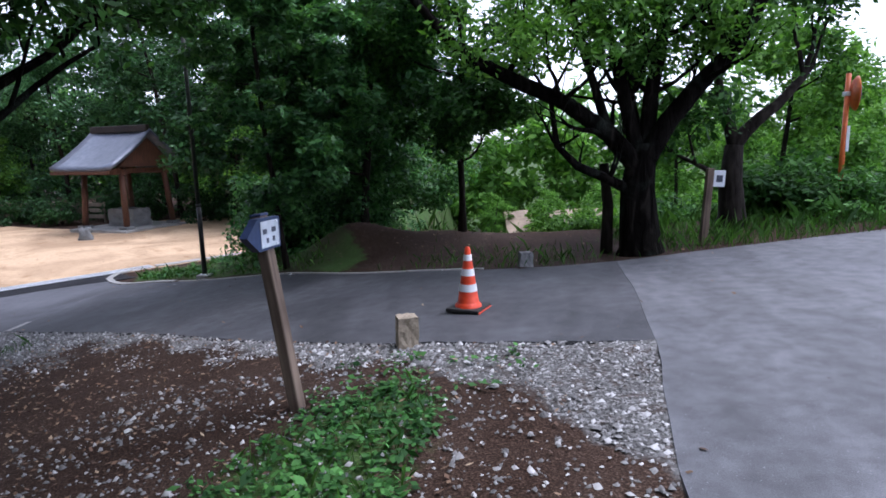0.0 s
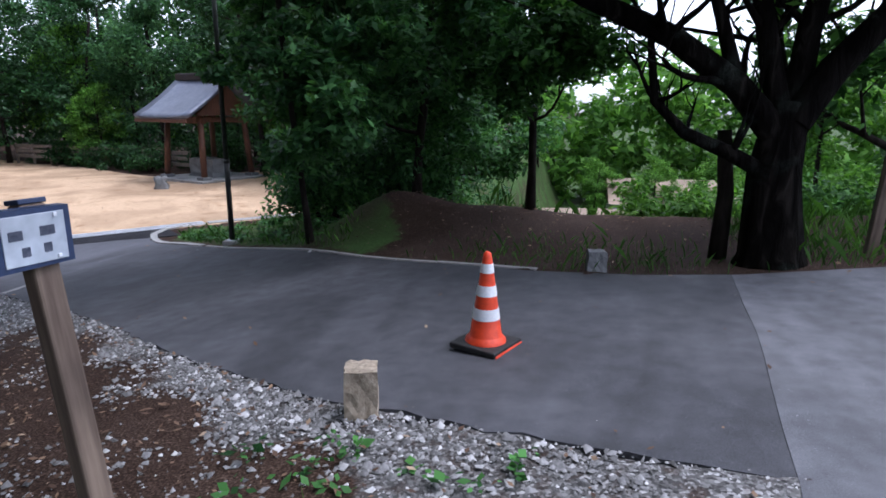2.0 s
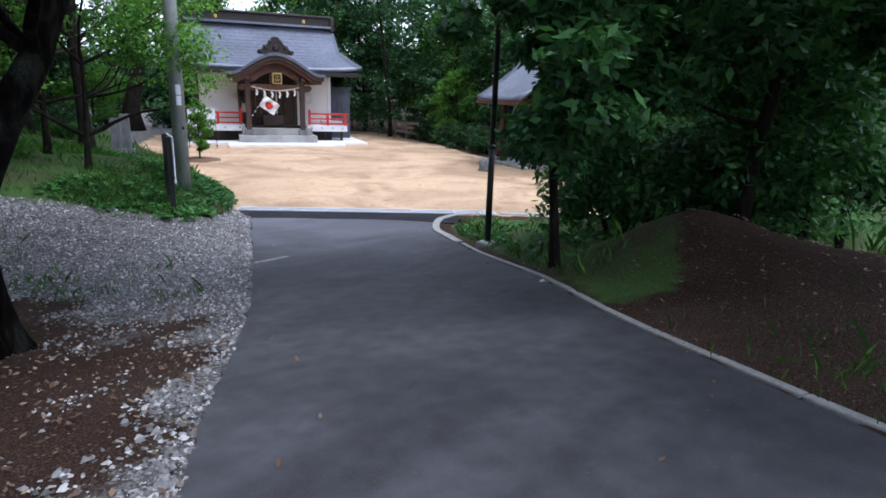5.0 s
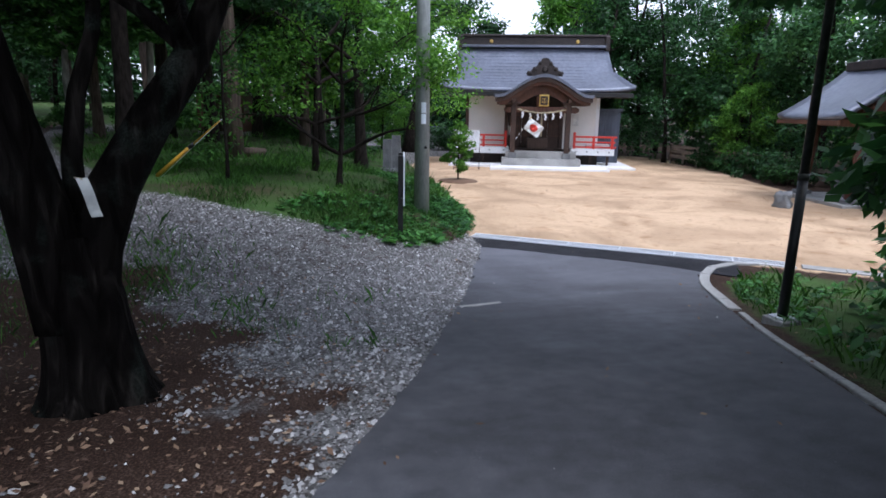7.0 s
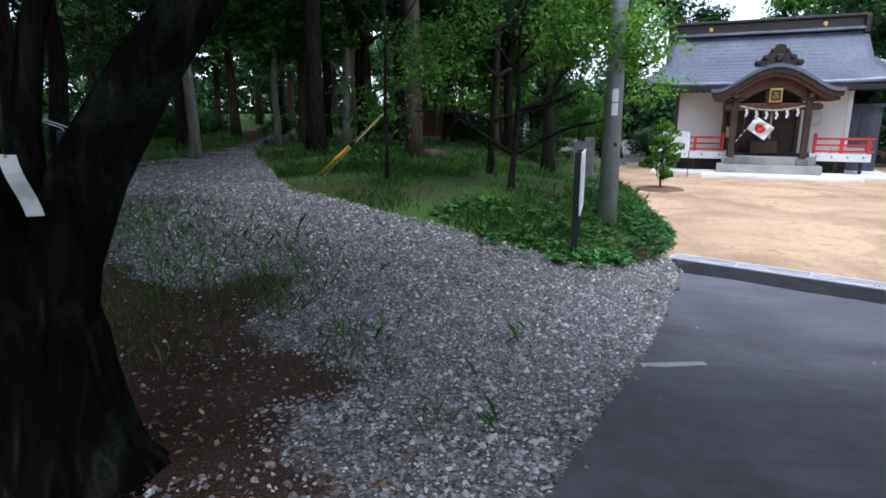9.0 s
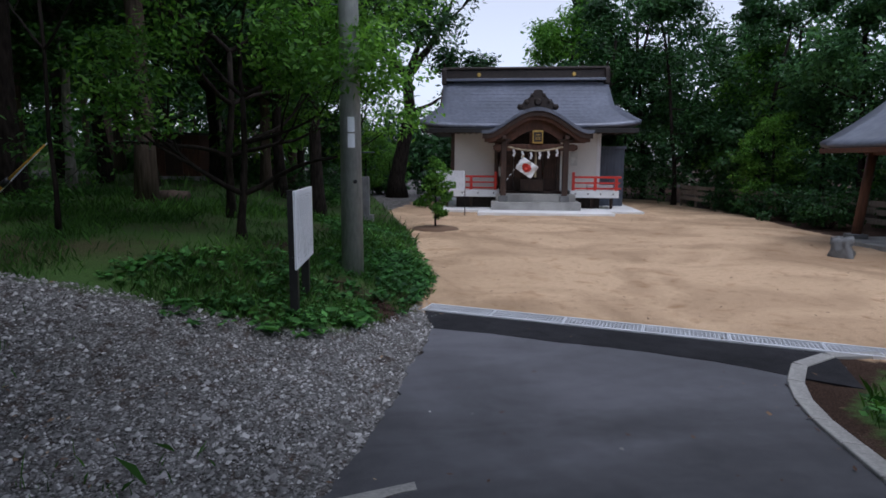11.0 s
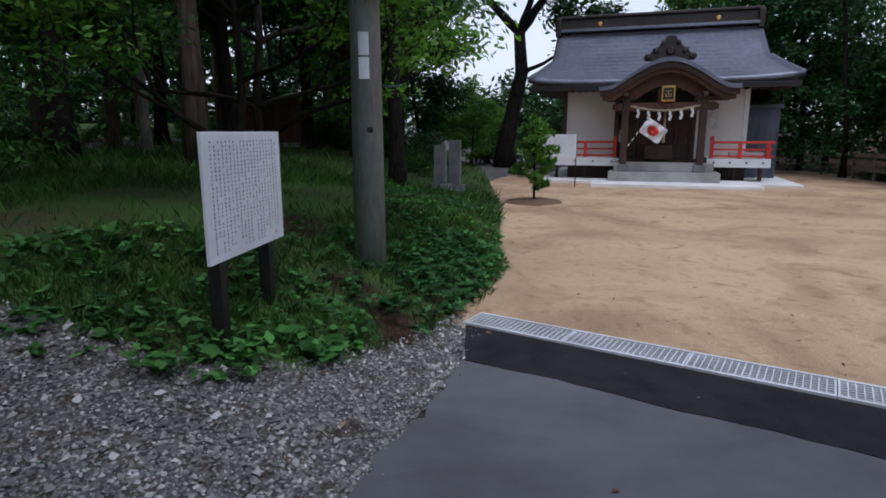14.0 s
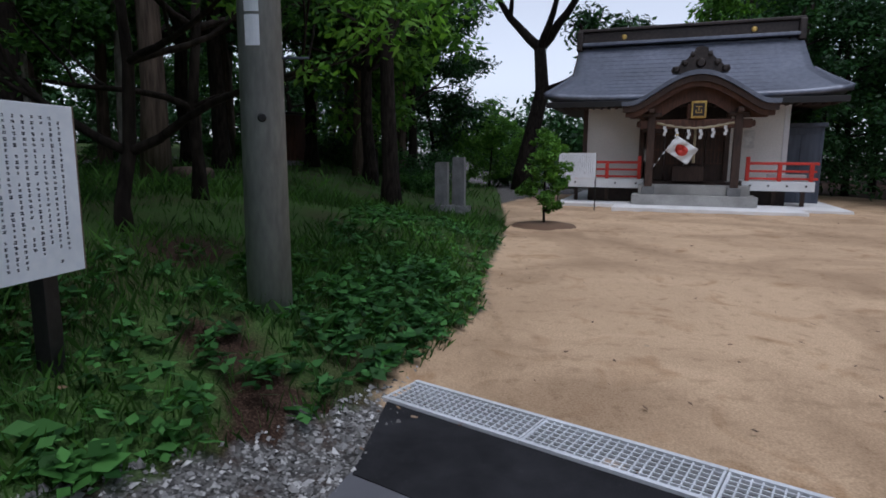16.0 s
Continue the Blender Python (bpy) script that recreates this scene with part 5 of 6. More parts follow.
def cedar(name, m, label, seed, h, r0, leaves, leaf_size, bark, leaf, group="", clear=0.5):
    """A tall straight trunk, bare below, with tiers of boughs above."""
    rng = random.Random(seed)
    pts = [(rng.uniform(-0.06, 0.06) * i, rng.uniform(-0.06, 0.06) * i, -0.3 + h * i / 8) for i in range(9)]
    pts = [Vector(p) for p in pts]
    low, limbs = [], []
    for k in range(60):
        z = h * (clear + (1 - clear) * (k / 59))
        reach = (1.9 - 1.4 * k / 59) * rng.uniform(0.5, 1.1)
        a = k * 2.4 + rng.uniform(-0.4, 0.4)
        for q in (0.45, 0.9):
            low.append((math.cos(a) * reach * q, math.sin(a) * reach * q, z - 0.25 * q))
    for k in range(5):
        z = rng.randint(3, 7)
        a = rng.uniform(0, 6.28)
        limbs.append((z, (math.cos(a), math.sin(a), rng.uniform(-0.1, 0.3)), rng.uniform(0.7, 1.8), 0.035))
    return make_tree(name, m, label, seed, pts, r0, limbs, leaves, leaf_size, 0.55, bark, leaf, depth=0, spread=0.4, lift=0.0, flat=0.45, low_clumps=low, group=group, flare=1.35)


def shrub(name, m, label, seed, h, r, leaves, leaf_size, leaf, group=""):
    rng, nr = random.Random(seed), np.random.default_rng(seed)
    t = thing(name, m, label, "shrub", group)
    v, f = [], []
    cs = []
    for k in range(6):
        a = rng.uniform(0, 6.28)
        p = limb_path(rng, (0, 0, -0.1), (math.cos(a) * 0.7, math.sin(a) * 0.7, 1), h * rng.uniform(0.6, 0.95), 0.2, 0.05, 4)
        v, f = [], []
        tube_into(v, f, p, [0.03, 0.025, 0.02, 0.015, 0.008], 5, cap=False)
        part("stem", mesh_of("stem", v, f, True), "bark", t)
        cs += [tuple(p[-1]), tuple(p[-2]), tuple(p[-3])]
    for k in range(22):
        a, q = rng.uniform(0, 6.28), rng.random() ** 0.5
        cs.append((math.cos(a) * r * q, math.sin(a) * r * q, h * rng.uniform(0.15, 0.9) * (1 - 0.4 * q)))
    cs = np.array(cs)
    part("foliage", quad_mesh("foliage", leaf_quads(nr, cs, nr.uniform(0.5, 1.1, len(cs)) * r * 0.42, leaves, leaf_size, 0.7)), leaf, t)
    return t


def on_ground(x, y, turn=0.0, size=1.0, sink=0.0):
    return pose(x, y, ground_z(x, y) - sink, 0, 0, turn) @ Matrix.Diagonal((size, size, size, 1))


# old forked tree beside the path
def build_forked_tree():
    v, f = [], []
    x, y = -4.72, 6.09
    t = thing("forked_tree", on_ground(x, y), "old dark forked tree trunk with mossy bark beside the path", "tree")
    rng, nr = random.Random(11), np.random.default_rng(11)
    # furrowed bole: rings pushed in and out along uneven vertical ribs
    rings, segs = 26, 40
    for i in range(rings + 1):
        zz = -0.3 + 1.5 * i / rings
        r = 0.25 + 0.15 * math.exp(-max(0, zz + 0.05) / 0.24) - 0.08 * max(0, zz - 0.75) / 0.45
        for k in range(segs):
            a = 2 * math.pi * k / segs
            rib = noise.noise(Vector((math.cos(a) * 3.2, math.sin(a) * 3.2, zz * 0.7))) * 0.16 + noise.noise(Vector((math.cos(a) * 8, math.sin(a) * 8, zz * 2.2))) * 0.09
            root = 0.17 * max(0, math.cos(5 * a + 0.6)) * math.exp(-max(0, zz) / 0.2)
            q = r * (1 + rib + root)
            lean = 0.09 * max(0.0, 1 - zz / 1.2)
            v.append(Vector((q * math.cos(a) - 0.47 * lean, q * math.sin(a) + 0.88 * lean, zz)))
    for i in range(rings):
        for k in range(segs):
            p0, p1 = i * segs + k, i * segs + (k + 1) % segs
            f.append((p0, p1, p1 + segs, p0 + segs))
    f.append(tuple(rings * segs + k for k in range(segs)))
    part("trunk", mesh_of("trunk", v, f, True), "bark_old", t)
    tips = []
    v, f = [], []
    # right leader leans over the path, left one goes up and back
    lead = [
        [(-0.02, 0.04, 0.6), (-0.06, 0.12, 1.1), (-0.14, 0.28, 1.5), (-0.27, 0.52, 1.95), (-0.42, 0.8, 2.4), (-0.52, 1.05, 3.0), (-0.4, 1.4, 4.2), (0.4, 1.9, 5.3)],
        [(0.02, -0.03, 0.6), (0.05, -0.1, 1.15), (0.08, -0.17, 1.65), (0.13, -0.26, 2.2), (0.18, -0.34, 2.8), (0.2, -0.6, 3.8), (0.0, -1.2, 5.4)],
        [(-0.05, 0.06, 1.35), (-0.06, 0.06, 1.7), (-0.1, 0.12, 2.1), (-0.16, 0.24, 2.5), (-0.3, 0.3, 3.3), (-0.7, 0.5, 4.6)],
    ]
    for pts, r in zip(lead, (0.19, 0.21, 0.07)):
        v, f = [], []
        tube_into(v, f, pts, [r * (1 - 0.62 * i / (len(pts) - 1)) for i in range(len(pts))], 14, wobble=0.08, rng=rng)
        for p in pts[4:]:
            for k in range(3):
                a = rng.uniform(0, 6.28)
                grow(rng, v, f, tips, p, (math.cos(a), math.sin(a), 0.45), rng.uniform(1.4, 2.8), r * 0.3, 2, 0.5, 0.05)
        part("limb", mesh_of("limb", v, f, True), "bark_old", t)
    cs = np.array([tuple(p) for p in tips if p[2] > 3.3])
    part("crown", quad_mesh("crown", leaf_quads(nr, cs, nr.uniform(0.5, 1.0, len(cs)) * 0.85, 56000, 0.08, 0.45)), "leaf", t)
    c = thing("paper_tag", pose(-4.5, 6.27, 0.63, 0, 0, 25), "weathered white paper tag tied to the dark trunk", "paper tag")
    bm = bmesh.new()
    n = 7
    vs = []
    for i in range(n + 1):
        row = [bm.verts.new((0.0, sx * 0.032 + 0.065 * i / n, 0.25 - 0.25 * i / n)) for sx in (-1, 1)]
        for k, q in enumerate(row):
            q.co.x = 0.02 * math.sin(i * 0.8)
        vs.append(row)
    for a, b in zip(vs[:-1], vs[1:]):
        bm.faces.new((a[0], a[1], b[1], b[0]))
    o = part("sheet", bm, "paper", c)
    md = o.modifiers.new("thickness", "SOLIDIFY")
    md.thickness = 0.006
    part("string", tube_mesh("string", [(-0.05, -0.03, 0.25), (0.012, 0.0, 0.245)], [0.006, 0.006], 6), "rope", c)


build_forked_tree()

# big spreading cherry at the bend of the road
def rel(*pts):
    return [Vector(p) for p in pts]


make_tree("cherry_tree", on_ground(3.2, 9.5), "old cherry tree with dark spreading limbs at the road bend", 21,
          rel((0, 0, -0.3), (0, 0, 0.1), (-0.03, 0.03, 0.5), (-0.05, 0.05, 0.95), (-0.02, 0.05, 1.35), (0.0, 0.05, 1.6)), 0.33,
          [(0, rel((-0.1, 0, 1.3), (-0.5, -0.05, 1.75), (-1.15, -0.15, 2.2), (-1.95, -0.3, 2.55), (-2.6, -0.35, 2.9), (-3.2, -0.4, 3.6)), 1.3, 0.15),
           (0, rel((0.05, 0, 1.4), (0.35, 0.05, 1.9), (0.75, 0.0, 2.4), (1.2, -0.1, 2.9), (1.5, -0.1, 3.5), (2.0, -0.2, 4.2)), 1.4, 0.16),
           (0, rel((-0.12, 0, 0.9), (-0.5, -0.1, 1.1), (-0.95, -0.15, 1.3), (-1.25, -0.2, 1.6), (-1.35, -0.2, 2.3)), 0.8, 0.085),
           (0, rel((-0.05, 0.05, 1.4), (-0.25, 0.1, 2.2), (-0.4, 0.15, 2.9), (-0.75, 0.2, 3.7), (-0.9, 0.2, 4.8)), 1.4, 0.12),
           (0, rel((0.05, 0.1, 1.45), (0.15, 0.25, 2.3), (0.3, 0.3, 3.1), (0.35, 0.4, 4.2), (0.5, 0.4, 5.2)), 1.4, 0.13),
           (0, rel((0.0, 0.1, 1.45), (-0.05, 0.6, 2.2), (0.0, 1.2, 3.0), (0.1, 1.6, 4.0)), 1.4, 0.1),
           (0, rel((-0.5, -0.05, 1.75), (-0.7, 0.0, 2.4), (-0.95, 0.1, 3.2), (-1.1, 0.1, 4.4)), 1.2, 0.08)],
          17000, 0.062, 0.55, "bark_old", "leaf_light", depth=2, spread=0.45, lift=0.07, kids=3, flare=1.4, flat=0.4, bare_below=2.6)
part("old_stump", tube_mesh("old_stump", [(0, 0, -0.2), (0.02, 0, 0.7), (-0.05, 0.03, 1.35)], [0.1, 0.08, 0.07], 12), "bark").matrix_world = on_ground(2.75, 9.75)
tagged(bpy.data.objects["old_stump"], "dark cut stump beside the cherry tree", "stump")
make_tree("roadside_tree", on_ground(5.2, 11.3), "dark forked roadside tree among undergrowth", 23,
          [Vector((0, 0, -0.3)), Vector((0, 0, 0.2)), Vector((-0.05, 0, 0.8)), Vector((0, 0.05, 1.4))], 0.27,
          [(3, (-0.4, 0.1, 1), 1.9, 0.12), (3, (0.45, 0.0, 1), 1.9, 0.13), (2, (-0.9, 0.1, 0.5), 1.4, 0.06)], 7000, 0.075, 0.7, "bark", "leaf", depth=2, kids=3)

# the dense dark tree beside the lamp post
bushy_tree("evergreen_tree", on_ground(-2.72, 11.15), "dense dark evergreen tree with low leafy boughs beside the lamp post", 31, 7.2, 1.85, 40000, 0.076, "bark", "leaf_evergreen", base=0.17, trunk_r=0.05, lean=(0.2, 0.35), clumps=130, clump=0.17)
bushy_tree("evergreen_tree", on_ground(-1.5, 15.2), "dense dark evergreen tree behind the heap of soil", 32, 5.2, 2.0, 26000, 0.075, "bark", "leaf_evergreen", base=0.24, trunk_r=0.1)

# prototypes for the woods
broad = [bushy_tree("broadleaf_tree", on_ground(22, 21), "leafy green tree on the slope to the valley", 41, 8.5, 2.9, 12000, 0.12, "bark", "leaf_light", base=0.12, group="trees on the slope"),
         bushy_tree("broadleaf_tree", on_ground(-6.5, 29.5), "leafy green tree at the far edge of the yard", 42, 9.5, 3.0, 8800, 0.12, "bark", "leaf_blue", base=0.1, group="trees round the yard"),
         bushy_tree("broadleaf_tree", on_ground(-28.5, 33.2), "light green leafy tree beyond the shrine yard", 43, 8.0, 2.8, 12000, 0.12, "bark", "leaf_light", base=0.1, group="trees round the yard"),
         bushy_tree("dark_tree", on_ground(-31.5, 30.5), "tall dark leafy tree behind the shrine yard", 44, 11, 3.2, 10000, 0.13, "bark", "leaf_dark", base=0.05, group="trees round the yard")]
cedars = [cedar("cedar_tree", on_ground(-20.0, 6.42), "tall cedar with bare reddish trunk in the wood", 51, 17, 0.23, 9000, 0.17, "bark_cedar", "leaf_dark", group="cedars of the wood", clear=0.32),
          cedar("cedar_tree", on_ground(-33.0, -4.0), "tall cedar with bare reddish trunk in the wood", 52, 15, 0.24, 9000, 0.17, "bark_cedar", "leaf", group="cedars of the wood", clear=0.3)]
pale = cedar("pale_tree", on_ground(-18.3, 0.6), "slim tree with pale grey trunk beside the gravel path", 53, 12, 0.14, 7000, 0.15, "bark_pale", "leaf", group="pale trees by the path", clear=0.35)
shrubs = [shrub("shrub", on_ground(-19.5, 27.6), "dark green shrub at the edge of the yard", 61, 1.7, 1.1, 3600, 0.07, "leaf_dark", group="shrubs"),
          shrub("shrub", on_ground(5.2, 14.6), "green undergrowth shrub on the slope", 62, 1.5, 1.2, 3600, 0.08, "leaf", group="shrubs")]


shrubs.append(shrub("shrub", on_ground(-2.9, 13.6), "dense dark evergreen shrub behind the soil heap", 63, 2.4, 1.3, 9000, 0.06, "leaf_evergreen", group="shrubs"))


def plant(proto, spots, seed, lo=0.85, hi=1.25, sink=0.1):
    rng = random.Random(seed)
    for x, y in spots:
        s = rng.uniform(lo, hi)
        copy_thing(proto, pose(x, y, ground_z(x, y) - sink, 0, 0, rng.uniform(0, 360)) @ Matrix.Diagonal((s, s, s * rng.uniform(0.9, 1.1), 1)))


# slope and valley behind the road
plant(broad[0], [(8.0, 15.6), (10.5, 17.5), (13.5, 16.0), (17, 18), (22, 19), (7.5, 22), (12, 24), (18, 26), (28, 24)], 1, 0.6, 0.8)
plant(broad[2], [(-6.5, 24), (9.5, 27), (-3.5, 57), (1.5, 58), (6.5, 57), (11.5, 54), (15, 33), (25, 34), (38, 30), (12, 19.6)], 2, 0.6, 0.85)
plant(broad[1], [(-3.5, 25.5), (-7.5, 25.8), (-4.5, 31), (-10.5, 30.5), (-14.5, 33.5), (-18, 33), (-22, 32), (-25, 33.5), (-32, 35), (-9, 37), (-20, 38), (-36, 30)], 3)
plant(broad[2], [(-17, 36), (-24.5, 30.2), (-12.5, 31.2)], 4, 0.5, 0.9)
plant(broad[0], [(-40, 29), (-33, 9.5), (-50, 36)], 5, 1.1, 1.5)
plant(cedars[0], [(-38, 2), (-41, 7.5), (-36, 10.5), (-45, 0), (-50, 6), (-48, -8), (-55, 9), (-45, 32), (-35, 38), (-62, 2), (-26, -11), (-60, -12)], 6, 0.85, 1.2)
plant(cedars[1], [(-30.5, 9.2), (-29.5, 0.5), (-38, -7), (-43, -4), (-40, -14), (-52, -3), (-34, -12), (-47, 11), (-56, -6), (-30, -16), (-20, -12), (-22, -17), (-66, 8), (-14, -10), (-70, -4), (-44, 10)], 7, 0.85, 1.2)
plant(pale, [(-25.5, 0.6), (-25.0, 3.4), (-17.5, -6.5)], 8, 0.85, 1.1)
plant(broad[1], [(-52, -16), (-74, 2), (-74, -14), (-60, -26), (-40, -26), (-24, -26), (-8, -18), (8, -20), (24, -16), (34, -2)], 9, 1.2, 1.6)
plant(shrubs[0], [(-22.0, 28.6), (-24.2, 29.4), (-26.6, 30.2), (-18.2, 29.5), (-16.0, 28.4), (-29.5, 31.5), (-12.2, 27.6), (-9.6, 26.6), (-34, 12.0), (-31.5, 11.5), (-36.5, 8), (-43, 20), (-47, 22), (-45, 17), (-50, 19), (-53, 23)], 10, 0.8, 1.3)
plant(shrubs[1], [(6.6, 12.4), (8.6, 13.4), (10.8, 13.6), (-3.2, 16.8), (-4.4, 19.8), (13.5, 13.8), (17, 14.8), (7.2, 11.8), (-5.5, 22.5)], 11, 0.8, 1.3)
plant(shrubs[1], [(-40, 3), (-44, 8), (-46, -2), (-36, -2.5), (-50, 0), (-42, -10), (-34, -8), (-54, 8), (-30, 11.5)], 12, 0.7, 1.2)

plant(broad[3], [(-34.5, 27.5), (-36.5, 32), (-29, 36), (-27.3, 31.8), (-21, 35), (-15, 30.5), (-9.5, 33), (-40, 36), (-24, 40), (-6, 40), (-10.5, 27.2)], 13, 0.9, 1.3)
plant(broad[3], [(-42, 10.5), (-48, 3), (-47, -6), (-40, -18), (-54, -10), (-58, 6), (-30, -22), (-16, -17), (-31, -8.5), (-37, -11.5), (-27.5, -12.5)], 14, 1.0, 1.4)
# unseen cedars south of the path, added to block light from the ground
plant(cedars[1], [(-8.5, -0.5), (-3.5, -2.5), (0.0, -5.0), (-12.5, -4.5), (-6.5, -6), (-2, -9)], 15, 0.9, 1.1)
plant(cedars[0], [(-10.5, 0.0), (-15.5, -5.5)], 16, 0.8, 0.9)


# broad trees added for shade on gravel and forest floor, several out of view
canopy = [make_tree("canopy_tree", on_ground(-7.8, 1.3), "tall broad tree of the wood, added to shade the gravel", 91,
          rel((0, 0, -0.3), (0, 0, 1.0), (0.1, 0.1, 2.5), (0.1, 0.0, 4.2), (0.0, 0.1, 6.0), (0.1, 0.0, 8.0)), 0.26,
          [(k, (math.cos(q), math.sin(q), 0.45), 3.0, 0.1) for k, q in ((3, 0.3), (3, 2.2), (3, 4.2), (4, 1.2), (4, 3.2), (4, 5.3), (5, 0.8), (5, 3.9))],
          22000, 0.11, 1.0, "bark", "leaf_dark", depth=2, spread=0.45, lift=0.04, flat=0.45, group="tall trees of the wood")]
plant(canopy[0], [(-0.9, -0.2), (-4.6, -0.6), (-3.4, 1.6), (-1.8, -2.4), (-11.5, 0.2), (-20.5, 3.4), (-23.1, 10.8), (-28.5, 9.8), (-19.0, -3.6), (-30, 3.2), (-25.5, -3.2), (-34, 0.5), (-33, 7.0), (-15, -1.8), (-38, 11), (-27.5, 5.2)], 17, 0.85, 1.1)
bushy_tree("evergreen_tree", on_ground(0.45, 12.6), "leafy green tree leaning over the heap of soil", 33, 6.6, 2.3, 30000, 0.075, "bark", "leaf", base=0.36, trunk_r=0.07, clumps=80, clump=0.2)
bushy_tree("evergreen_tree", on_ground(-1.7, 13.4), "dense dark evergreen tree leaning over the heap of soil", 34, 6.5, 1.9, 20000, 0.085, "bark", "leaf_evergreen", base=0.25, trunk_r=0.09)


def far_woods(name, line, base, top, depth, n, size, seed, label, leaf="leaf_dark"):
    """A thick wall of leafy clumps in the distance, uneven along its top."""
    nr = np.random.default_rng(seed)
    p = resample(line, 90)
    cs = []
    for k, (x, y) in enumerate(p):
        hgt = top * (0.75 + 0.3 * math.sin(k * 0.9) * math.sin(k * 0.37 + 1) + 0.15 * nr.random())
        for _ in range(16):
            cs.append((x + nr.normal(0, depth), y + nr.normal(0, depth), base + hgt * nr.random()))
    cs = np.array(cs)
    v = leaf_quads(nr, cs, nr.uniform(1.2, 2.4, len(cs)), n, size, 0.7)
    tagged(part(name, quad_mesh(name, v), leaf), label, "woods", kind="stuff")


far_woods("far_woods", [(-85, 8), (-84, 0), (-80, -20), (-60, -42), (-20, -42), (20, -38), (45, -25)], -1.5, 15, 2.5, 80000, 0.5, 81, "dark dense woods closing the view behind the trees")
far_woods("north_woods", [(-30, 52), (-48, 48), (-62, 38)], -1.5, 13, 2.5, 9000, 0.42, 83, "dark dense woods behind the shrine yard")
far_woods("low_woods", [(-66, 36), (-80, 26), (-86, 14)], -1.5, 8.0, 2.5, 14000, 0.42, 84, "low far woods under the open sky")
far_woods("valley_woods", [(-40, 56), (-20, 58), (0, 72), (25, 66), (50, 50), (60, 25)], -8, 17, 3, 50000, 0.6, 82, "woods on the far side of the valley", "leaf_light")

plant(shrubs[2], [(-3.9, 14.2), (-1.9, 14.5), (-4.6, 16.0), (-3.2, 15.6)], 20, 0.8, 1.15)
# clipped dark hedge beyond the strip of grass
plant(shrubs[0], [(-22.5 - 1.15 * k, -9.6 + 0.16 * k) for k in range(15)], 18, 0.85, 0.95)
plant(shrubs[1], [(-44, 3.5), (-42, 5.5), (-39, 7.6), (-46, 0.5), (-37.5, 5.2), (-35, 9.2), (-41, 0), (-48, 6), (-39.5, 2.2)], 19, 0.9, 1.5)

shrubs.append(shrub("shrub", on_ground(3.9, 15.0), "light green undergrowth shrub on the valley slope", 64, 1.4, 1.2, 3600, 0.075, "leaf_light", group="shrubs"))
plant(shrubs[3], [(2.6, 13.2), (4.9, 17.4), (6.2, 14.6), (8.4, 15.2), (6.4, 20.5), (10.4, 15.0), (2.9, 17.6), (-0.9, 19.3), (-1.5, 21.0), (-2.0, 23.0), (-2.8, 25.5)], 21, 0.7, 1.1)

plant(broad[3], [(-42.5, 12.2), (-40.5, 9.6)], 22, 0.9, 1.0)
plant(broad[2], [(-44, 15.5), (-45.5, 17.5), (-43, 13.5)], 23, 0.45, 0.6)

# old leaning tree behind the shrine's corner
make_tree("old_tree", on_ground(-41.0, 17.1, 0, 1.15), "old tree with a curved dark trunk behind the shrine", 71,
          [Vector((0, 0, -0.3)), Vector((0.0, 0.0, 1.0)), Vector((0.1, 0.3, 2.6)), Vector((0.0, 0.75, 4.6)), Vector((0.0, 0.6, 6.5))], 0.5,
          [(4, (0, -0.8, 0.7), 4, 0.25), (4, (0.2, 0.7, 0.8), 4, 0.25), (4, (0.6, 0.1, 0.8), 3.5, 0.2), (3, (0.3, 0.9, 0.6), 2.5, 0.12)], 9000, 0.16, 1.1, "bark", "leaf_dark", depth=2, kids=3)
# layered maple on the bank
make_tree("maple_tree", on_ground(-13.7, 8.9), "young maple with layered light green leaves on the grassy bank", 72,
          [Vector((0, 0, -0.2)), Vector((0, 0.0, 0.25)), Vector((-0.1, 0.05, 0.7)), Vector((-0.1, 0.1, 1.5)), Vector((0.0, 0.1, 2.2))], 0.075,
          [(2, (0.2, -0.9, 0.5), 1.7, 0.05), (2, (0.1, 1, 0.45), 1.9, 0.05), (3, (-0.6, 0.6, 0.4), 1.6, 0.04), (3, (0.7, 0.5, 0.35), 1.4, 0.04), (4, (0.2, -0.6, 0.7), 1.7, 0.04), (4, (0.2, 0.8, 0.6), 1.8, 0.04), (4, (0, 0, 1), 1.6, 0.04)],
          13000, 0.055, 0.62, "bark", "leaf_light", depth=2, flat=0.28, lift=0.01, kids=3)
make_tree("maple_tree", on_ground(-16.4, 8.6), "young maple with layered light green leaves on the grassy bank", 73,
          [Vector((0, 0, -0.2)), Vector((0, 0.0, 0.5)), Vector((0.1, 0.0, 1.2)), Vector((0.1, 0.1, 2.2)), Vector((0.0, 0.1, 3.2))], 0.09,
          [(2, (0.5, -0.9, 0.4), 2.0, 0.05), (2, (0.1, 1, 0.4), 2.0, 0.05), (3, (-0.6, 0.6, 0.4), 2.0, 0.05), (3, (0.7, -0.5, 0.3), 2.0, 0.05), (4, (0.2, -0.6, 0.7), 2.0, 0.05), (4, (0.2, 0.8, 0.6), 2.0, 0.05)],
          12000, 0.06, 0.75, "bark", "leaf", depth=2, flat=0.28, lift=0.01, kids=3)
# sapling in the yard
bushy_tree("sapling", on_ground(-22.8, 14.6), "small bushy sapling with yellow-green leaves in the yard", 74, 2.35, 0.58, 5000, 0.06, "bark", "leaf_light", base=0.3, trunk_r=0.035)
o = part("sapling_mound", lathe("sapling_mound", [(0.85, -0.05), (0.75, 0.05), (0.45, 0.1), (0.1, 0.11)], 24), "litter")
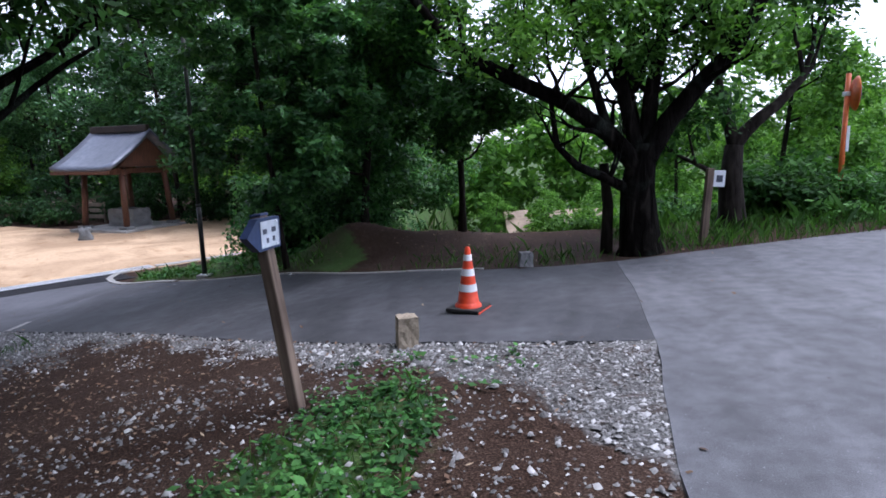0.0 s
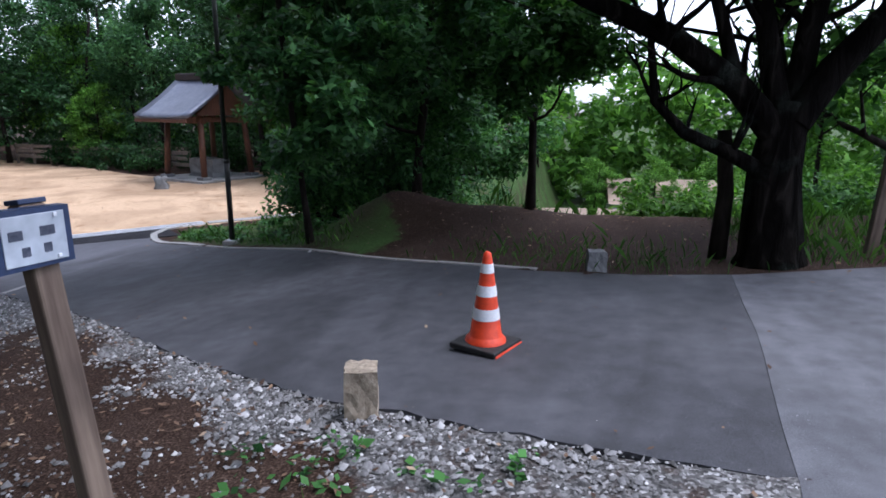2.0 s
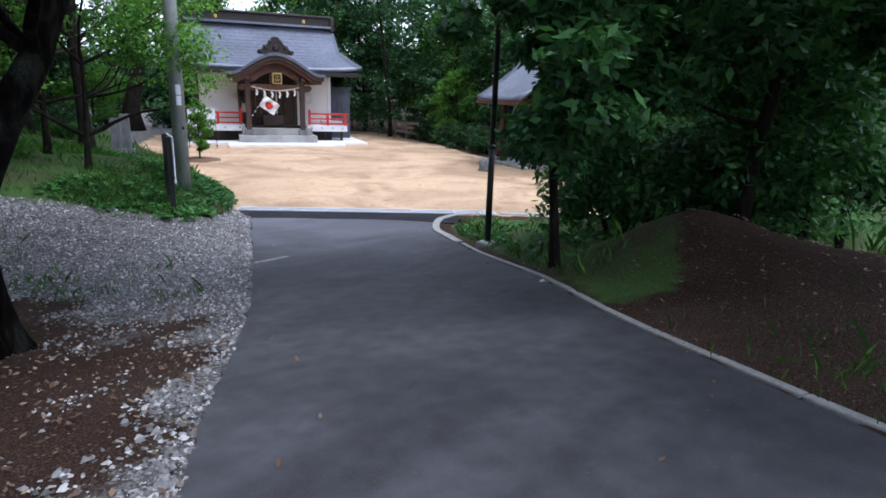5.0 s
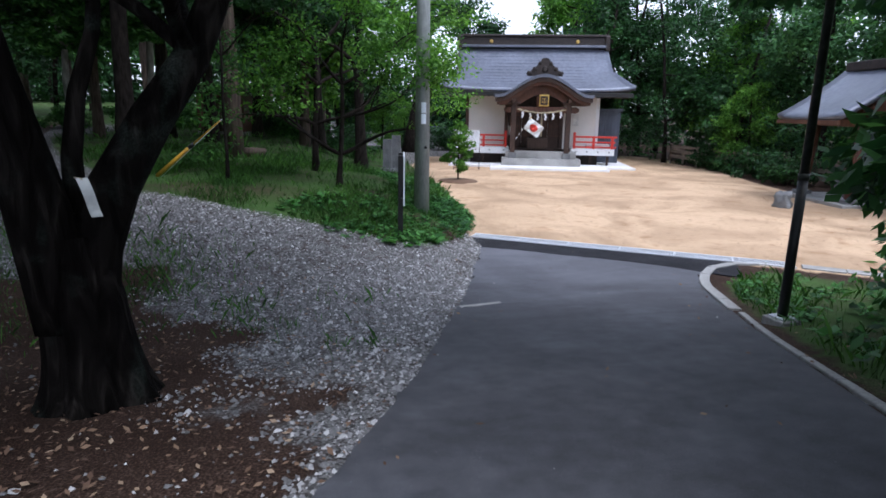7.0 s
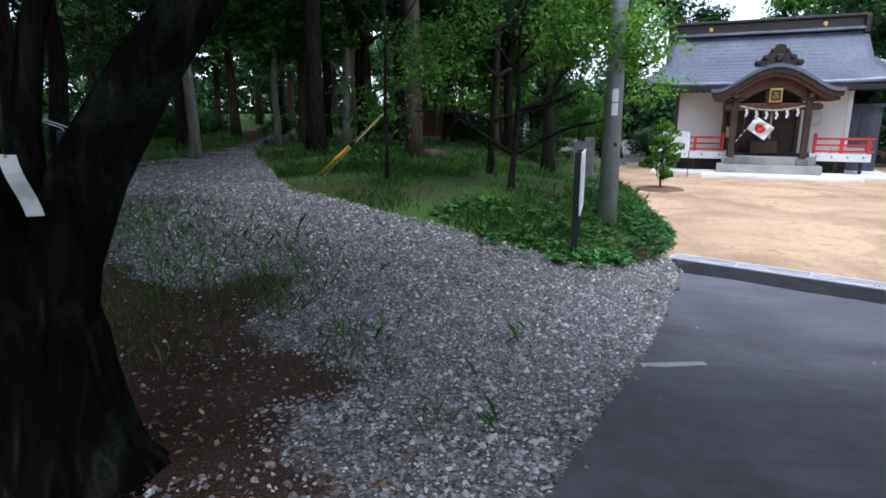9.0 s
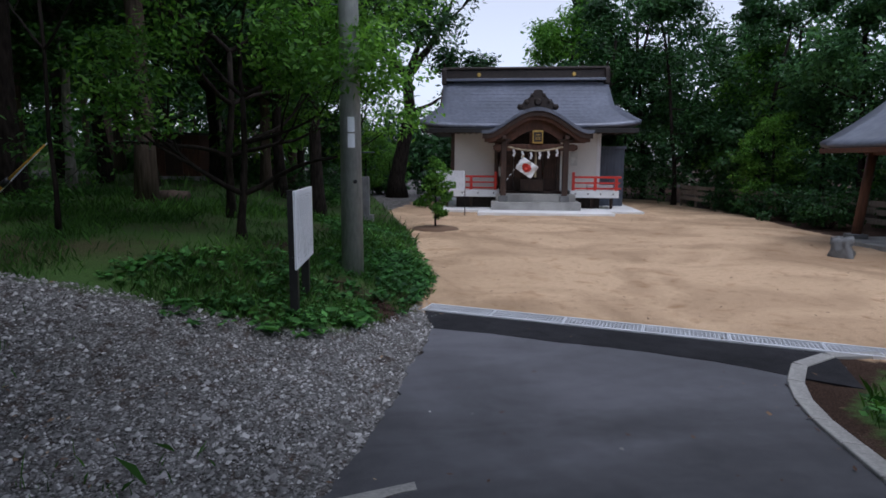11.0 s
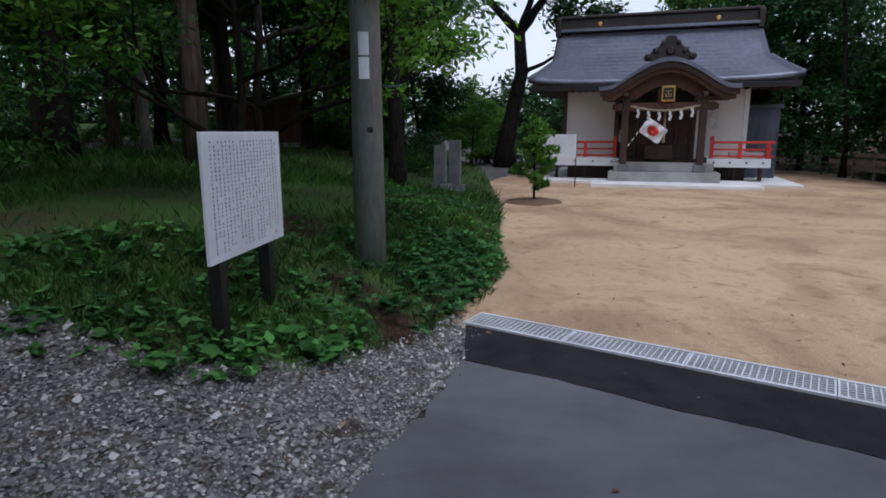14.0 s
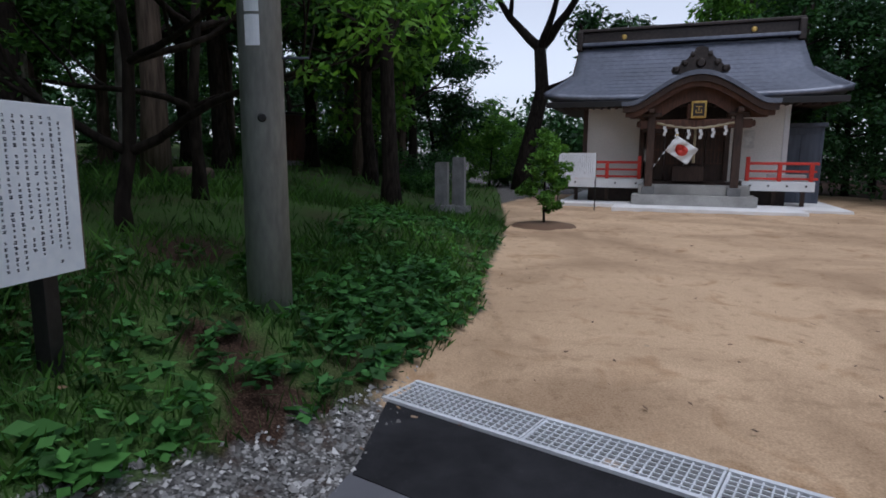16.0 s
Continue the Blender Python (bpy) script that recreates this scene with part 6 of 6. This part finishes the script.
o.matrix_world = pose(-22.8, 14.6, ground_z(-22.8, 14.6))
tagged(o, "low mound of dark leaf mulch round the sapling", "mulch")


# staked young tree with a yellow guy cover
def build_guyed_tree():
    x, y = -12.9, 6.6
    z = ground_z(x, y)
    make_tree("young_tree", on_ground(x, y), "thin young tree held by a yellow guy sleeve", 75,
              [Vector((0, 0, -0.2)), Vector((0, 0.02, 0.6)), Vector((0.02, 0, 1.3)), Vector((0, 0.03, 2.4)), Vector((0.02, 0, 4.2))], 0.035,
              [(3, (0.5, 0.8, 0.45), 1.5, 0.02), (3, (-0.3, -0.8, 0.5), 1.5, 0.02), (4, (0.6, 0.5, 0.6), 1.6, 0.02), (4, (-0.2, -0.5, 0.8), 1.5, 0.02)], 5000, 0.07, 0.65, "bark", "leaf_dark", depth=1, flat=0.35)
    b = Vector((-13.5, 5.2, ground_z(-13.5, 5.2)))
    t = Vector((x, y, z + 1.25))
    g = thing("guy_wire", Matrix.Translation(b), "taut guy wire in a yellow plastic sleeve", "guy wire")
    part("wire", tube_mesh("wire", [(0, 0, -0.1), t - b], [0.008, 0.008], 6), "steel", g)
    part("sleeve", tube_mesh("sleeve", [(t - b) * 0.02, (t - b) * 0.55], [0.04, 0.035], 12), "yellow", g, "yellow plastic sleeve")
    part("collar", tube_mesh("collar", [(t - b) * 0.5, (t - b) * 0.57], [0.045, 0.04], 12), "black_metal", g, "black collar")
    part("upper_sleeve", tube_mesh("upper_sleeve", [(t - b) * 0.57, (t - b) * 0.95], [0.02, 0.015], 8), "yellow", g)


build_guyed_tree()


# low fence behind the yard
def build_fence():
    a, b = Vector((-31, 30.6, 0)), Vector((-17.6, 28.2, 0))
    d = b - a
    z = ground_z(a.x, a.y)
    f = thing("fence", pose(a.x, a.y, z, 0, 0, math.degrees(math.atan2(d.y, d.x))), "low weathered wooden fence under the trees", "fence")
    ln = d.length
    n = 9
    for k in range(n + 1):
        x = ln * k / n
        part("post", boxed(x - 0.05, x + 0.05, -0.05, 0.05, -0.2, 1.15, 0.01), "fence_wood", f)
    for zz in (0.45, 0.75, 1.02):
        part("rail", boxed(0, ln, -0.075, -0.051, zz - 0.09, zz + 0.09, 0.006), "fence_wood", f)


build_fence()


# ---- odds and ends in the wood ----
def build_tool_shed(x, y, turn, label):
    t = thing("tool_shed", pose(x, y, ground_z(x, y), 0, 0, turn), label, "shed")
    part("base", boxed(-1.25, 1.25, -0.95, 0.95, -0.3, 0.15, 0.01), "concrete", t)
    part("body", boxed(-1.15, 1.15, -0.85, 0.85, 0.15, 2.0), "wood_red", t, "red-brown board walls")
    for k in range(9):
        xx = -1.1 + k * 0.275
        part("board", boxed(xx - 0.125, xx + 0.125, -0.875, -0.85, 0.15, 2.0, 0.004), "wood_red", t)
    part("roof", boxed(-1.4, 1.4, -1.15, 1.15, 2.0, 2.1, 0.02), "ridge_dark", t, "flat dark roof")
    part("door", boxed(-0.4, 0.4, -0.9, -0.876, 0.2, 1.85, 0.006), "wood_dark", t)


def build_hand_cart():
    x, y = -14.1, 0.0
    t = thing("hand_cart", pose(x, y, ground_z(x, y), 0, 0, 60), "folded hand cart with chrome handle and dark blue cover", "cart")
    part("cover", boxed(-0.16, 0.16, -0.2, 0.2, 0.2, 0.85, 0.05), "sign_blue", t, "dark blue cover")
    for sx in (-0.17, 0.17):
        part("frame_tube", tube_mesh("frame_tube", [(sx, 0.2, 0.12), (sx, -0.05, 0.9), (sx, -0.45, 1.05)], [0.014, 0.014, 0.014], 8), "steel", t)
        w = part("wheel", lathe("wheel", [(0.04, -0.02), (0.11, -0.022), (0.13, 0.0), (0.11, 0.022), (0.04, 0.02)], 20), "rubber", t)
        w.matrix_local = pose(sx * 1.25, 0.18, 0.13, 0, 90, 0)
    part("handle", tube_mesh("handle", [(-0.17, -0.45, 1.05), (0.17, -0.45, 1.05)], [0.016, 0.016], 8), "steel", t, "chrome handle")


build_tool_shed(-34.3, 5.5, 70, "small red-brown tool shed among the trees")
build_hand_cart()
lg = part("log", tube_mesh("log", [(-0.45, 0, 0.14), (0.0, 0.02, 0.15), (0.45, 0, 0.14)], [0.15, 0.155, 0.14], 14), "bark_cedar")
lg.matrix_world = on_ground(-20.5, 6.9, 75)
tagged(lg, "short cut log lying in the grass", "log")


# ---- far houses in the valley ----
def far_house(x, y, z, w, d, h, turn, wall):
    t = thing("far_house", pose(x, y, z, 0, 0, turn), "distant house in the valley seen between the trees", "house", "houses in the valley")
    part("wall", boxed(-w / 2, w / 2, -d / 2, d / 2, -3, h), wall, t)
    v = [(-w / 2 - 0.4, -d / 2 - 0.4, h), (w / 2 + 0.4, -d / 2 - 0.4, h), (w / 2 + 0.4, d / 2 + 0.4, h), (-w / 2 - 0.4, d / 2 + 0.4, h), (-w / 2 - 0.4, 0, h + 1.8), (w / 2 + 0.4, 0, h + 1.8)]
    part("roof", mesh_of("roof", v, [(0, 1, 5, 4), (2, 3, 4, 5), (0, 4, 3), (1, 2, 5), (3, 2, 1, 0)]), "far_roof", t)
    for k in range(3):
        xx = -w / 2 + w * (k + 0.5) / 3
        wn_ = part("window", boxed(xx - 0.5, xx + 0.5, -d / 2 - 0.05, -d / 2 - 0.01, h - 1.9, h - 0.8), "grey_steel", t)


far_house(-0.6, 49, -12.0, 2.6, 5, 4.6, 12, "white_paint")
far_house(4.0, 50, -11.9, 3.4, 5, 4.4, -8, "far_wall")
far_house(8, 60, -11.6, 10, 8, 5.5, 3, "white_paint")


# ---- scattered stuff: stones, grass, weeds, fallen leaves ----
def scatter(rng, n, region, poly=None, density=None):
    x0, x1, y0, y1 = region
    x, y = rng.uniform(x0, x1, n), rng.uniform(y0, y1, n)
    keep = np.ones(n, bool)
    if poly is not None:
        keep &= inside(x, y, poly)
    if density is not None:
        keep &= rng.random(n) < density(x, y)
    return x[keep], y[keep]


def off_road(x, y):
    return ~inside(x, y, ROAD_SIDE) & ~inside(x, y, ROAD_MAIN)


ROAD_SIDE = [tuple(p) for p in left] + [tuple(p) for p in right[::-1]]
ROAD_MAIN = [(1.2, -14.0), (1.55, 0.0), (1.88, 3.4), (2.07, 4.26), (2.36, 5.6), (2.75, 8.95), (5.0, 9.45), (14, 10.9), (60, 14), (60, -14)]


def patchy(x, y, s, seed):
    r = np.random.default_rng(seed)
    out = np.zeros(len(x))
    for k in range(5):
        a, b, c = r.uniform(-1, 1), r.uniform(-1, 1), r.uniform(0, 6.28)
        out += np.sin((x * a + y * b) * s * (1 + 0.7 * k) + c) / (1 + 0.4 * k)
    return out


def build_pebbles():
    rng = np.random.default_rng(8)
    def dens(x, y):
        side = dist_poly(x, y, LEFT_EDGE[4:]) > -0.02
        near_cam = 0.35 * np.exp(-(((x - 1.0) / 0.8) ** 2 + ((y - 3.9) / 1.5) ** 2))
        p = gravel_share(x, y) * (0.78 + 0.24 * patchy(x, y, 1.6, 3) + 0.12 * patchy(x, y, 6.0, 4)) - near_cam
        return np.clip(p, 0.0, 1) * off_road(x, y) * (side | (x > 2.0))
    xs, ys = [], []
    for region, n in (((-2.6, 2.4, 2.0, 7.2), 46000), ((-6.5, -2.4, 4.0, 9.6), 44000), ((-12.5, -6.5, 2.0, 11.6), 76000), ((-22, -8.5, -6, 6), 42000)):
        x, y = scatter(rng, n, region, None, dens)
        xs.append(x), ys.append(y)
    # a thin sprinkle on the leaf litter near the path
    x, y = scatter(rng, 12000, (-9.0, 1.3, 1.0, 8.0), None, lambda a, b: 0.14 * off_road(a, b))
    xs.append(x), ys.append(y)
    x, y = scatter(rng, 9000, (-2.5, 1.8, 1.0, 5.6), None, lambda a, b: 0.45 * off_road(a, b))
    xs.append(x), ys.append(y)
    # stray chips on the asphalt
    x, y = scatter(rng, 1100, (-9, 4, 5, 12), None, lambda a, b: 0.05 + 0.8 * np.exp(-np.abs(dist_poly(a, b, LEFT_EDGE)) / 0.15))
    xs.append(x), ys.append(y)
    x, y = np.concatenate(xs), np.concatenate(ys)
    n = len(x)
    z = height(x, y)
    s = np.minimum(rng.gamma(2.5, 0.0031, n) + 0.0032, 0.03)
    ang = rng.uniform(0, 6.28, n)
    # low chips: a jittered four-sided rim and an off-centre peak
    base = np.array([(-1, -0.8, -0.4), (1, -1, -0.4), (0.8, 1, -0.4), (-1, 0.9, -0.4), (0.0, 0.0, 0.75)])
    v = base[None] * (s[:, None, None] * rng.uniform(0.6, 1.2, (n, 1, 3))) + rng.normal(0, 0.25, (n, 5, 3)) * s[:, None, None]
    c, si = np.cos(ang)[:, None], np.sin(ang)[:, None]
    vx, vy = v[..., 0] * c - v[..., 1] * si, v[..., 0] * si + v[..., 1] * c
    v = np.stack([vx + x[:, None], vy + y[:, None], v[..., 2] + z[:, None] + 0.2 * s[:, None] + 0.006], -1)
    q = np.array([(0, 1, 4), (1, 2, 4), (2, 3, 4), (3, 0, 4)])
    me = bpy.data.meshes.new("gravel")
    me.vertices.add(n * 5)
    me.vertices.foreach_set("co", v.astype(np.float32).ravel())
    idx = (np.arange(n)[:, None, None] * 5 + q[None]).reshape(-1)
    me.loops.add(len(idx))
    me.loops.foreach_set("vertex_index", idx.astype(np.int32))
    me.polygons.add(n * 4)
    me.polygons.foreach_set("loop_start", np.arange(0, n * 12, 3, dtype=np.int32))
    me.polygons.foreach_set("loop_total", np.full(n * 4, 3, dtype=np.int32))
    me.update(calc_edges=True)
    tagged(part("gravel", me, "pebble"), "loose grey crushed stone over brown soil", "gravel", kind="stuff")


def blades(rng, x, y, h, w):
    n = len(x)
    z = height(x, y)
    a = rng.uniform(0, 6.28, n)
    lean = rng.normal(0, 0.35, (n, 2)) * h[:, None]
    p = np.stack([x, y, z - 0.01], -1)
    side = np.stack([np.cos(a), np.sin(a), np.zeros(n)], -1) * w[:, None]
    tip = p + np.concatenate([lean, h[:, None]], 1)
    mid = p + np.concatenate([lean * 0.35, 0.6 * h[:, None]], 1)
    return np.stack([p - side * 0.5, p + side * 0.5, tip + side * 0.12, mid - side * 0.4], 1)


def build_grass():
    rng = np.random.default_rng(9)
    xs, ys, hs = [], [], []
    def bank(x, y):
        return np.clip(0.5 + 0.5 * patchy(x, y, 1.3, 5), 0.05, 1) * (1 - np.clip(1.2 * bare(x, y), 0, 1))
    for region, n, poly, h0 in (((-16, -10, 4, 12.8), 80000, TURF, 0.085), ((-24, -16, 2, 14), 26000, TURF, 0.14), ((-45, -24, -2, 16), 9000, TURF, 0.22), ((-8.5, -2, 10.8, 19), 16000, SOIL_TURF, 0.11), ((-38, -12.5, -9, 0.6), 22000, SIDE_TURF, 0.17), ((-2, 1, 1.5, 5.4), 4200, NEAR_TURF, 0.08)):
        x, y = scatter(rng, n, region, poly, bank)
        ok = off_road(x, y)
        x, y = x[ok], y[ok]
        xs.append(x), ys.append(y), hs.append(rng.gamma(5, h0 / 5, len(x)))
    # tufts in the gravel and on the verges
    for cx, cy, r, n in ((-6.6, 7.3, 0.3, 90), (-7.6, 8.3, 0.25, 50), (-9.2, 6.4, 0.5, 160), (-8.6, 4.7, 0.7, 1100), (-5.6, 8.0, 0.2, 60), (-9.9, 4.2, 0.6, 1000), (-9.3, 5.7, 0.4, 500), (-8.3, 6.0, 0.35, 350), (-7.5, 7.0, 0.25, 160), (-10.2, 3.2, 0.5, 700), (-7.4, 5.2, 0.6, 350), (-10.9, 8.9, 0.3, 160), (-22, -6.8, 1.6, 2500), (-27, -9, 2.0, 2500), (-33, -11, 2.2, 2500), (1.1, 9.7, 0.5, 300), (2.0, 9.6, 0.5, 300), (0.2, 10.2, 0.5, 160), (4.6, 10.0, 0.7, 500), (6.5, 10.4, 0.7, 500), (8.5, 11.0, 0.9, 500)):
        x, y = rng.normal(cx, r, n), rng.normal(cy, r, n)
        ok = off_road(x, y)
        xs.append(x[ok]), ys.append(y[ok]), hs.append(rng.gamma(5, 0.018, ok.sum()))
    x, y = scatter(rng, 9000, (-0.5, 9, 13.0, 20), None, lambda a, b: 0.9 * (b > 13.2))
    xs.append(x), ys.append(y), hs.append(rng.gamma(5, 0.05, len(x)))
    x, y = scatter(rng, 9000, (3, 16, 9.4, 14), None, lambda a, b: off_road(a, b) * 0.9)
    xs.append(x), ys.append(y), hs.append(rng.gamma(5, 0.035, len(x)))
    x, y, h = np.concatenate(xs), np.concatenate(ys), np.concatenate(hs)
    v = blades(rng, x, y, h, 0.004 + 0.028 * h)
    tagged(part("grass", quad_mesh("grass", v), "grass"), "short green grass on banks and verges", "grass", kind="stuff")


def build_weeds():
    """Broad-leaved weeds: rosettes of small leaves, thickest below the notice board."""
    rng = np.random.default_rng(10)
    edge = [(-12.6, 11.7), (-11.4, 11.0), (-10.4, 10.25), (-9.9, 9.5), (-10.1, 8.4), (-11.2, 7.4), (-12.6, 8.8), (-13.4, 10.2), (-15.5, 12.0)]
    cs = []
    for region, n, poly in (((-16, -9.5, 7, 12.8), 2600, edge), ((-20, -12, 10.5, 13.6), 900, TURF), ((-7.6, -2.6, 11, 17), 500, SOIL_TURF), ((-1.4, 0.9, 1.8, 5.4), 900, NEAR_TURF), ((-0.4, 1.3, 4.3, 5.6), 45, None)):
        x, y = scatter(rng, n, region, poly, lambda a, b: np.clip(0.85 + 0.5 * patchy(a, b, 2.2, 15), 0.15, 1) * (1 - np.clip(bare(a, b), 0, 1)))
        ok = off_road(x, y)
        cs.append(np.stack([x[ok], y[ok]], -1))
    c = np.concatenate(cs)
    n, k = len(c), 9
    z = height(c[:, 0], c[:, 1])
    hgt = rng.uniform(0.04, 0.2, n) * np.where(c[:, 0] > -2, 0.55, 1.0)
    ang = rng.uniform(0, 6.28, (n, k))
    rad = rng.uniform(0.01, 0.11, (n, k))
    px = c[:, 0:1] + np.cos(ang) * rad
    py = c[:, 1:2] + np.sin(ang) * rad
    pz = z[:, None] + hgt[:, None] * rng.uniform(0.4, 1.0, (n, k))
    p = np.stack([px, py, pz], -1).reshape(-1, 3)
    m = len(p)
    out = np.stack([np.cos(ang), np.sin(ang), rng.normal(0.0, 0.3, (n, k))], -1).reshape(-1, 3)
    nrm = rng.normal(0, 0.3, (m, 3)) + [0, 0, 1]
    b = np.cross(nrm, out)
    b /= np.linalg.norm(b, axis=1, keepdims=True)
    s = (rng.gamma(6, 0.0058, (m, 1)) + 0.008) * np.where(p[:, 0:1] > -2, 0.6, 1.0)
    v = np.stack([p - out * s, p + b * s * 0.62, p + out * s, p - b * s * 0.62], 1)
    tagged(part("weeds", quad_mesh("weeds", v), "weed"), "leafy green weeds round the board and pole", "weeds", kind="stuff")


def build_litter():
    rng = np.random.default_rng(12)
    xs, ys = [], []
    def dens(x, y):
        brown = np.exp(-(((x + 4.0) / 3.0) ** 2 + ((y - 4.6) / 2.6) ** 2))
        return (0.12 + 0.9 * brown) * off_road(x, y)
    x, y = scatter(rng, 16000, (-9, 1.5, 0.0, 8.5), None, dens)
    xs.append(x), ys.append(y)
    heap = lambda a, b: np.exp(-(((a + 0.2) / 2.6) ** 2 + ((b - 12.2) / 1.8) ** 2)) * off_road(a, b)
    x, y = scatter(rng, 6000, (-6, 5, 9.2, 16), None, heap)
    xs.append(x), ys.append(y)
    x, y = scatter(rng, 3000, (-22, -9, -4, 11), GRAVEL, lambda a, b: 0.35 * off_road(a, b))
    xs.append(x), ys.append(y)
    x, y = scatter(rng, 1800, (-26, -8, 11, 24), SAND, lambda a, b: 0.25 + 0.6 * np.exp(-np.abs(dist_poly(a, b, YARD_WEST)) / 0.8))
    xs.append(x), ys.append(y)
    # on the asphalt: few, more along its edges
    d = lambda a, b: 0.03 + 0.5 * np.exp(-np.abs(dist_poly(a, b, RIGHT_EDGE)) / 0.3) + 0.3 * np.exp(-np.abs(dist_poly(a, b, LEFT_EDGE)) / 0.2)
    x, y = scatter(rng, 3400, (-12, 4, 5, 15), None, d)
    xs.append(x), ys.append(y)
    x, y = scatter(rng, 700, (1.5, 14, -4, 10), ROAD_MAIN, lambda a, b: 0.3 + 0 * a)
    xs.append(x), ys.append(y)
    x, y = np.concatenate(xs), np.concatenate(ys)
    n = len(x)
    p = np.stack([x, y, height(x, y) + 0.022 + rng.random(n) * 0.012], -1)
    a = rng.uniform(0, 6.28, n)
    s = rng.uniform(0.010, 0.032, (n, 1))
    u = np.stack([np.cos(a), np.sin(a), rng.normal(0, 0.25, n)], -1) * s
    w = np.stack([-np.sin(a), np.cos(a), rng.normal(0, 0.25, n)], -1) * s * 0.5
    v = np.stack([p - u, p + w, p + u, p - w], 1)
    tagged(part("fallen_leaves", quad_mesh("fallen_leaves", v), "litter"), "dry brown fallen leaves on soil and asphalt", "leaf litter", kind="stuff")


build_pebbles()
build_grass()
build_weeds()
build_litter()


# worn white paint stroke across the edge of the side road
mk = strip("road_marking", resample([(-6.9, 9.53), (-6.98, 10.1)], 8), resample([(-7.02, 9.56), (-7.1, 10.13)], 8), 3, 0.017, "concrete", "worn pale paint stroke on the asphalt", jag=0.015, seed=6)
